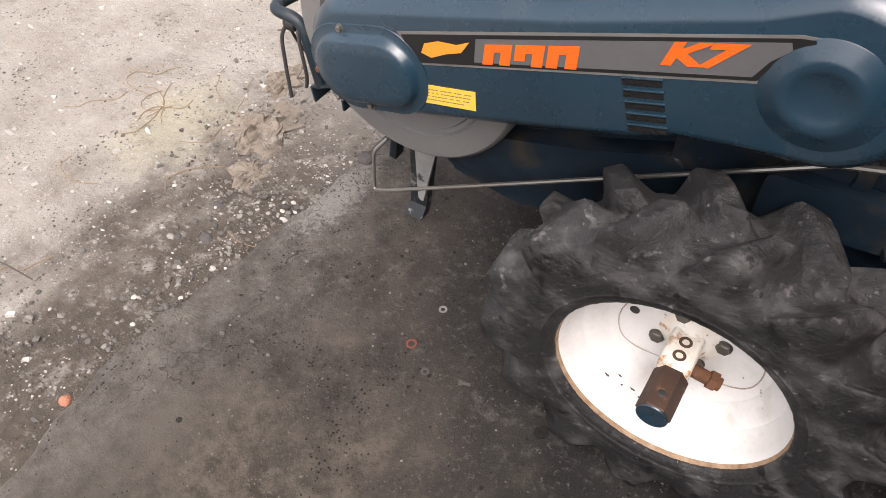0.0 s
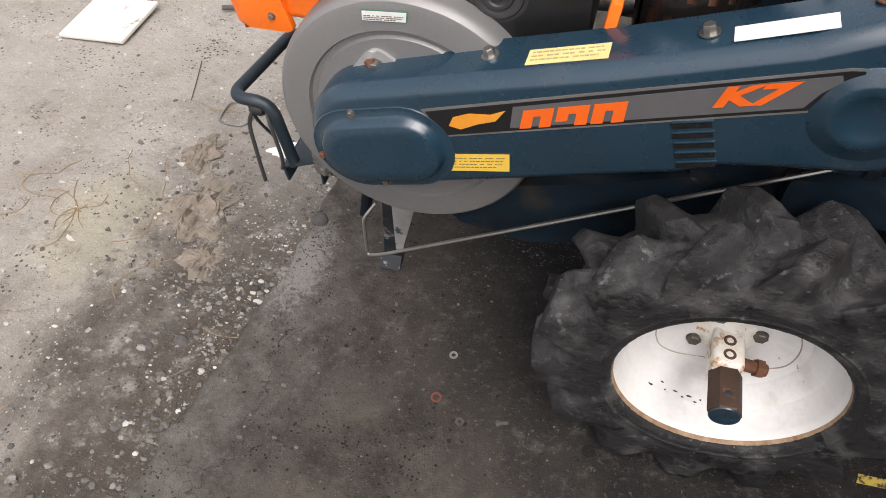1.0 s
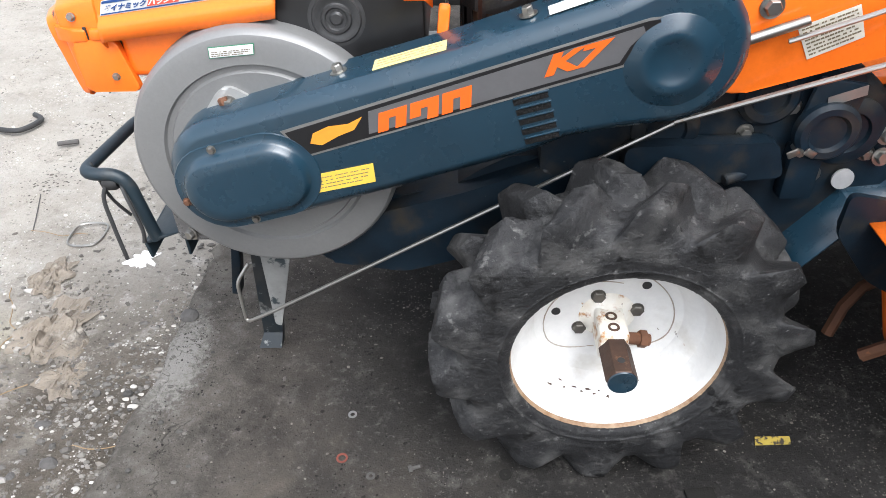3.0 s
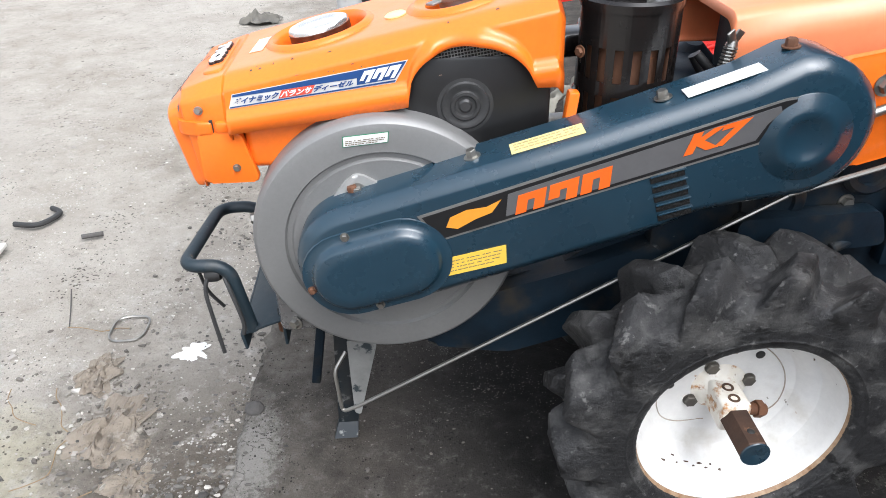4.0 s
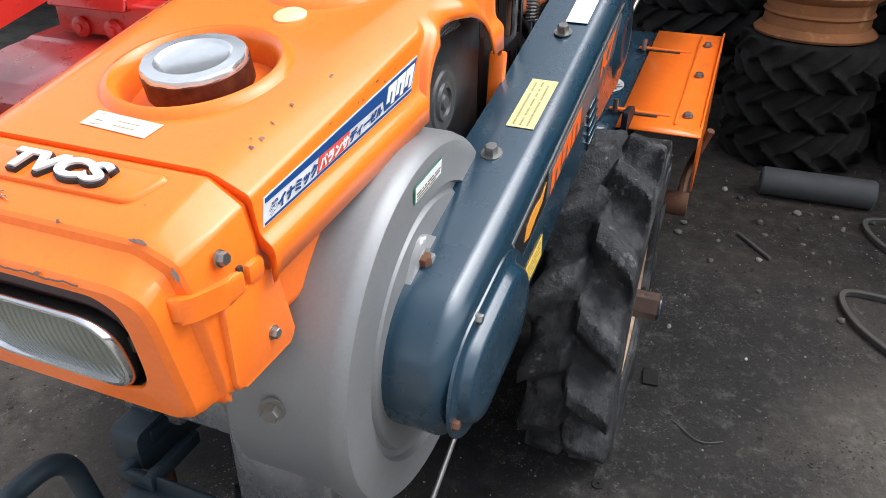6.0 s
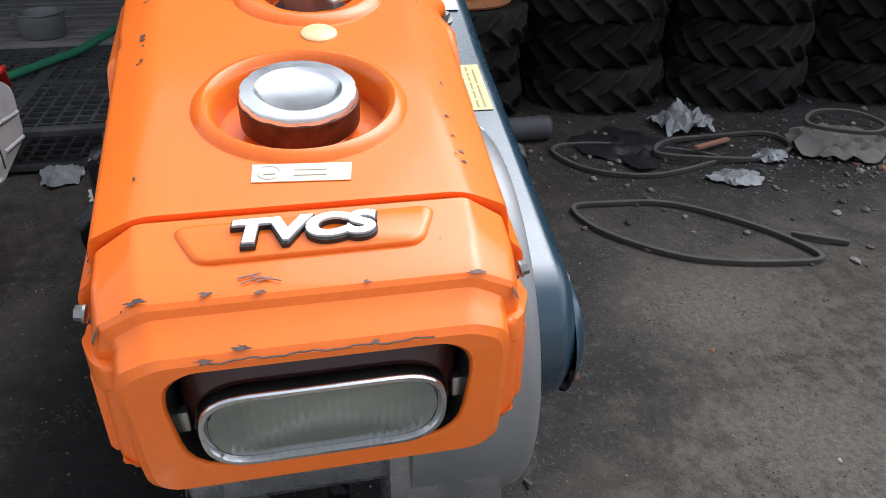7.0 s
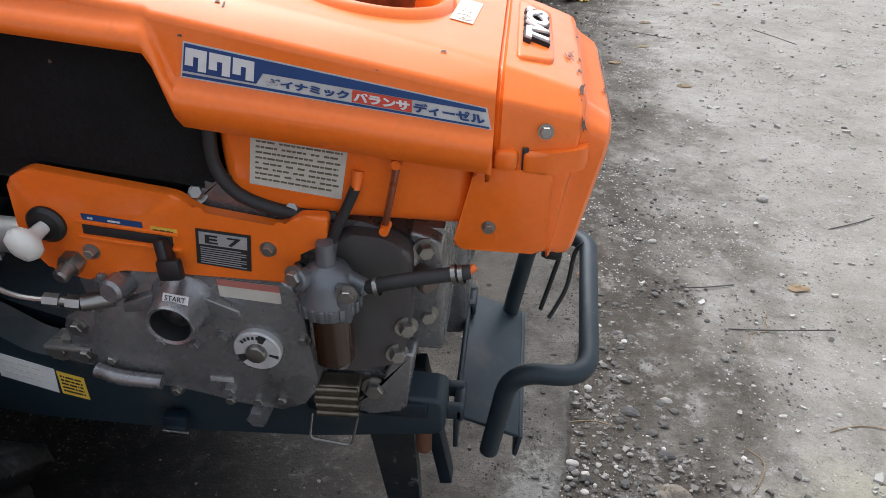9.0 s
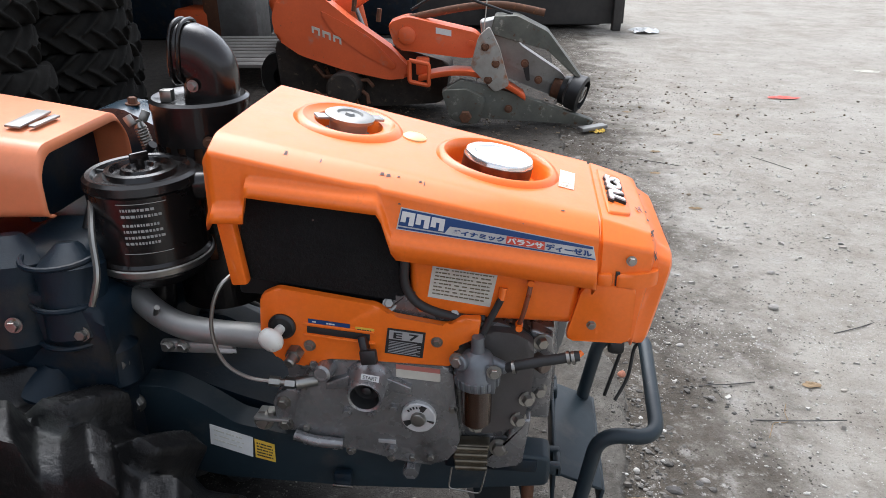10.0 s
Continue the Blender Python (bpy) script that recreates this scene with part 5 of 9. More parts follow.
    part("fuel_spigot", rod((-0.592, 0.195, 0.697), (-0.594, 0.190, 0.712), 0.004, 0.0055), M_ORANGE, tank)
    part("drain_hose", tube(smooth_path([(-0.600, 0.222, 0.602), (-0.615, 0.226, 0.610), (-0.645, 0.224, 0.617), (-0.687, 0.216, 0.622)]), 0.0066, 12), M_HOSE, filt, "black fuel hose with wire clips")
    for x in (-0.606, -0.672, -0.678):
        part("hose_clip", lathe([(0.0085, 0), (0.0085, 0.004)], (x, 0.2245 - (0.005 if x < -0.65 else 0), 0.605 + (0.0155 if x < -0.65 else 0)), (-1, 0, 0.25), 14), M_STEEL, filt)
    part("outlet", rod((-0.688, 0.210, 0.632), (-0.694, 0.206, 0.636), 0.0032, 0.0036), M_ORANGE, tank)
    bm = tube(smooth_path([(-0.627, 0.192, 0.722), (-0.625, 0.198, 0.71), (-0.619, 0.199, 0.68), (-0.615, 0.193, 0.664)]), 0.003, 8)
    part("sight_tube", bm, flat("brown_tube", (0.2, 0.05, 0.02), 0.3), tank)
    for z, x in ((0.724, -0.627), (0.660, -0.615)):
        part("tube_end", rod((x, 0.186, z), (x, 0.2, z), 0.005, 0.0042), M_ORANGE, tank)
    q = [Vector((x, 0.1895, z)) for x, z in ((-0.500, 0.694), (-0.578, 0.684), (-0.588, 0.738), (-0.508, 0.746))]
    lab = part("tank_label", quad_plate(q, 0.001), M_DIRTYWHITE, tank, "yellowed printed instruction label")
    part("label_print", print_lines(q, 9, rng, 0.06, 0.97, 0.08, 0.92, 0.0016, 0.3), M_BROWNINK, lab)
    part("breather_hose", tube(smooth_path([(-0.470, 0.186, 0.775), (-0.472, 0.190, 0.745), (-0.473, 0.191, 0.708), (-0.492, 0.192, 0.682), (-0.535, 0.190, 0.667), (-0.572, 0.186, 0.665)]), 0.006, 10), M_HOSE, tractor)
    part("bonnet_casting", prism(round_poly([(-0.438, 0.666), (-0.556, 0.652), (-0.552, 0.668), (-0.522, 0.676), (-0.500, 0.682), (-0.492, 0.702), (-0.474, 0.706), (-0.466, 0.690), (-0.444, 0.686)], 0.005, 3), 0.150, 0.194, 0.006), M_CAST, block)
    # black strip that stands for the dark gap below the casting
    part("bonnet_gasket", prism(round_poly([(-0.436, 0.664), (-0.558, 0.650), (-0.558, 0.656), (-0.436, 0.671)], 0.002, 2), 0.150, 0.197, 0.002), M_INK, block)
    for x, z in ((-0.453, 0.682), (-0.536, 0.672)):
        part("bolt", hex_bolt((x, 0.192, z), (0, 0.8, 0.6), 0.0065, 0.006), M_STEEL, block)
    # cylinder-head side
    for x, z, y in ((-0.647, 0.626, 0.170), (-0.632, 0.549, 0.190), (-0.648, 0.545, 0.164), (-0.622, 0.515, 0.190), (-0.566, 0.500, 0.190)):
        part("bolt", hex_bolt((x, y, z), (-0.35, 1, 0), 0.008, 0.008), M_STEEL, block)
    part("drain_pipe", rod((-0.632, 0.160, 0.600), (-0.655, 0.186, 0.597), 0.012, 0.011, 18, bevel=0.002), surf("brown_stained_steel", (0.1, 0.06, 0.04), (0.2, 0.17, 0.15), 50, 0.35, metal=0.6), block)
    part("head_flange", prism(round_poly([(-0.632, 0.645), (-0.664, 0.634), (-0.664, 0.600), (-0.650, 0.535), (-0.632, 0.500)], 0.008, 3), 0.0, 0.170, 0.004), M_CAST, block)
    part("head_block", box((-0.640, 0.06, 0.565), (0.05, 0.19, 0.15), 0.005), M_CAST, block)
    # exhaust/inlet pipe, injector line
    part("inlet_pipe", tube(smooth_path([(-0.040, 0.095, 0.668), (-0.085, 0.135, 0.636), (-0.145, 0.162, 0.616), (-0.21, 0.170, 0.610), (-0.30, 0.17, 0.608)]), 0.0175, 18), M_ALU, tractor, "dull aluminium inlet pipe")
    part("pipe_clamp", box((-0.180, 0.176, 0.590), (0.105, 0.014, 0.017), 0.004, Euler((0, radians(2), 0)).to_matrix()), M_ALU, tractor)
    part("clamp_label", box((-0.222, 0.1835, 0.590), (0.030, 0.001, 0.006), 0.0003), M_DIALWHITE, tractor)
    for x in (-0.140, -0.162):
        part("bolt", hex_bolt((x, 0.182, 0.592), (0.2, 1, 0), 0.0068, 0.006), M_STEEL, tractor)
    part("clamp_bolt", rod((-0.120, 0.165, 0.628), (-0.128, 0.172, 0.645), 0.004, None, 8), M_STEEL, tractor)
    part("injector_pipe", tube(smooth_path([(-0.262, 0.17, 0.715), (-0.235, 0.2, 0.698), (-0.222, 0.213, 0.648), (-0.232, 0.217, 0.598), (-0.262, 0.215, 0.572), (-0.300, 0.211, 0.565)]), 0.0028, 8), M_STEEL, tractor)
    bm = rod((-0.290, 0.212, 0.5665), (-0.304, 0.210, 0.5645), 0.0068, None, 6)
    rod((-0.304, 0.210, 0.5645), (-0.311, 0.2095, 0.5635), 0.0045, None, 12, bm)
    rod((-0.311, 0.2095, 0.5635), (-0.324, 0.208, 0.562), 0.0078, None, 6, bm)
    rod((-0.324, 0.208, 0.562), (-0.350, 0.196, 0.562), 0.0085, 0.009, 12, bm)
    part("pipe_nut", bm, M_STEEL, tractor)
    part("foot_plate", box((-0.280, 0.182, 0.487), (0.052, 0.036, 0.006), 0.002, Euler((0.15, 0, 0)).to_matrix()), M_ALU, block)
    part("bolt", hex_bolt((-0.278, 0.186, 0.491), (0, 0.3, 1), 0.0075, 0.007), M_STEEL, block)
    part("engine_foot", box((-0.322, 0.165, 0.492), (0.030, 0.05, 0.045), 0.006), M_ALU, block)
    part("engine_foot", box((-0.598, 0.15, 0.450), (0.055, 0.06, 0.05), 0.008), M_CAST, block)
    part("foot_bracket", prism(round_poly([(-0.618, 0.514), (-0.640, 0.514), (-0.630, 0.436), (-0.586, 0.424), (-0.572, 0.440), (-0.604, 0.462)], 0.006, 3), 0.150, 0.190, 0.004), M_CAST, block)
    part("bolt", hex_bolt((-0.598, 0.188, 0.462), (0, 1, 0.1), 0.0095, 0.008), M_STEEL, block)
    part("bolt", hex_bolt((-0.325, 0.182, 0.505), (0, 0.7, 0.8), 0.0095, 0.008), M_STEEL, block)
    part("oil_drain", rod((-0.478, 0.18, 0.430), (-0.478, 0.216, 0.428), 0.013, 0.011, 6), M_CAST, block)
    # sprung clip hanging at the foot
    bm = prism(round_poly([(-0.538, 0.468), (-0.584, 0.470), (-0.580, 0.452), (-0.576, 0.424), (-0.536, 0.422), (-0.534, 0.450)], 0.005, 3), 0.176, 0.196, 0.004)
    clip = part("fuel_cock_clip", bm, surf("brown_spring_steel", (0.12, 0.10, 0.07), (0.2, 0.18, 0.14), 40, 0.35, metal=0.8), tractor, "brown sprung steel clip")
    for k in range(4):
        part("clip_rib", rod((-0.537, 0.196, 0.463 - 0.011 * k), (-0.581, 0.196, 0.465 - 0.011 * k), 0.0035, None, 10), bpy.data.materials["brown_spring_steel"], clip)
    part("wire_clip", tube(bend_path([(-0.532, 0.198, 0.43), (-0.528, 0.204, 0.398), (-0.572, 0.204, 0.392), (-0.580, 0.198, 0.43)], 0.006), 0.0012, 6), M_STEEL, clip)


build_engine()
for ob in tractor.children:
    if ob.name in ("engine_block", "control_panel"):
        resettle(ob, Matrix.Translation((0.002, -0.006, -0.004)))
    elif ob.name == "fuel_filter":
        resettle(ob, Matrix.Translation((-0.003, -0.006, 0.011)))


FLY = (-0.492, 0.554)


def build_flywheel_side():
    o = Vector((FLY[0], 0.0, FLY[1]))
    prof = [(0.0, 0.1375), (0.1375, 0.1375), (0.1405, 0.1330), (0.1475, 0.1330), (0.1505, 0.1392), (0.156, 0.1388), (0.183, 0.1385), (0.191, 0.1365), (0.1965, 0.131), (0.199, 0.122), (0.199, 0.02), (0.192, 0.018), (0, 0.018)]
    fly = part("flywheel_cover", lathe(prof, o, (0, -1, 0), 96), M_SILVER, tractor, "silver painted round flywheel cover", 30)
    # bracket that ties the belt cover
    out = round_poly([(-0.580, 0.618), (-0.545, 0.664), (-0.530, 0.674), (-0.518, 0.672), (-0.490, 0.654), (-0.455, 0.652), (-0.42, 0.655), (-0.42, 0.61), (-0.56, 0.60)], 0.008, 4)
    part("tie_bracket", prism(out, -0.130, -0.1435, 0.004), surf("bare_bracket_steel", (0.44, 0.44, 0.43), (0.34, 0.34, 0.33), 12, 0.45, metal=0.4, bump=0.1), fly)
    part("bolt", hex_bolt((-0.528, -0.143, 0.649), (0, -1, 0), 0.0085, 0.008), M_STEEL, fly)
    q = [Vector((x, -0.1390, z)) for x, z in ((-0.543, 0.714), (-0.480, 0.719), (-0.478, 0.735), (-0.542, 0.730))]
    lab = part("service_label", quad_plate(q, 0.001), M_GREEN, fly, "white service label with a green border")
    part("label_white", sub_plate(q, 0.02, 0.07, 0.98, 0.93, 0.0016), M_WHITE, lab)
    part("label_print", print_lines(q, 3, rng, 0.06, 0.95, 0.12, 0.62, 0.0022, 0.4), M_BROWNINK, lab)
    part("housing", box((-0.64, -0.055, 0.48), (0.075, 0.115, 0.20), 0.012), M_CAST, tractor)
    part("bolt", hex_bolt((-0.692, -0.070, 0.574), (-1, -0.3, 0), 0.0085, 0.009), M_STEEL, tractor)
    part("bolt", hex_bolt((-0.650, -0.1125, 0.40), (-0.5, -1, 0), 0.0085, 0.008), M_STEEL, tractor)
    # cooling fan behind a wire screen
    fc = Vector((-0.360, -0.074, 0.752))
    fan = part("fan_shroud", lathe([(0.092, 0.0), (0.092, 0.018), (0.088, 0.021), (0.084, 0.006), (0, 0.006)], fc, (0, -1, 0), 48), M_BLACK, tractor, "black round fan shroud")
    for k in range(7):
        a = k * 2 * math.pi / 7
        part("fan_blade", box(fc + Vector((math.cos(a) * 0.055, -0.012, math.sin(a) * 0.055)), (0.05, 0.003, 0.030), 0.001, Euler((0.5, -a, 0), "XYZ").to_matrix()), M_BLACK, fan)
    bm = bmesh.new()
    for k in range(-19, 20):
        d = k * 0.0044
        h = math.sqrt(max(0.0, 0.085 ** 2 - d * d))
        for a, b in (((d, -h), (d, h)), ((-h, d), (h, d))):
            c, s = math.cos(0.15), math.sin(0.15)
            p = [Vector((fc.x + u * c - v * s, fc.y - 0.0205, fc.z + u * s + v * c)) for u, v in (a, b)]
            tube(p, 0.0008, 4, bm)
    part("fan_screen", bm, surf("dark_wire", (0.28, 0.28, 0.28), (0.2, 0.2, 0.2), 30, 0.45, metal=0.6), fan, "fine wire mesh screen", 0)
    bm = lathe([(0, 0.028), (0.007, 0.028), (0.010, 0.025), (0.014, 0.025), (0.016, 0.028), (0.020, 0.028), (0.022, 0.025), (0.026, 0.025), (0.028, 0.0265), (0.033, 0.0265), (0.035, 0.024), (0.040, 0.0235), (0.042, 0.016)], fc, (0, -1, 0), 36)
    bmesh.ops.translate(bm, verts=bm.verts, vec=(-0.010, 0, -0.001))
    part("fan_hub", bm, surf("dark_grey_metal", (0.07, 0.07, 0.071), (0.045, 0.045, 0.045), 20, 0.45, metal=0.5, bump=0.4), fan)
    part("fan_plate", box((-0.275, -0.075, 0.745), (0.03, 0.012, 0.12), 0.003), M_BLACK, fan)
    part("bolt", hex_bolt((-0.276, -0.081, 0.703), (0, -1, 0), 0.0055, 0.005), M_STEEL, fan)


build_flywheel_side()


def build_belt_cover():
    y0, y1 = -0.122, -0.213
    f, r = (-0.532, 0.560), (0.064, 0.722)
    ang = math.degrees(math.atan2(0.175, 0.62))
    out = [(f[0] + 0.0895 * math.cos(radians(a)), f[1] + 0.0895 * math.sin(radians(a))) for a in [ang - 90 - 180 * k / 18 for k in range(19)]]
    out += [(-0.206, 0.7345), (-0.012, 0.792)]
    out += [(r[0] + 0.0985 * math.cos(radians(a)), r[1] + 0.0985 * math.sin(radians(a))) for a in [100 - 190 * k / 18 for k in range(19)]]
    out += [(0.0, 0.6165), (-0.060, 0.606), (-0.105, 0.586)]
    rings = [[(u, y, v) for u, v in inset(out, d)] for d, y in ((0.0, y0), (0.0, y1 + 0.020), (0.0015, y1 + 0.0145), (0.0145, y1 + 0.0015), (0.020, y1))]
    cover = part("belt_cover", loft(rings, caps=(True, True)), M_BLUE, tractor, "long glossy dark blue belt cover", 35)
    # pressed lid over the front pulley
    d = Vector((math.cos(radians(ang - 3)), math.sin(radians(ang - 3))))
    a, b = Vector((-0.5455, 0.5475)), Vector((-0.468, 0.566))
    def stadium(rad):
        pa = [(a.x + rad * math.cos(radians(t)), a.y + rad * math.sin(radians(t))) for t in [ang + 90 + 180 * k / 14 for k in range(15)]]
        pb = [(b.x + rad * math.cos(radians(t)), b.y + rad * math.sin(radians(t))) for t in [ang - 90 + 180 * k / 14 for k in range(15)]]
        return pa + pb
    loops = [[(u, y, v) for u, v in stadium(rad)] for rad, y in ((0.0695, y1 + 0.001), (0.068, y1 - 0.002), (0.056, y1 - 0.0025), (0.053, y1 - 0.006), (0.050, y1 - 0.013), (0.046, y1 - 0.016), (0.03, y1 - 0.017))]
    part("pulley_lid", loft(loops, caps=(False, True)), M_BLUE, cover, smooth=50)
    for x, z, mat in ((-0.546, 0.6115, M_STEEL), (-0.4215, 0.575, M_RUST), (-0.603, 0.527, M_RUST), (-0.508, 0.494, M_STEEL)):
        part("bolt", hex_bolt((x, y1 - 0.001, z), (0, -1, 0), 0.0052, 0.005, 1.3), mat, cover)
    part("rear_boss", lathe([(0.062, 0.0), (0.060, 0.002), (0.046, 0.004), (0.043, 0.007), (0.030, 0.0075), (0.027, 0.0055), (0, 0.005)], (0.066, y1 + 0.001, 0.716), (0, -1, 0), 44), M_BLUE, cover, smooth=60)
    # bolts along the top
    for x, y, z, mat in ((-0.364, -0.160, 0.6955, M_STEEL), (-0.110, -0.165, 0.7655, M_STEEL), (0.051, -0.158, 0.821, M_RUST), (-0.533, -0.156, 0.650, M_RUST)):
        n = Vector((-0.27, 0, 1)) if x < 0 else Vector((-0.05, 0, 1))
        part("bolt", hex_bolt((x, y, z - 0.001), n, 0.0078, 0.010, 1.55), mat, cover)
    # side decal: silver edge, black field, grey field, blocks for the maker's mark, model letters
    def plate(pts, y):
        return [Vector((x, y, z)) for x, z in pts]
    e = [(-0.447, 0.631), (-0.4185, 0.5895), (0.005, 0.7065), (0.0155, 0.7285), (0.031, 0.7445), (0.046, 0.7555), (0.046, 0.7685), (0.030, 0.7675)]
    dec = part("cover_decal", quad_plate(plate(e, y1), 0.001), M_ALU, cover, "black and grey side decal with orange letters")
    i = [(-0.4405, 0.6285), (-0.4165, 0.5935), (0.003, 0.7095), (0.0135, 0.731), (0.029, 0.747), (0.0435, 0.7575), (0.0425, 0.7655), (0.029, 0.7640)]
    part("decal_field", quad_plate(plate(i, y1), 0.0017), M_DECALBLACK, dec)
    g = [(-0.326, 0.6235), (-0.002, 0.7125), (0.010, 0.734), (0.026, 0.7505), (0.023, 0.7580), (-0.323, 0.6570)]
    part("grey_field", quad_plate(plate(g, y1), 0.0023), M_STRIPE, dec)
    q = plate([(-0.316, 0.6245), (-0.186, 0.6600), (-0.184, 0.6905), (-0.312, 0.6535)], y1)
    for k in range(3):
        u_block(q, 0.02 + k * 0.335, 0.30, 0.62, 1.0, (0.25 if k % 2 else 0.0, 0.0), 0.003, M_ORANGEPRINT, dec)
    part("decal_lettering", lettering("K7", plate([(-0.094, 0.6960), (-0.018, 0.7155), (-0.010, 0.7465), (-0.089, 0.7260)], y1), 0.0003, 0.003, 0.12, 0.05), M_ORANGEPRINT, dec)
    em = [(-0.408, 0.612), (-0.402, 0.627), (-0.380, 0.637), (-0.352, 0.640), (-0.332, 0.650), (-0.345, 0.631), (-0.368, 0.622), (-0.392, 0.609)]
    part("emblem", quad_plate(plate(em[::-1], y1), 0.0027), M_GOLD, dec)
    resettle(dec, Matrix.Translation((0.002, 0, 0.005)))
    # louvres
    for k in range(5):
        c = Vector((-0.1085 + 0.004 * k, y1, 0.6745 - 0.0145 * k))
        rot = Euler((0, radians(-14), 0)).to_matrix()
        part("louvre_gap", box(c + Vector((0, -0.0004, -0.002)), (0.046, 0.002, 0.0088), 0.0004, rot), M_FOAM, cover)
        part("louvre", box(c + Vector((0, -0.0016, 0.0040)), (0.048, 0.0036, 0.0028), 0.0012, rot), M_BLUE, cover)
    # stickers
    q = plate([(-0.410, 0.5355), (-0.3235, 0.5525), (-0.324, 0.5825), (-0.4105, 0.5655)], y1)
    lab = part("caution_sticker", quad_plate(q, 0.001), M_YELLOW, cover, "yellow printed caution sticker")
    part("label_print", print_lines(q, 4, rng, 0.08, 0.93, 0.14, 0.86, 0.0012, 0.26), M_BROWNINK, lab)
    def top_at(x, y):
        z = 0.647 + (x + 0.5535) * (0.7345 - 0.647) / 0.3475 if x < -0.206 else 0.7345 + (x + 0.206) * (0.792 - 0.7345) / 0.194
        return Vector((x, y, z + (0.0 if x < -0.012 else (x + 0.012) * 0.06)))
    q = [top_at(-0.313, -0.191), top_at(-0.215, -0.191), top_at(-0.215, -0.158), top_at(-0.313, -0.158)]
    lab = part("caution_sticker", quad_plate(q, 0.0012), M_PALEYELLOW, cover, "pale yellow printed caution sticker")
    part("label_print", print_lines(q, 3, rng, 0.05, 0.95, 0.15, 0.9, 0.0018, 0.3), flat("faded_print", (0.42, 0.34, 0.16)), lab)
    q = [top_at(-0.085, -0.191), top_at(0.012, -0.191), top_at(0.012, -0.161), top_at(-0.085, -0.161)]
    part("blank_sticker", quad_plate(q, 0.0025), M_WHITE, cover, "white blank sticker")
    # the whole cover rises and stands out a little more towards the wheel
    lean = Matrix.Translation((-0.337, 0, 0.643)) @ Matrix.Rotation(radians(-1.75), 4, "Y") @ Matrix.Rotation(radians(-1.6), 4, "Z") @ Matrix.Translation((0.3415, 0.005, -0.6386))
    resettle(cover, lean)
    # tension spring with its wing nut behind the cover
    a, b = Vector((-0.012, -0.096, 0.762)), Vector((-0.001, -0.093, 0.818))
    ax = (b - a).normalized()
    side = ax.orthogonal().normalized()
    up = ax.cross(side)
    coil = [a + (b - a) * (k / 96) + (side * math.cos(k * 0.785) + up * math.sin(k * 0.785)) * 0.009 for k in range(97)]
    part("tension_spring", tube(coil, 0.0016, 6), M_STEEL, tractor)
    part("spring_rod", rod(a - ax * 0.06, b + ax * 0.012, 0.004), M_STEEL, tractor)
    bm = lathe([(0, 0), (0.009, 0), (0.007, 0.008), (0, 0.009)], b, ax, 14)
    for s in (-1, 1):
        box(b + ax * 0.014 + side * s * 0.012, (0.014, 0.004, 0.018), 0.0018, Euler((0.2, 0.5 * s, 0.4)).to_matrix(), bm)
    part("wing_nut", bm, M_STEEL, tractor)


build_belt_cover()


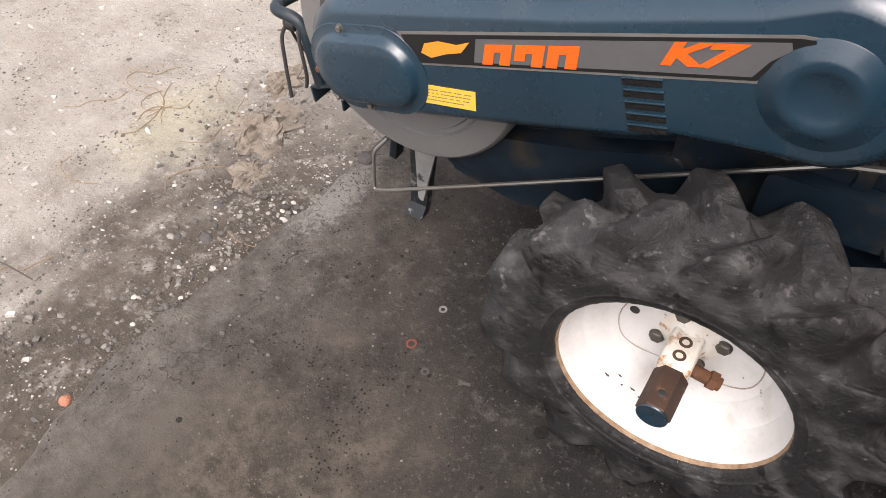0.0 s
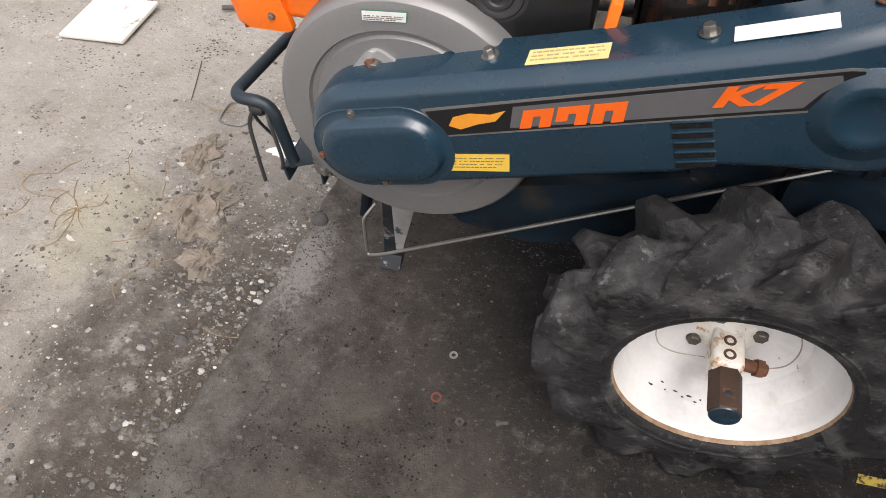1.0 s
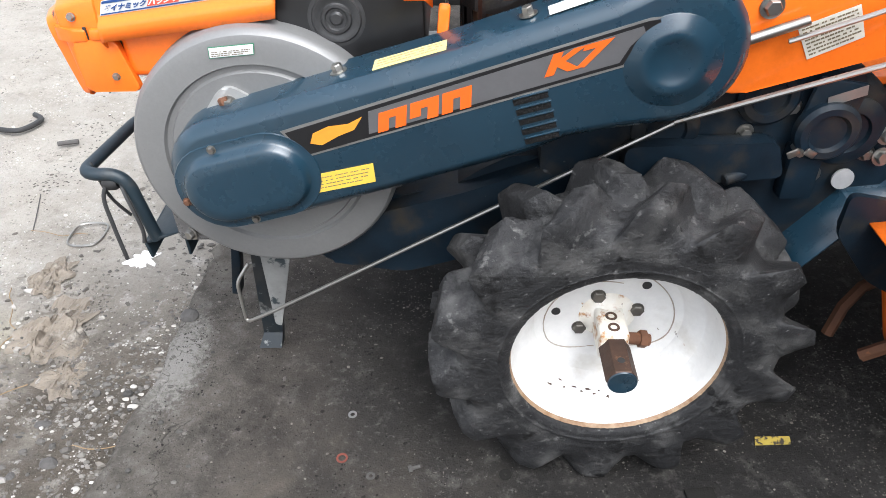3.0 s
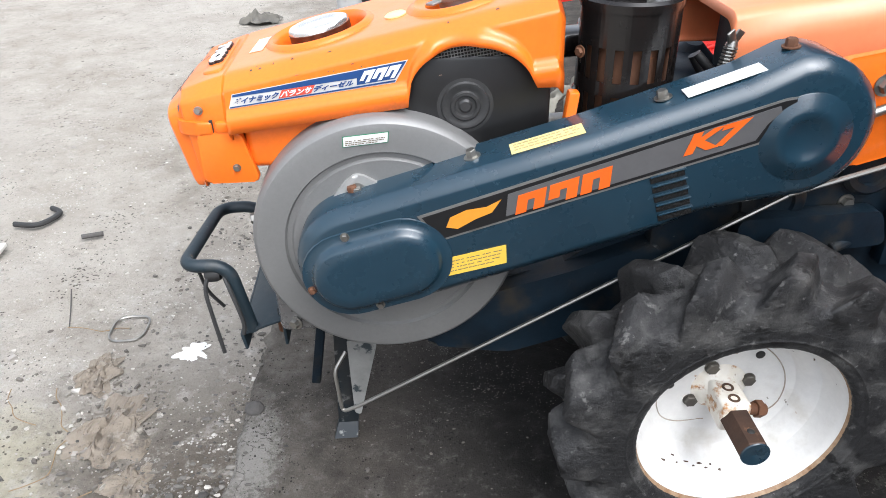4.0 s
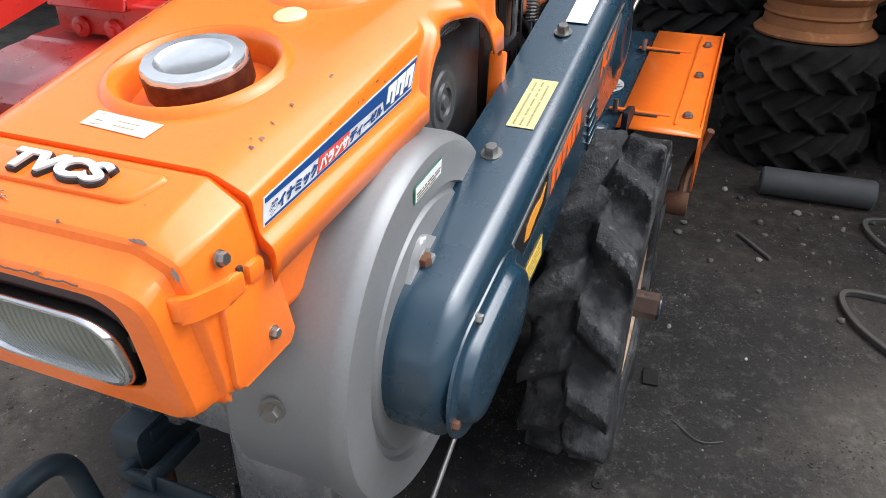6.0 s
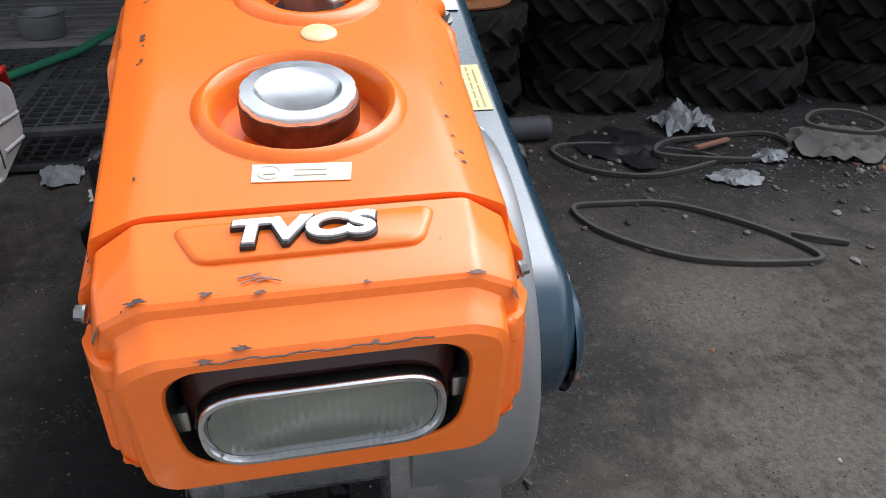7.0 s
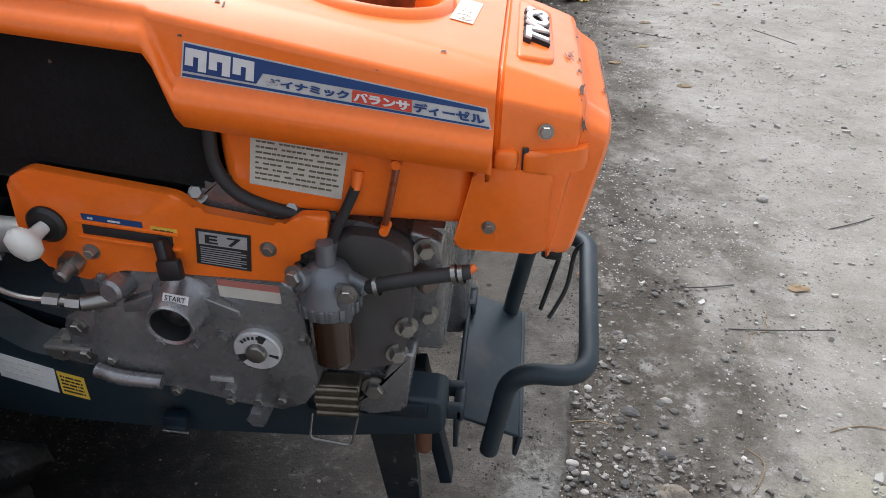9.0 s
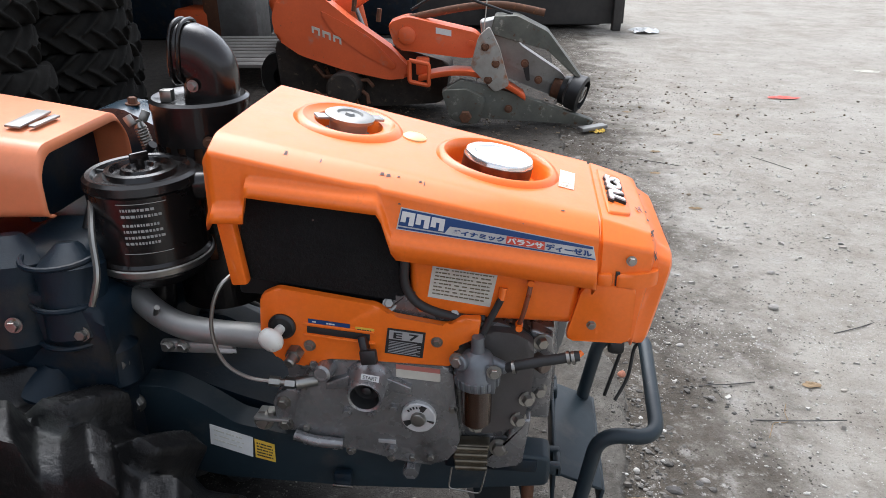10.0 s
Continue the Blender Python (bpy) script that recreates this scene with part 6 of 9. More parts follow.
def build_frame():
    out = round_poly([(-0.03, 0.519), (-0.126, 0.516), (-0.172, 0.492), (-0.218, 0.461), (-0.300, 0.447), (-0.512, 0.445), (-0.668, 0.440), (-0.668, 0.388), (-0.518, 0.370), (-0.377, 0.361), (-0.189, 0.361), (-0.03, 0.385)], 0.012, 3)
    rail = part("frame_rail", prism(out, 0.135, 0.176, 0.006), M_BLUE_MATT, tractor, "dark blue oily chassis rail")
    q = [Vector((x, 0.176, z)) for x, z in ((-0.174, 0.421), (-0.236, 0.402), (-0.240, 0.438), (-0.177, 0.457))]
    lab = part("rail_label", quad_plate(q, 0.001), M_WHITE, rail, "white printed label with grime")
    part("label_print", print_lines(q, 3, rng, 0.1, 0.8, 0.2, 0.9, 0.0016, 0.2), M_DIRTYWHITE, lab)
    q = [Vector((x, 0.176, z)) for x, z in ((-0.240, 0.402), (-0.270, 0.395), (-0.271, 0.428), (-0.242, 0.436))]
    lab = part("rail_sticker", quad_plate(q, 0.001), M_YELLOW, rail, "yellow caution sticker")
    part("label_print", print_lines(q, 5, rng, 0.1, 0.9, 0.1, 0.9, 0.0016, 0.4), M_INK, lab)
    for x, z in ((-0.075, 0.49), (-0.262, 0.475)):
        part("bolt", hex_bolt((x, 0.181, z), (0, 1, 0.2), 0.010, 0.008), M_STEEL, rail)
    part("rail_clip", box((-0.374, 0.189, 0.390), (0.026, 0.014, 0.020), 0.003), M_BLUE_DIRTY, rail)
    part("clip_edge", box((-0.374, 0.197, 0.3795), (0.030, 0.004, 0.005), 0.001), M_CHROME, rail)
    rail = part("frame_rail", prism([(x, z) for x, z in out], -0.076, -0.03, 0.006), M_BLUE_DIRTY, tractor)
    out = round_poly([(-0.46, 0.40), (-0.20, 0.47), (-0.06, 0.52), (-0.06, 0.38), (-0.30, 0.31), (-0.44, 0.335)], 0.02, 4)
    part("belly_plate", prism(out, -0.11, 0.12, 0.010, both=True), M_BLUE_DIRTY, tractor, "dark oily belly casting")
    part("front_slide", box((-0.585, 0.155, 0.425), (0.13, 0.05, 0.022), 0.004), M_BLUE_DIRTY, tractor)
    part("front_slide", box((-0.60, -0.05, 0.425), (0.13, 0.05, 0.022), 0.004), M_BLUE_DIRTY, tractor)
    # front carrier plate: a bent channel across both rails, with slotted bars to the frame
    rot = Euler((0, radians(-20), 0)).to_matrix()
    fp = part("front_plate", box((-0.712, 0.029, 0.372), (0.076, 0.226, 0.006), 0.0025, rot), M_BLUE_MATT, tractor, "dull dark blue bent front plate")
    part("plate_flange", box((-0.748, 0.029, 0.343), (0.006, 0.226, 0.034), 0.0025, Euler((0, radians(-8), 0)).to_matrix()), M_BLUE_MATT, fp)
    part("plate_flange", box((-0.677, 0.029, 0.368), (0.006, 0.228, 0.072), 0.0025), M_BLUE_MATT, fp)
    for y in (0.130, -0.055):
        for dy in (-0.017, 0.017):
            part("slotted_bar", box((-0.645, y + dy, 0.398), (0.080, 0.012, 0.018), 0.003), M_BLUE_MATT, fp)
        part("bar_end", box((-0.681, y, 0.396), (0.010, 0.046, 0.018), 0.003), M_BLUE_MATT, fp)
    path = bend_path([(-0.716, 0.152, 0.345), (-0.733, 0.157, 0.474), (-0.812, 0.160, 0.474), (-0.822, -0.076, 0.494), (-0.752, -0.073, 0.492), (-0.731, -0.075, 0.362)], 0.042, 7)
    bump = part("bumper_bar", tube(path, 0.0108, 16), M_BLUE_MATT, tractor, "dark blue bent tube bumper")
    for s in ([(-0.775, -0.070, 0.488), (-0.790, -0.088, 0.46), (-0.785, -0.10, 0.41), (-0.775, -0.112, 0.345)], [(-0.770, -0.060, 0.487), (-0.755, -0.085, 0.462), (-0.738, -0.10, 0.40), (-0.740, -0.104, 0.375)]):
        part("cable_tie", tube(smooth_path(s), 0.0035, 7), M_HOSE, bump, "loose black cord tied to the bar")
    part("cable_tie", tube(smooth_path([(-0.815, -0.050, 0.500), (-0.806, -0.058, 0.480), (-0.800, -0.050, 0.430), (-0.782, -0.040, 0.388)]), 0.003, 7), M_HOSE, bump, "loose black cord tied to the bar")
    part("tie_knot", lathe([(0.0120, -0.012), (0.0145, -0.006), (0.0145, 0.006), (0.0120, 0.012)], (-0.778, -0.0705, 0.4765), (1, 0, 0.05), 14), M_HOSE, bump)
    part("bolt", rod((-0.690, -0.03, 0.36), (-0.690, -0.03, 0.325), 0.010, 0.009, 12), M_RUST, tractor)
    part("bolt", rod((-0.640, 0.135, 0.37), (-0.640, 0.135, 0.318), 0.010, 0.009, 12), M_RUST, tractor)
    # front stand
    bm = loft([[(-0.575 + a, 0.045 + b, 0.36) for a, b in ((-0.035, -0.012), (0.035, -0.012), (0.035, 0.012), (-0.035, 0.012))], [(-0.606 + a, 0.040 + b, 0.03) for a, b in ((-0.020, -0.010), (0.020, -0.010), (0.020, 0.010), (-0.020, 0.010))],
               [(-0.612 + a, 0.030 + b, 0.004) for a, b in ((-0.024, -0.020), (0.024, -0.020), (0.024, 0.010), (-0.024, 0.010))]], caps=(True, True))
    part("front_stand", bm, surf("worn_blue_stand", (0.008, 0.016, 0.022), (0.006, 0.010, 0.013), 8, 0.5, spots=(((0.2, 0.2, 0.19), 26, 0.6, 0.66), ((0.03, 0.028, 0.025), 9, 0.5, 0.7))), tractor, "dark blue front stand with worn paint", 30)
    part("stand_tongue", prism(round_poly([(-0.588, 0.262), (-0.532, 0.250), (-0.576, 0.072), (-0.588, 0.078)], 0.006, 3), 0.006, 0.014, 0.002), surf("rubbed_pale_steel", (0.3, 0.3, 0.285), (0.16, 0.16, 0.155), 16, 0.5, bump=0.15, spots=(((0.03, 0.04, 0.045), 28, 0.56, 0.62),)), tractor, "rubbed pale stand tongue")
    part("stand_bar", box((-0.640, 0.035, 0.255), (0.018, 0.03, 0.22), 0.003, Euler((0, radians(10), 0)).to_matrix()), M_BLUE_DIRTY, tractor)
    path = bend_path([(-0.580, -0.085, 0.31), (-0.600, -0.105, 0.285), (-0.592, -0.125, 0.208), (-0.560, -0.132, 0.228), (0.10, -0.150, 0.610)], 0.012)
    part("stand_rod", tube(path, 0.0035, 8), M_STEEL, tractor, "thin steel stand pull rod")
    part("control_rod", tube([(0.10, -0.150, 0.612), (0.36, -0.190, 0.715), (0.9, -0.24, 0.95), (1.35, -0.26, 1.12)], 0.0042, 8), M_STEEL, tractor, "steel control rod to the handlebar")
    part("control_rod", tube([(0.22, -0.17, 0.735), (0.30, -0.175, 0.765), (0.9, -0.2, 1.0), (1.35, -0.22, 1.15)], 0.0036, 8), M_STEEL, tractor)


build_frame()


def build_muffler():
    c = Vector((-0.131, -0.042, 0))
    r = 0.070
    muf = part("muffler", lathe([(0, 0.56), (r - 0.012, 0.56), (r - 0.010, 0.862), (0, 0.862)], c, (0, 0, 1), 40), M_RUST, tractor, "black slotted exhaust heat guard")
    # guard with rows of upright slots
    bm = bmesh.new()
    n, rows = 72, [0.56, 0.588, 0.626, 0.646, 0.690, 0.710, 0.755, 0.775, 0.822, 0.876]
    grid = [[bm.verts.new((c.x + r * math.cos(2 * math.pi * k / n), c.y + r * math.sin(2 * math.pi * k / n), z)) for k in range(n)] for z in rows]
    for i, (a, b) in enumerate(zip(grid, grid[1:])):
        for k in range(n):
            if i in (3, 5, 7) and k % 4 < 2:
                continue
            bm.faces.new((a[k], a[(k + 1) % n], b[(k + 1) % n], b[k]))
    g = part("heat_guard", bm, M_GLOSSBLACK, muf, smooth=0)
    g.modifiers.new("thick", "SOLIDIFY").thickness = 0.002
    part("guard_lid", lathe([(r + 0.002, 0.870), (r + 0.002, 0.881), (r - 0.003, 0.885), (r - 0.008, 0.882), (0.040, 0.880), (0, 0.880)], c, (0, 0, 1), 48), M_GLOSSBLACK, muf)
    part("bolt", hex_bolt((-0.208, -0.080, 0.816), (-1, -0.7, 0), 0.006, 0.005), M_RUST, muf)
    part("bolt", hex_bolt((-0.175, 0.018, 0.80), (-0.5, 1, 0), 0.006, 0.005), M_RUST, muf)
    # hooded elbow: a pressed shell that turns the outlet rearwards, with a rolled double lip
    spine = smooth_path([(-0.150, 0, 0.872), (-0.153, 0, 0.905), (-0.150, 0, 0.927), (-0.134, 0, 0.943), (-0.110, 0, 0.947)], 5)
    secs, n = [], len(spine)
    for k, p in enumerate(spine):
        d = (spine[min(k + 1, n - 1)] - spine[max(k - 1, 0)]).normalized()
        up = d.cross(Vector((0, 1, 0)))
        f = k / (n - 1)
        w, h = 0.030 + 0.005 * f, 0.038 + 0.005 * f
        secs.append([Vector((p.x, c.y, p.z)) + Vector((0, 1, 0)) * w * math.copysign(abs(math.cos(t)) ** 0.75, math.cos(t)) + up * h * math.copysign(abs(math.sin(t)) ** 0.75, math.sin(t)) for t in [2 * math.pi * j / 32 for j in range(32)]])
    part("exhaust_elbow", loft(secs, caps=(True, False)), M_GLOSSBLACK, muf, "gloss black exhaust elbow", 50)
    mouth = Vector((spine[-1].x, c.y, spine[-1].z))
    for x, grow in ((-0.002, 1.05), (-0.014, 1.04)):
        lip = [mouth + (v - mouth) * grow + Vector((x, 0, 0)) for v in secs[-1]]
        part("outlet_lip", tube(lip, 0.003, 8, closed=True), M_GLOSSBLACK, muf)
    part("outlet_mouth", loft([[v + Vector((-0.004, 0, 0)) for v in secs[-1]], [mouth + (v - mouth) * 0.3 + Vector((-0.02, 0, 0)) for v in secs[-1]]], caps=(False, True)), M_INK, muf)
    part("clamp", box((-0.098, -0.010, 0.890), (0.018, 0.014, 0.018), 0.002), M_STEEL, muf)
    part("bolt", hex_bolt((-0.140, -0.0065, 0.905), (0, 1, 0), 0.006, 0.005), M_STEEL, muf)
    part("bolt", hex_bolt((-0.166, 0.0235, 0.832), (-0.4, 1, 0), 0.006, 0.005), M_RUST, muf)
    # air cleaner
    c = Vector((-0.096, 0.092, 0.014))
    r = 0.0745
    ac = part("air_cleaner", lathe([(0, 0.645), (0.060, 0.648), (r, 0.665), (r, 0.672), (r + 0.004, 0.676), (r + 0.004, 0.684), (r, 0.688), (r, 0.782), (r + 0.003, 0.786), (r + 0.001, 0.796), (r - 0.004, 0.800), (r - 0.010, 0.799), (r - 0.014, 0.794), (0.050, 0.795), (0.047, 0.802), (0.040, 0.803), (0.037, 0.796), (0.028, 0.796), (0.025, 0.803), (0.018, 0.804), (0.015, 0.799), (0, 0.799)], c, (0, 0, 1), 56), M_GLOSSBLACK, tractor, "gloss black canister air cleaner", 25)
    bm = rod(c + Vector((0, 0, 0.80)), c + Vector((0, 0, 0.815)), 0.006, None, 10)
    box(c + Vector((0, 0, 0.816)), (0.026, 0.005, 0.014), 0.002, Euler((0, 0, 0.9)).to_matrix(), bm)
    part("wing_nut", bm, M_GLOSSBLACK, ac)
    bm = bmesh.new()
    def wrap(a, z):
        return c + Vector((math.cos(a) * (r + 0.0008), math.sin(a) * (r + 0.0008), z))
    for i in range(6):
        z, a = 0.766 - 0.0085 * i - (0.004 if i > 1 else 0), 1.62
        end = 2.32 - rng.random() * 0.15
        while a < end:
            w = 0.02 + rng.random() * 0.05
            bm.faces.new([bm.verts.new(wrap(t, y)) for t, y in ((a, z), (a + w, z), (a + w, z + 0.0038), (a, z + 0.0038))])
            a += w + 0.018
    for z0 in (0.7755, 0.706):
        for k in range(12):
            a0, a1 = 1.56 + 0.07 * k, 1.56 + 0.07 * (k + 1)
            bm.faces.new([bm.verts.new(wrap(t, y)) for t, y in ((a0, z0), (a1, z0), (a1, z0 + 0.001), (a0, z0 + 0.001))])
    part("caution_print", bm, surf("silver_ink", (0.4, 0.4, 0.38), None, 40, 0.5), ac, "silver caution print", 0)
    q = [wrap(a, z) for a, z in ((1.80, 0.7515), (2.06, 0.7515), (2.06, 0.7565), (1.80, 0.7565))]
    part("lower_ring", lathe([(r + 0.001, 0.668), (r + 0.006, 0.672), (r + 0.006, 0.680), (r + 0.001, 0.684)], c, (0, 0, 1), 48), M_STEEL, ac)
    part("caution_lettering", lettering("CAUTION", [q[1], q[0], q[3], q[2]], 0.0003, 0.0022), bpy.data.materials["silver_ink"], ac)
    part("inlet_duct", box((-0.182, 0.066, 0.790), (0.085, 0.060, 0.040), 0.014, Euler((0, 0, 0.3)).to_matrix(), seg=3), M_GLOSSBLACK, ac)
    part("outlet_pipe", tube(smooth_path([(-0.09, 0.09, 0.66), (-0.088, 0.09, 0.62), (-0.075, 0.08, 0.58)]), 0.024, 16), M_GLOSSBLACK, ac)


build_muffler()


def build_rear():
    # gear case
    case = part("gear_case", prism(round_poly([(-0.06, 0.40), (-0.06, 0.66), (0.18, 0.69), (0.42, 0.64), (0.50, 0.50), (0.42, 0.40), (0.20, 0.24), (-0.02, 0.22)], 0.03, 4), -0.13, 0.20, 0.014, both=True), M_BLUE_DIRTY, tractor, "dark blue oily gear case")
    part("axle_housing", rod((0.0525, -0.225, 0.2805), (0.0525, 0.30, 0.2805), 0.048, None, 24, bevel=0.004), M_BLUE_DIRTY, case)
    for x, z, r in ((0.385, 0.562, 0.055), (0.26, 0.62, 0.045), (0.12, 0.57, 0.05)):
        part("bearing_cap", lathe([(r, 0), (r, 0.012), (r * 0.85, 0.018), (r * 0.6, 0.018), (r * 0.55, 0.012), (0, 0.012)], (x, -0.128, z), (0, -1, 0), 30), M_BLUE_DIRTY, case)
    for x, z in ((0.119, 0.518), (0.326, 0.464), (0.269, 0.534), (0.30, 0.60), (0.36, 0.485), (0.20, 0.48), (0.24, 0.56), (0.43, 0.52)):
        part("bolt", hex_bolt((x, -0.130, z), (0, -1, 0), 0.009, 0.009), M_STEEL, case)
    part("round_tag", lathe([(0.017, 0), (0.017, 0.003), (0, 0.003)], (0.403, -0.140, 0.481), (0, -1, 0.1), 24), M_DIAL, case, "round silver tag")
    part("lever_bracket", box((0.33, -0.145, 0.50), (0.05, 0.03, 0.09), 0.006), M_BLUE_DIRTY, case)
    part("side_arm", prism(round_poly([(0.06, 0.555), (0.28, 0.56), (0.30, 0.50), (0.06, 0.48)], 0.015, 4), -0.165, -0.135, 0.005), M_BLUE_DIRTY, case)
    part("shift_shaft", rod((0.21, -0.17, 0.50), (0.26, -0.15, 0.505), 0.009, None, 14, bevel=0.002), M_BLUE_DIRTY, case)
    part("spring_rod", rod((0.432, -0.16, 0.70), (0.464, -0.16, 0.60), 0.004), M_STEEL, case)
    a, b = Vector((0.438, -0.16, 0.682)), Vector((0.462, -0.16, 0.618))
    part("spring", tube([a.lerp(b, k / 80) + Vector((math.cos(k * 0.785) * 0.010, math.sin(k * 0.785) * 0.010, math.cos(k * 0.785) * 0.004)) for k in range(81)], 0.0018, 6), M_BLACK, case)
    part("lever_arm", box((0.483, -0.155, 0.652), (0.016, 0.006, 0.105), 0.002, Euler((0, radians(-19), 0)).to_matrix()), M_RUST, case)
    part("lever_arm", box((0.345, -0.150, 0.60), (0.075, 0.01, 0.10), 0.006, Euler((0, radians(10), 0)).to_matrix()), M_BLUE_DIRTY, case)
    part("round_cover", lathe([(0.046, 0), (0.046, 0.014), (0.040, 0.020), (0.030, 0.020), (0.026, 0.014), (0, 0.014)], (0.345, -0.150, 0.574), (0, -1, 0), 32), M_BLUE_DIRTY, case)
    part("label_strip", quad_plate([(0.335, -0.158, 0.612), (0.385, -0.158, 0.630), (0.382, -0.158, 0.645), (0.332, -0.158, 0.627)], 0.001), M_ALU, case)
    for x, z in ((0.444, 0.556), (0.557, 0.539), (0.448, 0.52), (0.102, 0.521)):
        part("bolt", hex_bolt((x, -0.142, z), (0, -1, 0.2), 0.010, 0.009), M_STEEL, case)
    bm = rod((0.31, -0.175, 0.546), (0.31, -0.150, 0.546), 0.006, None, 8)
    for s in (-1, 1):
        box((0.31 + 0.012 * s, -0.177, 0.548), (0.018, 0.004, 0.012), 0.002, Euler((0, 0.5 * s, 0)).to_matrix(), bm)
    part("wing_nut", bm, M_STEEL, case)
    part("shift_lever", tube(smooth_path([(0.50, -0.15, 0.60), (0.53, -0.16, 0.66), (0.60, -0.18, 0.70)]), 0.007, 8), M_BLACK, case)
    # fuel-side lumps beside the air cleaner
    for p0, p1, r in (((0.000, 0.150, 0.725), (-0.012, 0.185, 0.575), 0.044), ((0.075, 0.155, 0.735), (0.070, 0.190, 0.560), 0.050), ((-0.035, 0.160, 0.600), (-0.045, 0.170, 0.500), 0.036), ((0.030, 0.190, 0.560), (0.060, 0.200, 0.460), 0.048)):
        part("cast_lobe", rod(p0, p1, r, r * 0.92, 24, bevel=r * 0.7), M_BLUE_DIRTY, case)
    part("shift_cover", box((0.03, 0.10, 0.66), (0.14, 0.15, 0.12), 0.03, seg=3), M_BLUE_DIRTY, case)
    for z in (0.715, 0.655, 0.60):
        part("cast_rib", tube([Vector((0.0 + 0.047 * math.cos(t), 0.168 + 0.047 * math.sin(t), z)) for t in [k * 0.3 for k in range(11)]], 0.004, 8), M_BLUE_DIRTY, case)
    for x, y, z in ((-0.030, 0.205, 0.62), (0.045, 0.225, 0.64), (0.115, 0.215, 0.60), (-0.010, 0.225, 0.50), (-0.060, 0.180, 0.56)):
        part("bolt", hex_bolt((x, y, z), (-0.2, 1, 0.1), 0.0075, 0.007), M_STEEL, case)
    part("shift_rod", tube(smooth_path([(-0.020, 0.10, 0.79), (-0.045, 0.16, 0.745), (-0.060, 0.19, 0.70), (-0.050, 0.20, 0.66)]), 0.0045, 8), M_STEEL, case)
    # bleached cover over the gear shift, and the orange side panel
    secs = []
    for x, z1, dz in ((0.006, 0.842, 0.085), (0.013, 0.854, 0.095), (0.10, 0.866, 0.11), (0.45, 0.908, 0.13), (0.80, 0.95, 0.14)):
        w = 0.112 + 0.05 * (x + 0.05)
        secs.append([(x, 0.022 + u.x, u.y) for u in round_poly([(-w, z1 - dz), (-w * 0.98, z1 - 0.03), (-w * 0.80, z1), (w * 0.80, z1), (w * 0.98, z1 - 0.03), (w, z1 - dz)], 0.016, 4)])
    top = part("shift_hood", loft(secs, closed=False), M_SALMON, tractor, "sun-bleached orange hood over the gear shift")
    s = top.modifiers.new("thick", "SOLIDIFY")
    s.thickness, s.offset = 0.003, -1
    part("hood_bracket", box((0.07, 0.02, 0.775), (0.02, 0.17, 0.09), 0.006), M_BLUE_DIRTY, tractor)
    bm = bmesh.new()
    q = [Vector((x, y, 0.876 + 0.12 * (x - 0.10) + 0.003)) for x, y in ((0.03, 0.07), (0.03, 0.0), (0.06, 0.0), (0.06, 0.07))]
    box((0.075, 0.035, 0.8675), (0.022, 0.085, 0.004), 0.0015, Euler((0, radians(-7), 0.1)).to_matrix(), bm)
    box((0.052, 0.035, 0.8645), (0.010, 0.060, 0.004), 0.0015, Euler((0, radians(-7), 0.0)).to_matrix(), bm)
    part("badge", bm, M_ALU, top, "dull metal badge")
    for a, b in (((-0.035, -0.06, 0.80), (0.06, -0.09, 0.70)), ((-0.03, -0.035, 0.79), (0.05, -0.05, 0.66)), ((-0.035, 0.09, 0.81), (0.02, 0.14, 0.62))):
        part("shift_rod", rod(a, b, 0.007), M_BLACK, tractor)
    out = round_poly([(0.135, 0.66), (0.20, 0.63), (0.55, 0.73), (0.80, 0.80), (0.80, 0.90), (0.55, 0.855), (0.15, 0.790)], 0.02, 4)
    panel = part("side_panel", prism(out, -0.150, -0.162, 0.004), M_ORANGE, tractor, "orange side panel with a printed label")
    q = [Vector((x, -0.163, z)) for x, z in ((0.288, 0.683), (0.354, 0.713), (0.336, 0.756), (0.264, 0.727))]
    lab = part("panel_label", quad_plate(q, 0.001), M_DIRTYWHITE, panel, "white printed instruction label")
    part("label_print", print_lines(q, 8, rng, 0.05, 0.95, 0.06, 0.94, 0.0016, 0.4), M_BROWNINK, lab)
    part("bolt", hex_bolt((0.225, -0.163, 0.755), (0, -1, 0), 0.011, 0.009), M_STEEL, panel)
    part("cable_end", rod((0.20, -0.175, 0.716), (0.27, -0.178, 0.742), 0.007, None, 10), M_STEEL, panel)
    for s in (-1, 1):
        part("handlebar", tube(smooth_path([(0.45, CY + s * 0.12, 0.70), (0.8, CY + s * 0.2, 0.86), (1.3, CY + s * 0.33, 1.0), (1.6, CY + s * 0.36, 1.03)]), 0.014, 12), M_BLUE, tractor)
    # rotary cover
    def cover_z(x):
        return 0.465 + 0.10 * (x - 0.40) if x > 0.40 else 0.465 - 1.3 * (0.40 - x)
    xs = [0.315, 0.34, 0.37, 0.40, 0.43, 0.50, 0.60, 0.75, 0.90, 1.02, 1.04, 1.045]
    zs = [cover_z(x) for x in xs[:-2]] + [0.50, 0.30]
    bm = loft([[(x, y, z) for y in (-0.245, -0.1, 0.05, 0.165)] for x, z in zip(xs, zs)], closed=False)
    rot = part("rotary_cover", bm, M_BLUE, tractor, "dark blue rotary tiller cover with orange wings")
    rot.modifiers.new("thick", "SOLIDIFY").thickness = 0.004
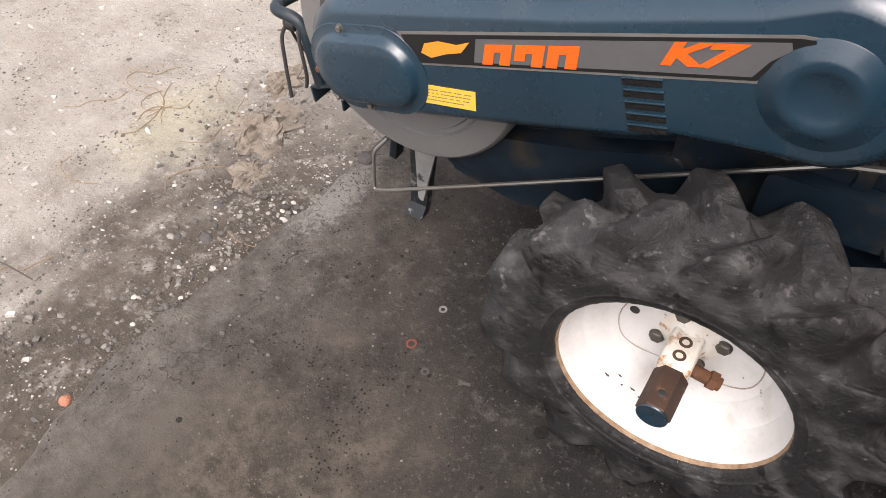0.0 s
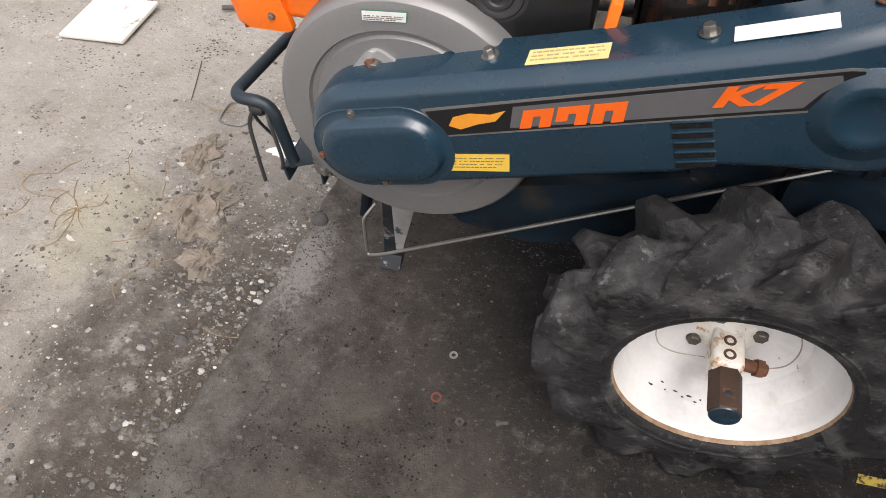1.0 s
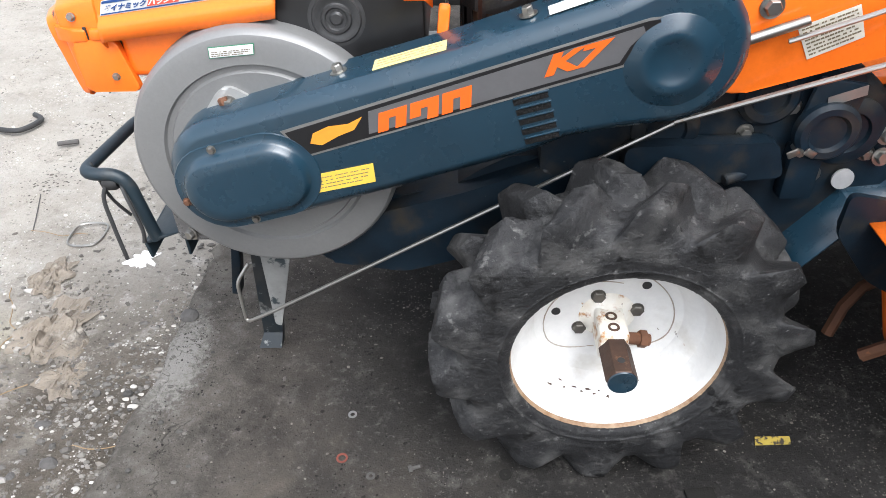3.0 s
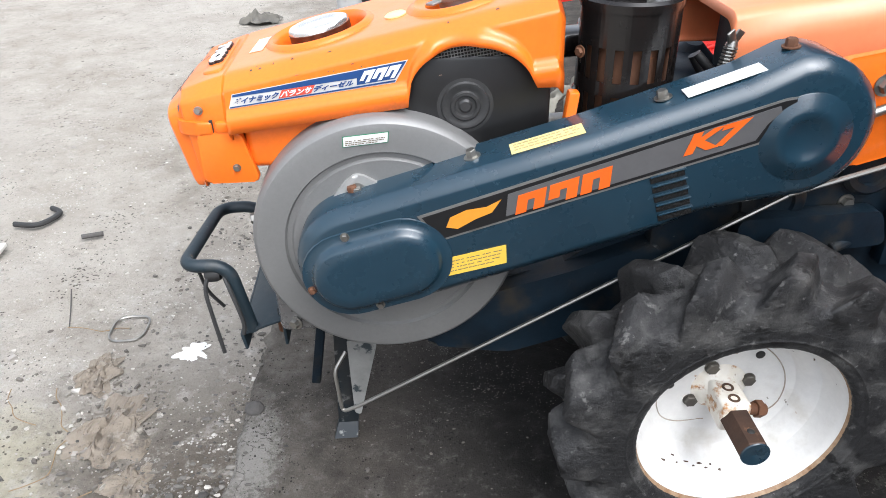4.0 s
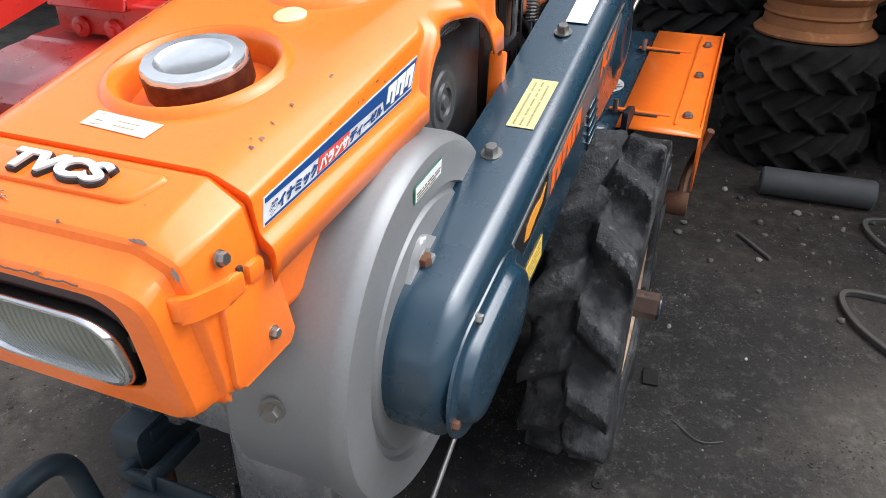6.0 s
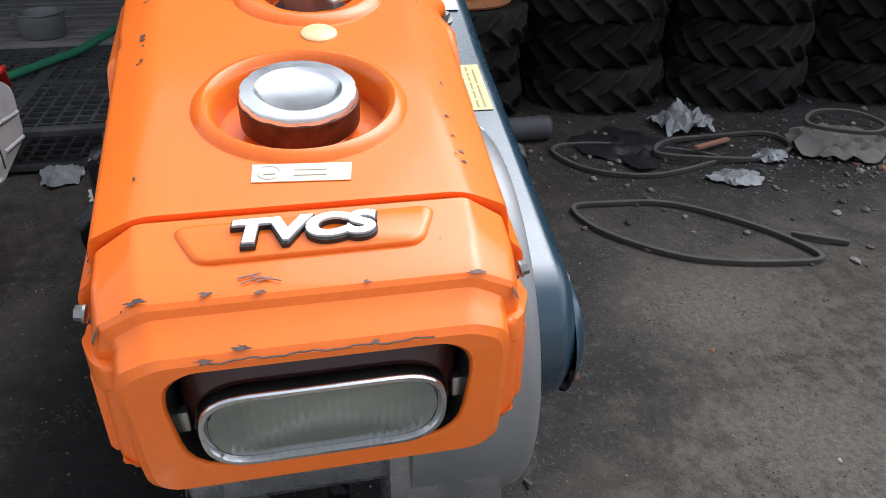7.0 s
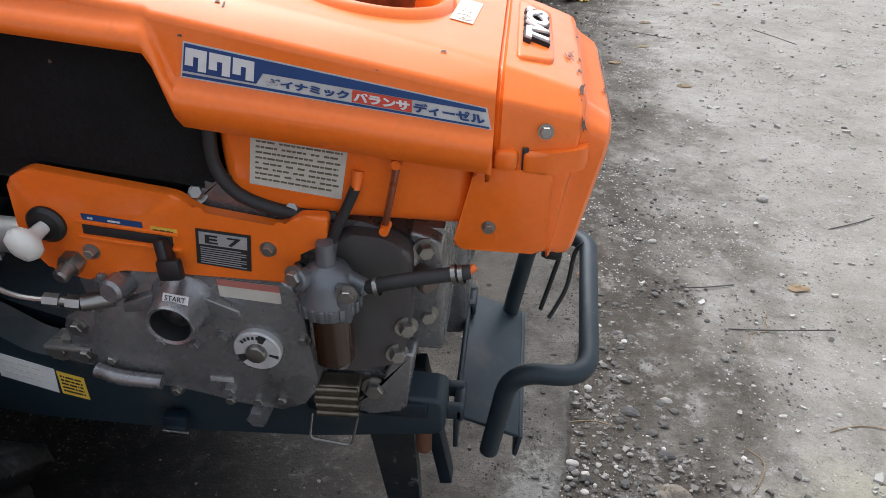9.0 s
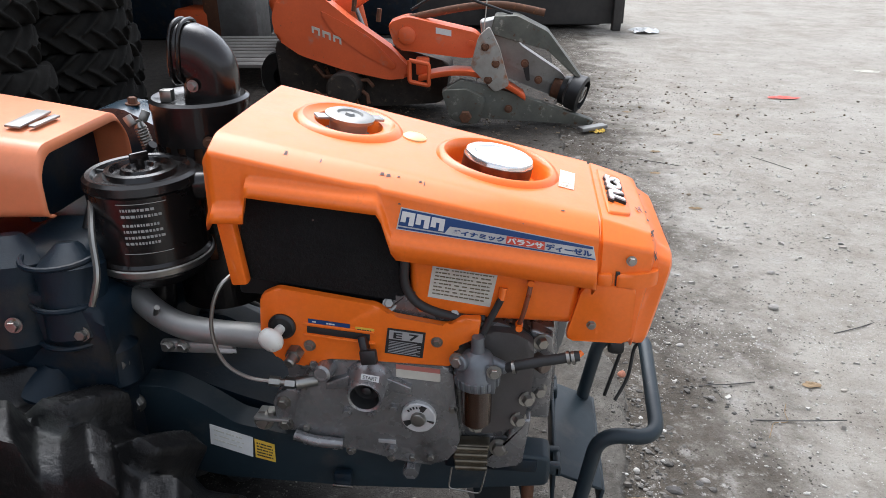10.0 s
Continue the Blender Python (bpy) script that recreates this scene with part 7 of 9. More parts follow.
    for y0, y1 in ((-0.405, -0.235), (0.155, 0.385)):
        bm = loft([[(x, y, z + 0.006) for y in (y0, (y0 + y1) / 2, y1)] for x, z in zip(xs[3:], zs[3:])], closed=False)
        w = part("cover_wing", bm, M_ORANGE, rot, "orange wing of the rotary cover")
        w.modifiers.new("thick", "SOLIDIFY").thickness = 0.003
        yo = y0 if y0 < 0 else y1
        out = [(0.43, 0.40), (0.42, 0.45), (0.44, 0.478), (1.03, 0.545), (1.05, 0.34), (0.95, 0.25), (0.55, 0.28)]
        part("wing_end", prism(round_poly(out, 0.02, 3), yo, yo + (0.004 if y0 < 0 else -0.004)), M_ORANGE, rot)
        for x in (0.49, 0.72, 0.93):
            part("bolt", hex_bolt((x, yo + (0.035 if y0 < 0 else -0.035), cover_z(x) + 0.008), (-0.1, 0, 1), 0.008, 0.007), M_STEEL, rot)
        for x in (0.47, 0.86):
            yb = y0 + 0.185 if y0 < 0 else y1 - 0.185
            part("slot", box((x, yb + (-0.05 if y0 < 0 else 0.05), cover_z(x) + 0.0075), (0.010, 0.08, 0.003), 0.001), M_INK, rot)
            part("rib", box((x + 0.014, yb + (-0.05 if y0 < 0 else 0.05), cover_z(x) + 0.0085), (0.014, 0.13, 0.006), 0.003), M_ORANGE, rot)
            part("bolt", rod((x, yb, cover_z(x) + 0.006), (x, yb, cover_z(x) + 0.034), 0.006, None, 8), M_STEEL, rot)
        part("wing_crease", box((0.72, yo + (0.055 if y0 < 0 else -0.055), cover_z(0.72) + 0.0085), (0.56, 0.006, 0.004), 0.0015, Euler((0, radians(-5.7), 0)).to_matrix()), M_ORANGE, rot)
    part("round_sticker", lathe([(0.048, 0), (0.048, 0.002), (0, 0.002)], (0.62, -0.165, cover_z(0.62) + 0.002), (-0.1, 0, 1), 40), M_DIALWHITE, rot, "round silver sticker")
    bm = bmesh.new()
    for k in range(12):
        a = k * math.pi / 6
        tube([Vector((0.62 + math.cos(a + t * 0.9) * (0.020 + 0.026 * t), -0.165 + math.sin(a + t * 0.9) * (0.020 + 0.026 * t), cover_z(0.62) + 0.0046)) for t in (0, 0.33, 0.66, 1)], 0.0009, 4, bm)
    part("sticker_print", bm, M_INK, rot)
    out = round_poly([(0.36, 0.52), (0.46, 0.50), (0.56, 0.36), (0.53, 0.30), (0.43, 0.36), (0.36, 0.45)], 0.015, 3)
    part("side_plate", prism(out, -0.262, -0.250, 0.003), M_BLUE_DIRTY, rot)
    out = round_poly([(0.465, 0.345), (0.54, 0.305), (0.63, 0.22), (0.59, 0.16), (0.51, 0.22)], 0.012, 3)
    part("side_guard", prism(out, -0.262, -0.250, 0.003), M_ORANGE, rot)
    part("rotor_shaft", rod((0.66, -0.40, 0.20), (0.66, 0.36, 0.20), 0.03, None, 18), M_RUST, rot)
    for k in range(12):
        y = -0.38 + 0.064 * k
        a = k * 2.2
        pts = [Vector((0.66 + math.cos(a + 0.9 * t * t) * (0.03 + 0.165 * t), y + (0.05 if k % 2 else -0.05) * max(0, t - 0.6) * 2, 0.202 + math.sin(a + 0.9 * t * t) * (0.03 + 0.165 * t))) for t in [j / 6 for j in range(7)]]
        part("tine", tube(pts, 0.011, 6), M_RUST, rot)


build_rear()
for ob in tractor.children:
    if ob.name == "gear_case":
        resettle(ob, Matrix.Translation((-0.020, 0.022, 0.012)))
    elif ob.name == "rotary_cover":
        resettle(ob, Matrix.Translation((-0.010, 0.052, 0.004)))
    elif ob.name == "shift_hood":
        resettle(ob, Matrix.Translation((0.004, 0.018, 0.0)))
    elif ob.name == "side_panel":
        resettle(ob, Matrix.Translation((-0.030, 0.010, 0.020)))


# ---- wheels ----
def tyre_mesh(R, W, rim, lugs, lug_h, centre, axis, wob=0.0, seed=0, seg=72, closed=False):
    """An agricultural tyre: carcass and slanting lugs. R: over the lugs, W: width, rim: bead radius."""
    bm = bmesh.new()
    rb = R - lug_h
    half = W / 2
    prof = [(rim, -half * 0.80), (rim + 0.010, -half * 0.93), (rim + (rb - rim) * 0.45, -half), (rb - 0.022, -half * 0.93), (rb - 0.006, -half * 0.72), (rb, -half * 0.35), (rb, 0)]
    prof = prof + [(r, -h) for r, h in prof[-2::-1]]
    m = Matrix.Translation(centre) @ frame_z(axis)
    if closed:
        prof = prof + [(rim + 0.004, half * 0.55), (rim + 0.004, -half * 0.55), prof[0]]
    rings = []
    for r, h in prof:
        ring = []
        for k in range(seg):
            a = 2 * math.pi * k / seg
            q = 1 + wob * noise.noise((math.cos(a) * 3 + seed, math.sin(a) * 3, h * 20))
            ring.append(bm.verts.new(m @ Vector((r * q * math.cos(a), r * q * math.sin(a), h))))
        rings.append(ring)
    for a, b in zip(rings, rings[1:]):
        for k in range(seg):
            bm.faces.new((a[k], a[(k + 1) % seg], b[(k + 1) % seg], b[k]))
    rr = random.Random(seed)
    for s in (-1, 1):
        for i in range(lugs):
            base = 2 * math.pi * (i + (0.5 if s > 0 else 0.0)) / lugs
            secs = []
            for t in (0.0, 0.12, 0.35, 0.6, 0.82, 0.94, 1.0, 1.08, 1.16):
                if t <= 1:
                    h = s * (-0.10 * half + t * half * 1.12)
                    bot, top = rb - 0.012 - 0.014 * max(0, t - 0.6), R - 0.012 * t * t - (0.010 if t == 0 else 0)
                    top -= 0.006 * (t > 0.95)
                else:
                    h = s * half * (1.02 - 0.25 * (t - 1))
                    bot, top = rb - 0.045 - 0.16 * (t - 1.0), R - 0.018 - 0.24 * (t - 1.0)
                a = base + 0.42 * min(t, 1.05) + 0.03 * rr.uniform(-1, 1) * wob * 10
                wide = (0.023 + 0.009 * min(t, 1)) * (1 - 0.25 * max(0, t - 1))
                wd, wu = wide * 1.1 / R, wide * 0.42 / R
                q = 1 + wob * 0.6 * noise.noise((a * 3 + seed, h * 25, t * 3))
                secs.append([m @ Vector((r_ * q * math.cos(a + d), r_ * q * math.sin(a + d), h)) for r_, d in ((bot, -wd), (top - 0.006, -wu * 1.12), (top, -wu * 0.8), (top, wu * 0.8), (top - 0.006, wu * 1.12), (bot, wd))])
            loft(secs, bm, closed=False, caps=(True, True))
    return bm


def lugged_tyre(R, W, rim, lugs, lug_h, centre, seed):
    """A worn tractor tyre as one skin: slanting lugs with hollow flanks that run out on the side walls."""
    half, rb = W / 2, R - lug_h
    ctrl = [(rim + 0.006, 0.50), (rim, 0.80), (rim + 0.006, 0.90), (rim + 0.014, 0.925), (rim + 0.018, 0.955), (rim + 0.022, 0.945), (rim + 0.036, 0.955), (rb - 0.050, 0.955), (rb - 0.030, 0.93), (rb - 0.012, 0.83), (rb - 0.004, 0.60), (rb, 0.30), (rb, 0.0)]
    side_ = [(p.x, p.y) for p in smooth_path([(r, h * half, 0) for r, h in ctrl], 5)]
    prof = [(r, -h) for r, h in side_] + [(r, h) for r, h in side_[-2::-1]]
    n, seg = len(prof), lugs * 28
    nrm, arcs = [], []
    for i in range(n):
        a, b = Vector(prof[max(i - 1, 0)]), Vector(prof[min(i + 1, n - 1)])
        d = (b - a).normalized()
        nrm.append(Vector((d.y, -d.x)))
        arcs.append(abs(prof[i][1]) + max(0.0, rb - 0.006 - prof[i][0]) * 0.9)
    bm = bmesh.new()
    grid = []
    pitch = 2 * math.pi / lugs
    for i, (r, h) in enumerate(prof):
        t = arcs[i] / half
        fade = min(1.0, max(0.0, (r - (rb - 0.046)) / 0.030))
        top = R - 0.005 * (h / half) ** 2
        ring = []
        for k in range(seg):
            a = 2 * math.pi * k / seg
            f = 0.0
            for s in (-1, 1):
                w = min(1.0, max(0.0, (s * h / half + 0.14) / 0.24))
                w = w * w * (3 - 2 * w)
                sway = 0.05 * noise.noise((a * 2.1 + seed, s * 5.0, 0.5))
                u = (a - 0.20 * t - (pitch * 0.5 if s > 0 else 0.0)) / pitch + sway
                ph = abs(u - math.floor(u + 0.5))
                g = 1.0 if ph < 0.12 else max(0.0, (0.39 - ph) / 0.27) ** 1.55
                f = max(f, g * w)
            p = Vector((math.cos(a) * 3 + seed, math.sin(a) * 3, h * 22))
            wear = 0.0022 * noise.noise(p * 2.2) * fade + 0.0009 * noise.noise(p * 7.5) + 0.0005 * noise.noise(p * 21)
            lift = f * fade * (0.93 + 0.07 * noise.noise((a * 5, seed, h * 9)))
            x, y = r + (top - r) * lift + wear, h * (1 + 0.09 * lift)
            ring.append(bm.verts.new(Vector(centre) + Vector((x * math.cos(a), y, x * math.sin(a)))))
        grid.append(ring)
    for a, b in zip(grid, grid[1:] + grid[:1]):
        for k in range(seg):
            bm.faces.new((a[k], a[(k + 1) % seg], b[(k + 1) % seg], b[k]))
    return bm


def build_wheel(side):
    """side -1: the wheel by the belt cover."""
    yc = -0.2425 if side < 0 else 0.298
    out = side
    o = Vector((0.0325, yc, 0.2925))
    ax = (0, out, 0)
    prof = [(0.1680, 0.051), (0.1690, 0.054), (0.1655, 0.056), (0.1605, 0.051), (0.1565, 0.040), (0.154, 0.016), (0.146, 0.004), (0.142, 0.002), (0.130, -0.008), (0.120, -0.026), (0.112, -0.031), (0.086, -0.0355), (0.075, -0.036), (0.066, -0.039), (0.030, -0.039), (0, -0.039)]
    wheel = part("wheel", lathe(prof, o, ax, 72), M_WHITERIM, tractor, "white painted wheel with rust and scuffs", 28)
    part("rim_edge", lathe([(0.1618, 0.0530), (0.1635, 0.0560), (0.1660, 0.0590), (0.1690, 0.0610), (0.1712, 0.0600), (0.1715, 0.050)], o, ax, 72), M_RIMEDGE, wheel)
    part("rim_barrel", lathe([(0.168, 0.05), (0.1565, 0.03), (0.155, -0.05), (0.168, -0.058)], o, ax, 48), M_WHITERIM, wheel)
    part("tyre", lugged_tyre(0.2920, 0.150, 0.164, 14, 0.040, o + Vector((0.0, 0, -0.002)), 3 if side < 0 else 8), M_RUBBER if side < 0 else M_SHADEDRUBBER, wheel, "cracked grey-black tractor tyre with chevron lugs" if side < 0 else "tractor tyre with chevron lugs, shade put into its colour", 42)
    def dish(r):
        return -0.039 + 0.0080 * (r - 0.066) / 0.046 if r > 0.066 else -0.039
    for a0, a1, r0, r1 in ((75, 205, 0.070, 0.106), (205, 258, 0.106, 0.072), (-18, 52, 0.108, 0.100), (-72, -18, 0.074, 0.108)):
        pts = []
        for k in range(15):
            t = k / 14
            a, r = radians(a0 + (a1 - a0) * t), r0 + (r1 - r0) * (t * t * (3 - 2 * t))
            pts.append((o.x + r * math.cos(a), yc + out * (dish(r) + 0.0006), o.z + r * math.sin(a)))
        part("pressing", tube(pts, 0.0011, 6), M_PRESSING, wheel)
    face = yc + out * -0.039
    scuff = random.Random(14 + side)
    flare = sorted((q[0], q[1]) for q in prof[5:12])

    def depth_at(r):
        for (r0, h0), (r1, h1) in zip(flare, flare[1:]):
            if r0 <= r <= r1:
                return h0 + (h1 - h0) * (r - r0) / (r1 - r0)
        return flare[-1][1]
    for a, r, l in ((-122, 0.136, 9), (-117, 0.143, 4), (-110, 0.139, 12), (-104, 0.143, 5), (-100, 0.139, 14), (-95, 0.145, 8), (-92, 0.140, 5), (-128, 0.147, 10), (-86, 0.148, 6), (160, 0.143, 5), (35, 0.144, 6)):
        pts = []
        for k in range(10):
            t = k * math.pi / 5
            aa, rr_ = radians(a) + 0.5 * l / 1000 / r * math.cos(t) * scuff.uniform(0.6, 1.1), r + 0.0015 * math.sin(t) * scuff.uniform(0.4, 1.2)
            pts.append(Vector((o.x + rr_ * math.cos(aa), yc + out * depth_at(rr_), o.z + rr_ * math.sin(aa))))
        part("paint_scuff", quad_plate(pts[::-1] if out < 0 else pts, 0.0006, 0.0004), M_SCUFF, wheel)
    for a in (112, 19, 207, 296):
        part("bolt", hex_bolt((o.x + 0.049 * math.cos(radians(a)), face, o.z - 0.004 + 0.049 * math.sin(radians(a))), ax, 0.011, 0.007, 1.1), surf("dull_bolt", (0.16, 0.15, 0.13), (0.1, 0.09, 0.08), 30, 0.5, metal=0.6) if "dull_bolt" not in bpy.data.materials else bpy.data.materials["dull_bolt"], wheel)
    for a, r in ((172, 0.085), (50, 0.085)):
        part("vent_hole", lathe([(0.0075, 0), (0.0075, 0.0016), (0, 0.0016)], (o.x + r * math.cos(radians(a)), yc + out * -0.0355, o.z + r * math.sin(radians(a))), ax, 16), M_INK, wheel)
    bm = box((o.x - 0.001, yc + out * 0.000, o.z - 0.002), (0.046, 0.070, 0.052), 0.007, seg=3)
    lathe([(0.046, -0.039), (0.037, -0.035), (0.028, -0.028), (0.022, -0.018), (0.020, 0.0)], o, ax, 24, bm)
    part("hub", bm, surf("rust_stained_white", (0.8, 0.78, 0.72), (0.66, 0.6, 0.5), 30, 0.5, bump=0.1, spots=(((0.4, 0.2, 0.07), 45, 0.56, 0.66), ((0.12, 0.06, 0.03), 80, 0.66, 0.72))) if side < 0 else bpy.data.materials["rust_stained_white"], wheel, "white hub block with rusty holes", 30)
    for dy in (-0.009, 0.016):
        part("hub_hole", lathe([(0.0095, 0), (0.009, 0.001), (0.0055, 0.001), (0.005, -0.001), (0, -0.001)], (o.x - 0.001, yc + out * dy, o.z + 0.0242), (0, 0, 1), 18), M_SCUFF, wheel)
    part("axle_shaft", rod((o.x, yc + out * 0.03, o.z - 0.004), (o.x, yc + out * 0.104, o.z - 0.004), 0.0245, None, 6, bevel=0.003), surf("dark_rusted_steel", (0.075, 0.04, 0.026), (0.045, 0.026, 0.018), 30, 0.6, metal=0.3, bump=0.35, spots=(((0.16, 0.085, 0.05), 50, 0.6, 0.7),)) if side < 0 else bpy.data.materials["dark_rusted_steel"], wheel, "rusty hexagonal axle stub")
    part("axle_end", lathe([(0.0225, 0), (0.0215, 0.002), (0.003, 0.002), (0, 0.0005)], (o.x, yc + out * 0.104, o.z - 0.004), ax, 24), M_BLUE, wheel)
    part("pin_hole", lathe([(0.006, 0), (0.005, 0.0005), (0, 0.0005)], (o.x, yc + out * 0.079, o.z + 0.0175), (0, 0, 1), 12), M_INK, wheel)
    bm = rod((o.x + 0.020, yc + out * 0.004, o.z - 0.010), (o.x + 0.062, yc + out * 0.002, o.z - 0.018), 0.010, None, 10)
    rod((o.x + 0.045, yc + out * 0.003, o.z - 0.014), (o.x + 0.056, yc + out * 0.0025, o.z - 0.016), 0.0145, None, 6, bm)
    part("lock_bolt", bm, M_RUST, wheel)


build_wheel(-1)
build_wheel(1)


# ---- second machine beside the tractor ----
def build_red_machine():
    m = thing("red_tiller", (0.2, 1.2, 0), "red walking tiller with a light grey engine, parked on the slab", "tiller")
    eng = part("engine", box((-0.43, 1.34, 0.56), (0.34, 0.30, 0.30), 0.03, seg=3), M_GREYMACHINE, m, "light grey engine")
    part("starter_cover", lathe([(0.075, 0), (0.075, 0.015), (0.066, 0.024), (0.040, 0.026), (0.036, 0.032), (0.02, 0.034), (0, 0.034)], (-0.45, 1.195, 0.60), (0, -1, 0), 36), M_BLACK, eng)
    part("starter_hub", lathe([(0.03, 0), (0.03, 0.012), (0.022, 0.016), (0, 0.016)], (-0.45, 1.163, 0.60), (0, -1, 0), 20), M_ALU, eng)
    part("exhaust_guard", box((-0.33, 1.24, 0.76), (0.20, 0.12, 0.12), 0.02), M_BLACK, m)
    part("fuel_tank", box((-0.38, 1.42, 0.80), (0.26, 0.2, 0.14), 0.04, seg=3), M_GREYMACHINE, m)
    part("foot", box((-0.66, 1.30, 0.46), (0.12, 0.16, 0.03), 0.006), M_BLACK, m)
    part("crank_cover", lathe([(0.09, 0), (0.09, 0.03), (0.07, 0.045), (0, 0.05)], (-0.34, 1.19, 0.50), (0, -1, 0), 30), M_GREYMACHINE, eng)
    part("skid", box((-0.40, 1.3, 0.30), (0.7, 0.24, 0.04), 0.008), M_BLACK, m)
    out = round_poly([(-0.24, 0.56), (-0.20, 0.66), (0.30, 0.80), (0.50, 0.80), (0.50, 0.66), (0.10, 0.56)], 0.03, 4)
    hood2 = part("hood", prism(out, 1.50, 1.14, 0.02), M_REDMACHINE, m, "red side hood")
    q = [Vector((x, 1.139, z)) for x, z in ((-0.05, 0.655), (0.25, 0.735), (0.25, 0.755), (-0.05, 0.675))]
    part("stripe", quad_plate(q, 0.001), M_WHITE, hood2)
    # red cover behind, with its cross arm and levers
    xs = [0.27, 0.285, 0.33, 0.40, 0.50, 0.565, 0.585, 0.70, 0.85, 0.895, 0.905]
    zs = [0.20, 0.345, 0.385, 0.408, 0.424, 0.430, 0.436, 0.444, 0.448, 0.446, 0.40]
    bm = loft([[(x, y, z) for y in (0.70, 0.9, 1.2, 1.55)] for x, z in zip(xs, zs)], closed=False)
    cov = part("rear_cover", bm, M_REDMACHINE, m, "glossy red rotary cover")
    cov.modifiers.new("thick", "SOLIDIFY").thickness = 0.004
    for y in (0.81, 0.885, 0.974, 1.06):
        part("rib", tube(smooth_path([(0.575, y - 0.05, 0.436), (0.572, y, 0.435), (0.45, y - 0.03, 0.420), (0.30, y - 0.065, 0.365)], 4), 0.0055, 8), M_REDMACHINE, cov)
    part("rib", tube([(0.70, 0.86, 0.446), (0.66, 1.12, 0.443)], 0.004, 8), M_REDMACHINE, cov)
    part("cover_edge", box((0.60, 0.703, 0.437), (0.60, 0.010, 0.012), 0.004, Euler((0, radians(-3), 0)).to_matrix()), M_REDMACHINE, cov)
    part("rear_seal", box((0.915, 0.95, 0.447), (0.03, 0.52, 0.010), 0.003), M_BLACK, cov)
    q = [Vector((x, y, 0.4455)) for x, y in ((0.84, 0.79), (0.85, 0.868), (0.735, 0.87), (0.735, 0.80))]
    part("label", quad_plate(q, 0.004), M_DIRTYWHITE, cov)
    part("bolt", rod((0.60, 0.77, 0.436), (0.60, 0.77, 0.452), 0.012, None, 6), M_STEEL, cov)
    # pale ribbed side plate hanging from the cover's edge
    plate_out = round_poly([(0.20, 0.33), (0.25, 0.40), (0.44, 0.424), (0.65, 0.438), (0.80, 0.447), (0.86, 0.41), (0.852, 0.288), (0.645, 0.252), (0.43, 0.279), (0.29, 0.306)], 0.018, 4)
    sp = part("side_plate", prism(plate_out, 0.698, 0.686, 0.003), M_GREYMACHINE, m, "pale grey ribbed side plate")
    for (x0, z0), (x1, z1) in (((0.34, 0.38), (0.664, 0.37)), ((0.29, 0.346), (0.649, 0.306)), ((0.707, 0.37), (0.85, 0.352)), ((0.704, 0.303), (0.84, 0.29)), ((0.25, 0.392), (0.65, 0.428)), ((0.29, 0.312), (0.64, 0.262))):
        part("plate_rib", tube([(x0, 0.6865, z0), (x1, 0.6865, z1)], 0.0055, 8), M_GREYMACHINE, sp)
    part("plate_slit", box((0.688, 0.686, 0.385), (0.008, 0.003, 0.09), 0.001), M_INK, sp)
    part("plate_slit", box((0.676, 0.686, 0.298), (0.007, 0.003, 0.05), 0.001), M_INK, sp)
    part("plate_hole", lathe([(0.016, 0), (0.016, 0.002), (0, 0.002)], (0.235, 0.6865, 0.352), (0, -1, 0), 16), M_INK, sp)
    part("cross_arm", box((0.66, 1.26, 0.50), (0.10, 0.40, 0.10), 0.014, seg=3), M_REDMACHINE, m, "red cross arm with pivot bolts")
    part("arm_lid", prism(round_poly([(0.58, 0.53), (0.60, 0.575), (0.78, 0.585), (0.82, 0.545)], 0.012, 3), 1.45, 1.17, 0.01), M_REDMACHINE, m)
    part("arm_post", box((0.84, 1.08, 0.50), (0.05, 0.05, 0.12), 0.008), M_REDMACHINE, m)
    part("post_tube", rod((0.88, 1.10, 0.50), (0.88, 1.10, 0.565), 0.024, None, 18), M_REDMACHINE, m)
    part("grip", rod((0.90, 1.03, 0.56), (0.90, 1.03, 0.64), 0.022, 0.026, 18, bevel=0.004), M_BLACK, m)
    part("lever_rod", rod((0.86, 1.10, 0.55), (0.84, 1.28, 0.56), 0.007), M_STEEL, m)
    part("handle_rod", rod((0.60, 1.3, 0.56), (1.3, 1.32, 1.0), 0.012), M_STEEL, m)
    for y in (1.12, 1.24, 1.36):
        part("bolt", lathe([(0.03, 0), (0.03, 0.012), (0.022, 0.018), (0.012, 0.018), (0.012, 0.026), (0, 0.026)], (0.61, y, 0.475), (-1, -0.1, 0), 18), M_REDMACHINE, m)
    for y in (0.86,):
        o = Vector((0.16, y, 0.215))
        w = part("wheel", lathe([(0.11, 0.05), (0.105, 0.03), (0.06, 0.0), (0, 0.0)], o, (0, -1, 0), 36), M_WHITERIM, m, "dusty white wheel")
        part("tyre", soft_mesh(tyre_mesh(0.22, 0.11, 0.11, 12, 0.022, o, (0, -1, 0), 0.02, 5), 0.006), surf("muddy_rubber", (0.16, 0.15, 0.125), (0.08, 0.075, 0.066), 9, 0.9, bump=0.5, bump_scale=50, spots=(((0.26, 0.25, 0.21), 7, 0.5, 0.7),)), w, "tyre grey with dried mud", 60)
    return m


resettle(build_red_machine(), about((0.2, 1.0, 0), 1.03, (-0.035, 0.075, 0)))


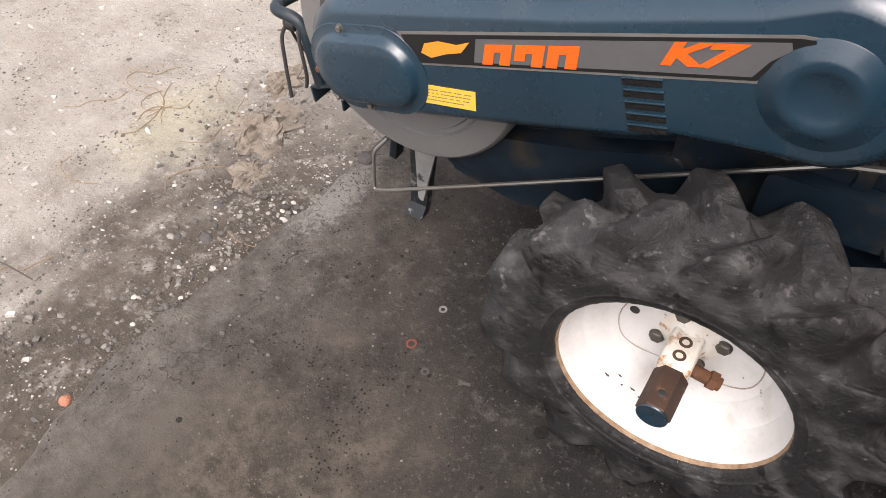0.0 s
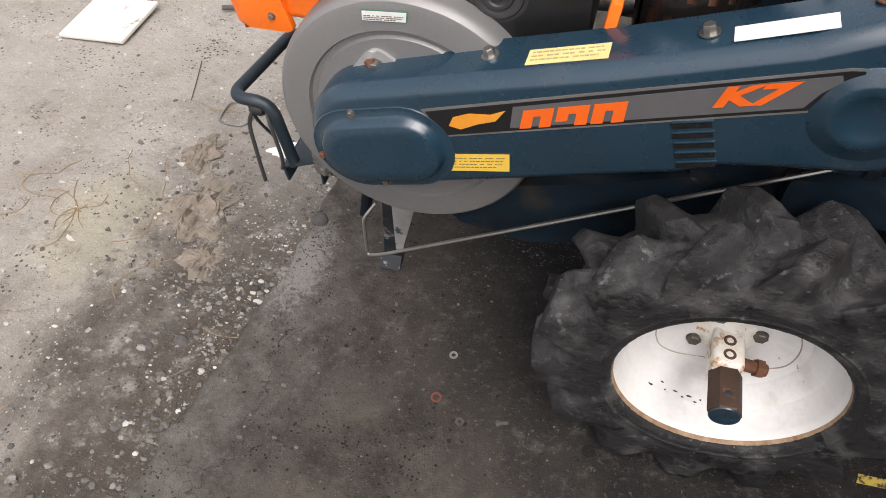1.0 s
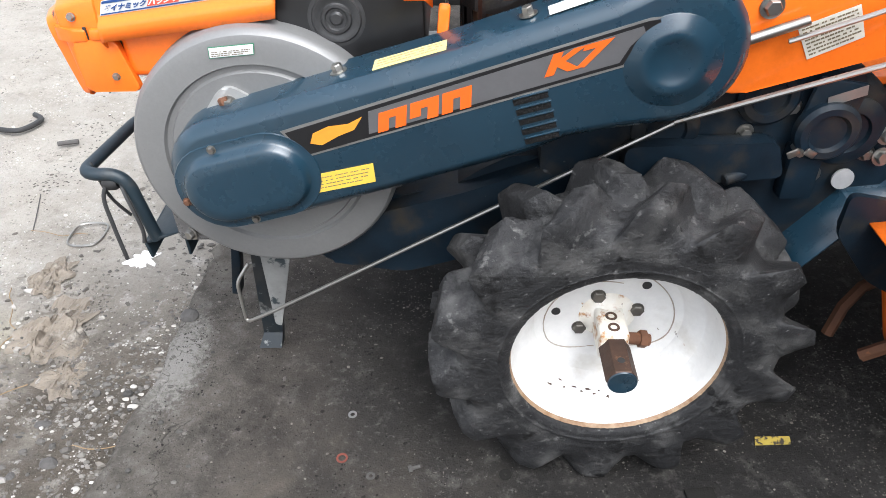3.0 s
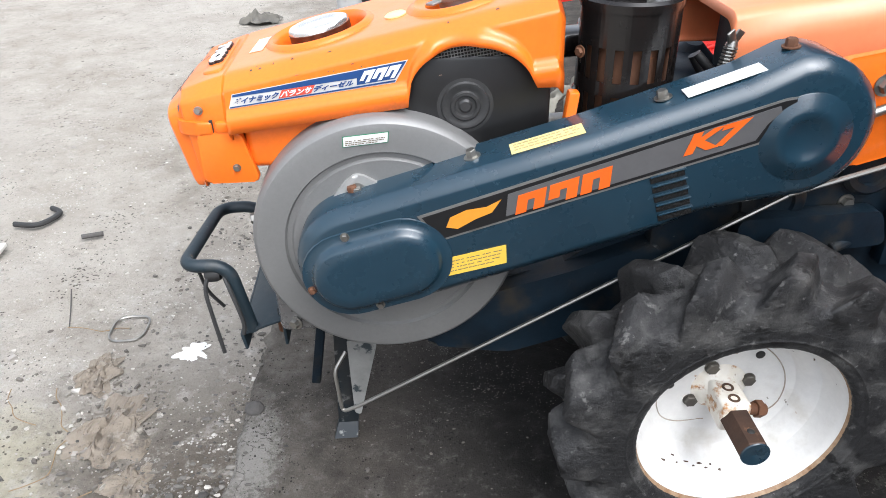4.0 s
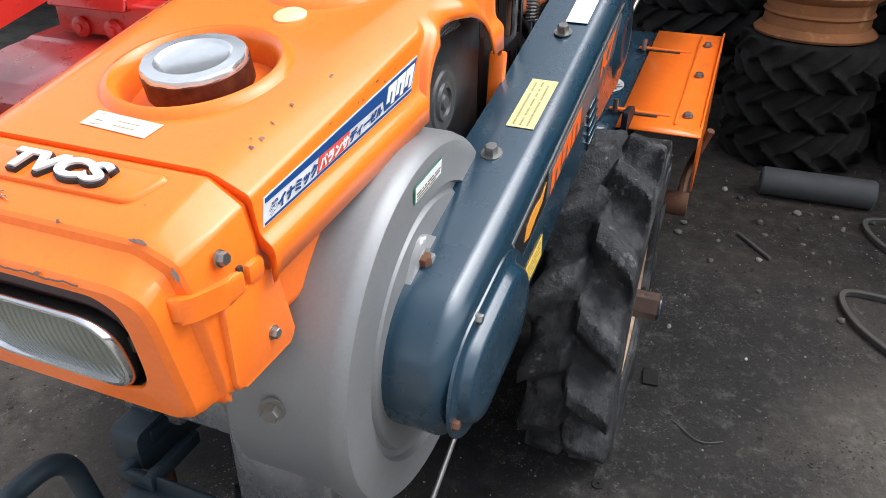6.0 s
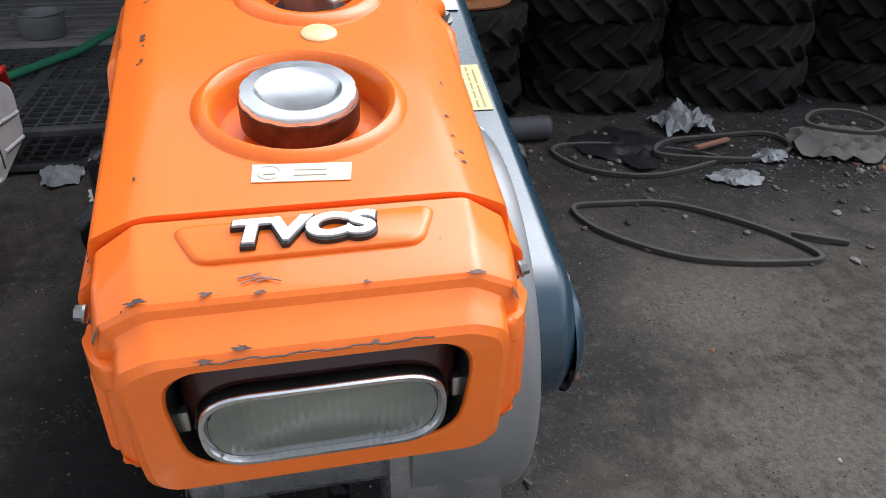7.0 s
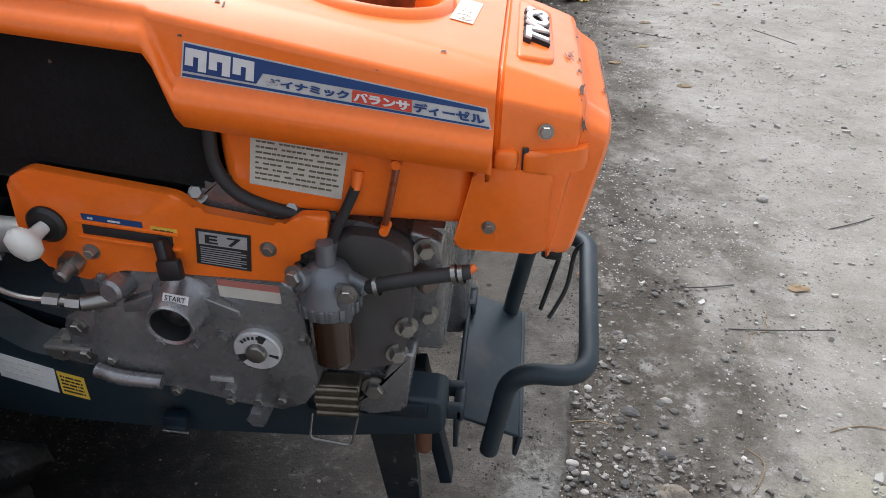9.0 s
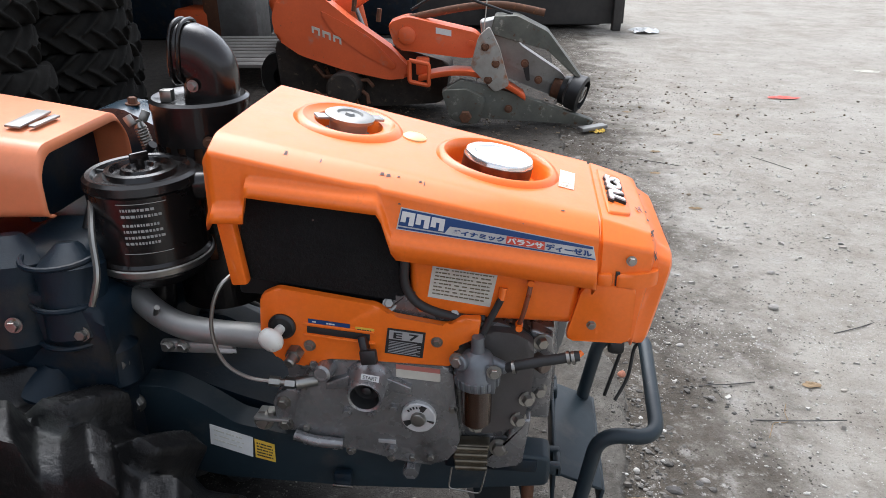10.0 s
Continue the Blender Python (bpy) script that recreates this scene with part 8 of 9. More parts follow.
# ---- tyre stacks in the shed ----
def build_stacks():
    def closed_tyre(R, W, rim, lugs, seed):
        bm = tyre_mesh(R, W, rim, lugs, 0.034, (0, 0, W / 2), (0, 0, 1), 0.03, seed, 56)
        lathe([(rim, W * 0.1), (rim + 0.03, W * 0.06), (rim + 0.03, W * 0.94), (rim, W * 0.9)], (0, 0, 0), (0, 0, 1), 56, bm)
        return soft_mesh(bm, 0.0085)
    base = []
    for seed, (R, W, rim, lugs) in enumerate(((0.31, 0.178, 0.17, 15), (0.30, 0.17, 0.17, 17), (0.25, 0.142, 0.15, 13))):
        ob = tagged(link_mesh("tractor_tyre", closed_tyre(R, W, rim, lugs, seed + 11), M_OLDTYRE, 60), "worn black tractor tyre lying flat in a stack", "tyre", "stacked tyres")
        base.append((ob, W))
    first = [True] * 3
    rr = random.Random(9)
    stacks = [(1.69, -0.63, [2, 2, 2]), (1.78, -1.215, [0, 0, 0, 0, 1]), (1.71, -1.85, [0, 1, 0, 1, 0]), (1.66, -2.46, [1, 0, 1, 0, 0]), (1.98, -3.12, [0, 1, 0, 1]),
              (2.45, -0.90, [0, 1, 0, 1, 0]), (2.42, -1.55, [1, 0, 0, 1, 0]), (2.36, -2.20, [0, 0, 1, 0, 1]), (2.50, -0.22, [1, 0, 0, 0]), (2.62, -2.95, [0, 1, 0, 1, 0])]
    for x, y, kinds in stacks:
        z = 0.0
        for k in kinds:
            ob, W = base[k]
            m = pose(x + rr.uniform(-0.02, 0.02), y + rr.uniform(-0.02, 0.02), z, rr.uniform(-1, 1), rr.uniform(-1, 1), rr.uniform(0, 360))
            if first[k]:
                ob.matrix_basis = m
                first[k] = False
            else:
                copy_thing(ob, m)
            z += W + 0.001
    prof = [(0.15, 0.0), (0.188, 0.0), (0.192, 0.008), (0.180, 0.020), (0.166, 0.030), (0.164, 0.062), (0.172, 0.070), (0.164, 0.078), (0.164, 0.110), (0.184, 0.126), (0.190, 0.136), (0.186, 0.142), (0.16, 0.13), (0.15, 0.06), (0.02, 0.05), (0.02, 0.0)]
    solid("wheel_rim", lathe([(r, h) for r, h in prof] + [prof[0]], (1.68, -0.62, 0.43), (0, 0, 1), 56), M_RUSTORANGE, "orange rusted wheel rim lying on a tyre stack", "wheel rim")
    bm = rod((1.27, -0.54, 0.045), (1.28, -0.87, 0.045), 0.045, None, 20, bevel=0.006)
    solid("pipe_piece", bm, surf("grey_pipe", (0.06, 0.06, 0.06), (0.04, 0.04, 0.04), 12, 0.7), "short grey pipe lying by the tyre stacks", "pipe")


build_stacks()


# ---- pallets, pot, planks on the far side ----
def build_far_side():
    x0, x1, y0, y1 = 1.30, 2.33, 0.50, 1.50
    dusty = surf("dusty_black_plastic", (0.055, 0.055, 0.055), (0.03, 0.03, 0.03), 8, 0.7, spots=(((0.12, 0.115, 0.1), 9, 0.55, 0.8),))
    pal = thing("plastic_pallet", (x0, y0, 0), "dusty black plastic grid pallet on the slab", "pallet")
    for z in (0.135, 0.02):
        for k in range(19):
            y = y0 + (y1 - y0) * k / 18
            part("slat", box(((x0 + x1) / 2, y, z), (x1 - x0, 0.010, 0.016), 0), dusty, pal, smooth=0)
            x = x0 + (x1 - x0) * k / 18
            part("slat", box((x, (y0 + y1) / 2, z + 0.001), (0.010, y1 - y0, 0.016), 0), dusty, pal, smooth=0)
        for x in (x0, (x0 + x1) / 2, x1):
            part("rail", box((x, (y0 + y1) / 2, z + 0.002), (0.05, y1 - y0 + 0.02, 0.018), 0), dusty, pal, smooth=0)
        for y in (y0, (y0 + y1) / 2, y1):
            part("rail", box(((x0 + x1) / 2, y, z + 0.003), (x1 - x0 + 0.02, 0.05, 0.018), 0), dusty, pal, smooth=0)
    for x in (x0, (x0 + x1) / 2, x1):
        for y in (y0, (y0 + y1) / 2, y1):
            part("foot", box((x, y, 0.076), (0.07, 0.07, 0.11), 0.004), dusty, pal)
    deck = thing("plank_platform", (3.0, 1.6, 0), "grey weathered plank platform near the shed wall", "platform")
    for k in range(10):
        part("plank", box((2.39 + 0.105 * k, 1.62, 0.15 + 0.002 * (k % 3)), (0.096, 1.9, 0.024), 0.003), M_WOOD, deck)
    for y in (0.85, 1.6, 2.4):
        part("bearer", box((2.87, y, 0.07), (1.05, 0.08, 0.135), 0.004), M_WOOD, deck)
    pot = thing("cooking_pot", (2.479, 1.125, 0.163), "dented aluminium cooking pot on grey planks", "pot")
    part("pot_body", lathe([(0, 0), (0.085, 0), (0.096, 0.012), (0.10, 0.10), (0.108, 0.106), (0.108, 0.110), (0.098, 0.107), (0.094, 0.012), (0, 0.006)], (2.479, 1.125, 0.164), (0, 0, 1), 40), M_ALU, pot)
    solid("green_pole", tube([(1.39, 1.36, 0.163), (2.18, 0.92, 0.168), (2.78, 0.75, 0.185)], 0.016, 10), M_GREEN, "long green plastic pole lying over the pallet", "pole")
    solid("plastic_bag", crumple((1.256, 0.815, 0.0), 0.16, 0.10, 0.035, 21), M_BAG, "crumpled clear plastic bag by the pallet", "bag", smooth=20)
    solid("paper_scrap", crumple((1.085, 0.67, 0.0), 0.07, 0.05, 0.012, 22), M_DIRTYWHITE, "dirty paper scrap on the slab", "paper", smooth=20)


def crumple(at, sx, sy, h, seed, n=18, ragged=0.35):
    """A crumpled sheet with a ragged outline."""
    bm = bmesh.new()
    rows = []
    for i in range(n + 1):
        row = []
        for j in range(n + 1):
            u, v = 2 * i / n - 1, 2 * j / n - 1
            r = math.hypot(u, v)
            k = 1 - ragged * 0.5 + ragged * noise.noise((u * 1.7 + seed, v * 1.7, 0.3))
            f = k * (max(abs(u), abs(v)) / r if r > 1e-6 else 1) * 0.9
            a = noise.noise((u * 2.1 + seed * 3.1, v * 2.1, 1.0)) + 0.6 * noise.noise((u * 5.3, v * 5.3 + seed, 2.0)) + 0.35 * abs(noise.noise((u * 11 + seed, v * 11, 3.0)))
            z = max(0.002, h * (0.55 + 0.6 * a) * (1 - 0.75 * r * r * 0.6)) + 0.001
            row.append(bm.verts.new((at[0] + u * f * sx + 0.06 * sx * a, at[1] + v * f * sy, at[2] + z)))
        rows.append(row)
    for a, b in zip(rows, rows[1:]):
        for k in range(n):
            bm.faces.new((a[k], b[k], b[k + 1], a[k + 1]))
    return bm


build_far_side()


# ---- machines and heaps across the yard ----
def build_rotary_machine():
    m = thing("rotary_unit", (0.1, -2.9, 0), "weathered orange rotary tiller unit with grey frame, resting on the ground", "rotary tiller")
    out = round_poly([(0.875, 0.52), (0.86, 0.41), (0.74, 0.325), (0.50, 0.245), (0.27, 0.195), (0.165, 0.205), (0.15, 0.255), (0.25, 0.36), (0.45, 0.50), (0.60, 0.62), (0.75, 0.66), (0.84, 0.61)], 0.03, 4)
    g = part("side_guard", prism(out, -3.05, -2.93, 0.02, 4), M_ORANGE_OLD, m, "orange teardrop side guard")
    ridge = round_poly([(0.62, 0.56), (0.56, 0.45), (0.40, 0.33), (0.24, 0.245), (0.22, 0.275), (0.36, 0.42)], 0.03, 4)
    part("guard_ridge", prism(ridge, -2.94, -2.922, 0.008), M_ORANGE_OLD, g)
    for k in range(3):
        x, z = 0.665 - 0.055 * k, 0.455 - 0.022 * k
        out = [(x, z - 0.012), (x, z + 0.022), (x - 0.042, z + 0.008), (x - 0.042, z - 0.030), (x - 0.032, z - 0.026), (x - 0.032, z - 0.002), (x - 0.010, z + 0.005), (x - 0.010, z - 0.016)]
        part("mark_block", prism(out, -2.930, -2.926), M_DIRTYWHITE, g)
    case = round_poly([(0.26, 0.50), (0.22, 0.37), (-0.16, 0.325), (-0.235, 0.345), (-0.25, 0.40), (-0.20, 0.455), (0.16, 0.535)], 0.03, 4)
    c = part("chain_case", prism(case, -3.00, -2.85, 0.012), M_ORANGE_OLD, m, "orange chain case")
    part("case_boss", lathe([(0.045, 0), (0.045, 0.012), (0.035, 0.018), (0, 0.018)], (0.16, -2.85, 0.44), (0, 1, 0), 28), M_ORANGE_OLD, c)
    part("case_boss", lathe([(0.018, 0), (0.018, 0.010), (0, 0.012)], (-0.17, -2.85, 0.40), (0, 1, 0), 20), M_ORANGE_OLD, c)
    q = [Vector((x, -2.849, z)) for x, z in ((0.01, 0.452), (-0.07, 0.437), (-0.07, 0.467), (0.01, 0.482))]
    part("case_label", quad_plate(q, 0.002), M_WHITE, c)
    part("top_beam", box((0.45, -3.16, 0.60), (0.7, 0.14, 0.10), 0.02, Euler((0, radians(32), 0)).to_matrix()), M_ORANGE_OLD, m)
    part("coupling", box((0.08, -2.86, 0.285), (0.07, 0.06, 0.09), 0.01), M_ORANGE_OLD, m)
    # grey frame plates towards the drawbar
    out = round_poly([(-0.22, 0.50), (-0.24, 0.34), (-0.36, 0.22), (-0.66, 0.10), (-0.74, 0.13), (-0.66, 0.24), (-0.44, 0.38), (-0.32, 0.52)], 0.015, 3)
    f = part("frame_plate", prism(out, -3.02, -2.90, 0.006), M_ALU, m, "bare grey frame plate")
    part("plate_slot", prism(round_poly([(-0.45, 0.27), (-0.47, 0.20), (-0.49, 0.20), (-0.48, 0.29)], 0.008, 3), -2.899, -2.896), M_INK, f)
    part("draw_pipe", lathe([(0.055, 0), (0.055, 0.12), (0.045, 0.12), (0.043, 0.02), (0, 0.02)], (-0.62, -2.92, 0.165), (-0.9, 0.35, -0.25), 28), M_RUST, m)
    part("pipe_sleeve", lathe([(0.075, 0), (0.078, 0.03), (0.062, 0.05)], (-0.665, -2.90, 0.155), (-0.9, 0.35, -0.25), 28), M_BLACK, m)
    arcp = [(0.10 - 0.55 * t, -2.86 + 0.10 * t, 0.24 + 0.10 * math.sin(math.pi * t * 0.85) - 0.12 * t) for t in [k / 12 for k in range(13)]]
    part("fender", loft([[(x, y - 0.08, z), (x, y + 0.08, z + 0.005), (x, y + 0.085, z - 0.02)] for x, y, z in arcp], closed=False), M_ORANGE_OLD, m).modifiers.new("thick", "SOLIDIFY").thickness = 0.006
    out = round_poly([(-0.02, 0.18), (-0.10, 0.05), (-0.45, 0.03), (-0.80, 0.005), (-0.82, 0.03), (-0.55, 0.12), (-0.30, 0.20), (-0.12, 0.24)], 0.012, 3)
    part("skid_plate", prism(out, -2.78, -2.72, 0.004), M_GREYMACHINE, m, "scraped grey skid plate")
    part("skid_foot", box((-0.80, -2.66, 0.012), (0.16, 0.05, 0.02), 0.004, Euler((0, 0, 0.5)).to_matrix()), M_ALU, m)
    part("tail_wheel", lathe([(0.05, -0.04), (0.14, -0.04), (0.15, -0.02), (0.15, 0.02), (0.14, 0.04), (0.05, 0.04)], (0.90, -3.22, 0.152), (0.5, 1, 0), 36), M_OLDTYRE, m)
    part("shaft", rod((0.50, -3.3, 0.20), (0.50, -2.95, 0.20), 0.03), M_RUST, m)
    for k in range(9):
        a = k * 0.7
        part("tine", tube([Vector((0.50 + math.cos(a) * 0.03, -3.0 - 0.04 * k, 0.20 + math.sin(a) * 0.03)), Vector((0.50 + math.cos(a) * 0.13, -3.0 - 0.04 * k, 0.20 + math.sin(a) * 0.13)), Vector((0.50 + math.cos(a + 0.35) * 0.185, -2.97 - 0.04 * k, 0.20 + math.sin(a + 0.35) * 0.185))], 0.012, 6), M_RUST, m)
    part("cord", tube(smooth_path([(-0.26, -2.85, 0.80), (-0.24, -2.84, 0.5), (-0.20, -2.83, 0.18)]), 0.003, 5), M_DIRTYWHITE, m)
    return m


rotary = build_rotary_machine()
resettle(rotary, about((-0.130, -2.925, 0), 1.100, (-0.107, -0.398, 0), 5.3))


def build_rotary_details(m):
    """Drum, tines, brackets, worn plates and a dark shadow filler under and before the guard."""
    shade_steel = surf("shade_dark_soiled_steel", (0.018, 0.015, 0.012), (0.05, 0.038, 0.028), 14, 0.85, bump=0.5, spots=(((0.11, 0.08, 0.055), 22, 0.6, 0.7),))
    olive = surf("scraped_olive_steel", (0.15, 0.15, 0.125), (0.085, 0.088, 0.075), 11, 0.6, metal=0.3, bump=0.3, spots=(((0.3, 0.29, 0.25), 16, 0.6, 0.7), ((0.10, 0.055, 0.03), 24, 0.6, 0.68)))
    for ob in m.children_recursive:
        if ob.name.startswith("skid_plate"):
            ob.data.materials[0] = olive
    # added dark plate that stands for the shadow under the guard
    part("rotor_hood", prism(round_poly([(0.92, 0.42), (0.90, 0.10), (0.70, 0.03), (0.25, 0.03), (-0.12, 0.06), (-0.16, 0.30), (0.20, 0.40)], 0.05, 4), -3.62, -3.40, 0.02), shade_steel, m, "dark plate standing for the shadow under the guard")
    part("rotor_drum", rod((0.46, -3.40, 0.17), (0.46, -3.18, 0.17), 0.10, None, 22, bevel=0.012), shade_steel, m)
    for k in range(10):
        a = k * 0.628 + 0.2
        c, t = Vector((0.46, -3.38 + 0.02 * k, 0.17)), Vector((math.cos(a), 0, math.sin(a)))
        side = Vector((-t.z, 0, t.x))
        part("tine", tube([c + t * 0.09, c + t * 0.135 + side * 0.02, c + t * 0.155 + side * 0.065 + Vector((0, 0.02, 0))], 0.012, 6), M_RUST, m)
    part("gear_foot", prism(round_poly([(-0.14, 0.21), (-0.19, 0.05), (-0.28, 0.02), (-0.36, 0.03), (-0.39, 0.17), (-0.28, 0.22)], 0.02, 4), -3.14, -3.06, 0.012), olive, m, "scraped gear foot")
    part("foot_nut", rod((-0.28, -3.06, 0.07), (-0.28, -3.02, 0.07), 0.035, None, 6, bevel=0.004), M_RUST, m)
    # loop bracket between guard and chain case
    part("loop_bracket", tube(bend_path([(0.05, -3.14, 0.36), (0.05, -3.14, 0.24), (-0.06, -3.14, 0.22), (-0.06, -3.14, 0.34), (0.05, -3.14, 0.36)], 0.012), 0.013, 8), M_ORANGE_OLD, m)
    # worn plates towards the drawbar, with bolts and a coil in the pipe
    part("worn_plate", prism(round_poly([(-0.34, 0.50), (-0.30, 0.34), (-0.44, 0.20), (-0.52, 0.24), (-0.46, 0.44), (-0.40, 0.56)], 0.02, 3), -3.12, -3.09, 0.004), surf("rust_streaked_white_steel", (0.42, 0.4, 0.36), (0.3, 0.27, 0.23), 12, 0.6, bump=0.2, spots=(((0.3, 0.12, 0.05), 9, 0.56, 0.68), ((0.05, 0.045, 0.04), 25, 0.62, 0.7))), m, "rust-streaked pale plate")
    part("top_plate", prism(round_poly([(-0.42, 0.60), (-0.40, 0.50), (-0.72, 0.42), (-0.95, 0.22), (-0.93, 0.26), (-0.72, 0.52), (-0.55, 0.60)], 0.015, 3), -3.36, -3.20, 0.006), olive, m)
    for x, z in ((-0.38, 0.45), (-0.44, 0.36), (-0.40, 0.27), (-0.60, 0.35), (-0.68, 0.26), (-0.35, 0.13), (-0.52, 0.11), (-0.72, 0.05)):
        part("bolt", hex_bolt((x, -3.09 if x > -0.55 else -3.17, z), (0, 1, 0.1), 0.016, 0.014), M_RUST, m)
    ax = Vector((-0.9, 0.35, -0.25)).normalized()
    u = ax.orthogonal().normalized()
    w = ax.cross(u)
    base = Vector((-0.88, -3.24, 0.185))
    part("coil", tube([base + ax * 0.0012 * k + (u * math.cos(k * 0.5) + w * math.sin(k * 0.5)) * 0.045 for k in range(60)], 0.006, 6), M_STEEL, m)
    part("rubber_collar", lathe([(0.075, 0), (0.10, 0.02), (0.105, 0.09), (0.085, 0.10), (0.08, 0.02)], base - ax * 0.03, ax, 28), M_BLACK, m, "torn black rubber collar")
    # pipes and clamps along the upper edge of the guard
    for k in range(5):
        x = 0.10 + 0.14 * k
        z = 0.50 + 0.055 * k
        part("clamp_bolt", rod((x, -3.24, z), (x - 0.01, -3.24, z + 0.07), 0.014, None, 8), M_RUST, m)
    part("upper_pipe", tube(smooth_path([(0.10, -3.30, 0.56), (-0.20, -3.34, 0.62), (-0.45, -3.36, 0.64), (-0.70, -3.36, 0.60)]), 0.022, 10), M_RUST, m)
    part("cable", tube(smooth_path([(0.05, -3.25, 0.62), (-0.15, -3.22, 0.72), (-0.35, -3.24, 0.66), (-0.52, -3.28, 0.60)]), 0.008, 8), M_HOSE, m)


build_rotary_details(rotary)


def build_distance():
    # another orange unit and the long frame behind
    m = thing("rotary_unit", (1.2, -4.3, 0), "second orange rotary unit on a wooden pallet", "rotary tiller")
    part("cover", box((1.15, -4.35, 0.42), (0.5, 0.4, 0.28), 0.05, Euler((0, 0.3, 0)).to_matrix(), seg=3), M_ORANGE_OLD, m)
    part("gear_head", box((0.86, -4.3, 0.36), (0.18, 0.22, 0.34), 0.04, Euler((0, 0.2, 0.2)).to_matrix(), seg=3), M_ORANGE_OLD, m)
    part("label", box((0.80, -4.18, 0.46), (0.08, 0.01, 0.05), 0.001, Euler((0, 0.2, 0.2)).to_matrix()), M_WHITE, m)
    part("stay", rod((0.85, -4.12, 0.55), (0.70, -4.05, 0.16), 0.015), M_ALU, m)
    part("foot", box((1.1, -4.35, 0.215), (0.4, 0.3, 0.12), 0.02), M_BLACK, m)
    p = thing("wooden_pallet", (1.3, -4.1, 0), "grey wooden pallet carrying machine parts", "pallet")
    for k in range(9):
        part("plank", box((1.32, -4.65 + 0.13 * k, 0.135), (1.25, 0.105, 0.022), 0.003), M_WOOD, p)
    for x in (0.76, 1.32, 1.88):
        part("bearer", box((x, -4.13, 0.062), (0.09, 1.1, 0.122), 0.004), M_WOOD, p)
    for ob in (m, p):
        resettle(ob, about((1.19, -4.275, 0), 1.1, (-0.067, -0.467, 0), 6.0))
    t = thing("trailer_frame", (0.2, -5.6, 0), "old dark trailer frame loaded with machine parts", "trailer")
    part("beam", box((0.1, -5.55, 0.38), (2.6, 0.08, 0.12), 0.006), surf("dark_old_steel", (0.05, 0.045, 0.04), (0.03, 0.028, 0.026), 8, 0.8), t)
    part("beam", box((0.1, -6.3, 0.38), (2.6, 0.08, 0.12), 0.006), bpy.data.materials["dark_old_steel"], t)
    part("deck", box((0.1, -5.9, 0.45), (2.5, 0.75, 0.03), 0.004), bpy.data.materials["dark_old_steel"], t)
    for x in (-1.1, 0.0, 1.2):
        part("leg", box((x, -5.55, 0.16), (0.07, 0.07, 0.34), 0.004), bpy.data.materials["dark_old_steel"], t)
    part("roller", rod((-1.05, -5.5, 0.52), (0.0, -5.5, 0.54), 0.055, None, 18), surf("dull_ochre_paint", (0.3, 0.24, 0.14), (0.22, 0.17, 0.1), 9, 0.7), t)
    part("cross_bar", rod((-1.2, -5.62, 0.66), (0.3, -5.62, 0.70), 0.03), M_ALU, t)
    rr = random.Random(31)
    mats = [M_BLUE_DIRTY, M_ALU, M_RUST, M_BLACK, M_GREYMACHINE, M_RUST]
    for k in range(14):
        x = -1.0 + 0.16 * k
        s = (rr.uniform(0.1, 0.25), rr.uniform(0.12, 0.3), rr.uniform(0.1, 0.3))
        part("machine_part", box((x, -5.85 + rr.uniform(-0.1, 0.15), 0.465 + s[2] / 2), s, 0.03, Euler((0, 0, rr.uniform(0, 3))).to_matrix(), seg=3), rr.choice(mats), t)
    # dark panel and block added to fill the pale gap under the deck
    part("side_board", box((0.1, -5.60, 0.19), (2.55, 0.03, 0.30), 0.006), bpy.data.materials["dark_old_steel"], t)
    part("axle_beam", box((0.1, -5.9, 0.12), (2.2, 0.5, 0.20), 0.02), bpy.data.materials["dark_old_steel"], t)
    for k in range(9):
        x = -0.95 + 0.24 * k
        part("pipe_end", rod((x, -5.52, 0.60 + 0.05 * (k % 3)), (x + 0.22, -5.60, 0.66 + 0.04 * (k % 2)), 0.035, None, 12), rr.choice(mats), t)
    resettle(t, about((0.075, -5.75, 0), 1.2, (-0.16, -1.24, 0), 10.0))
    solid("white_sheet", crumple((-1.80, -6.88, -0.012), 0.2, 0.14, 0.06, 41), M_WHITE, "crumpled white plastic sheet on the dirt", "sheet", smooth=20)
    rr = random.Random(77)
    for k in range(16):
        x, y = 1.7 + rr.uniform(-1.0, 1.6), -5.9 - rr.random() * 1.6
        s = (rr.uniform(0.25, 0.6), rr.uniform(0.25, 0.6), rr.uniform(0.25, 0.8))
        solid("scrap_part", box((x, y, s[2] / 2), s, 0.05, seg=2), rr.choice([M_RUST, M_BLACK, M_ORANGE_OLD, M_ALU, M_BLUE_DIRTY, M_OLDTYRE]), "dim scrap machine part at the back of the yard", "scrap", "scrap heap")


build_distance()


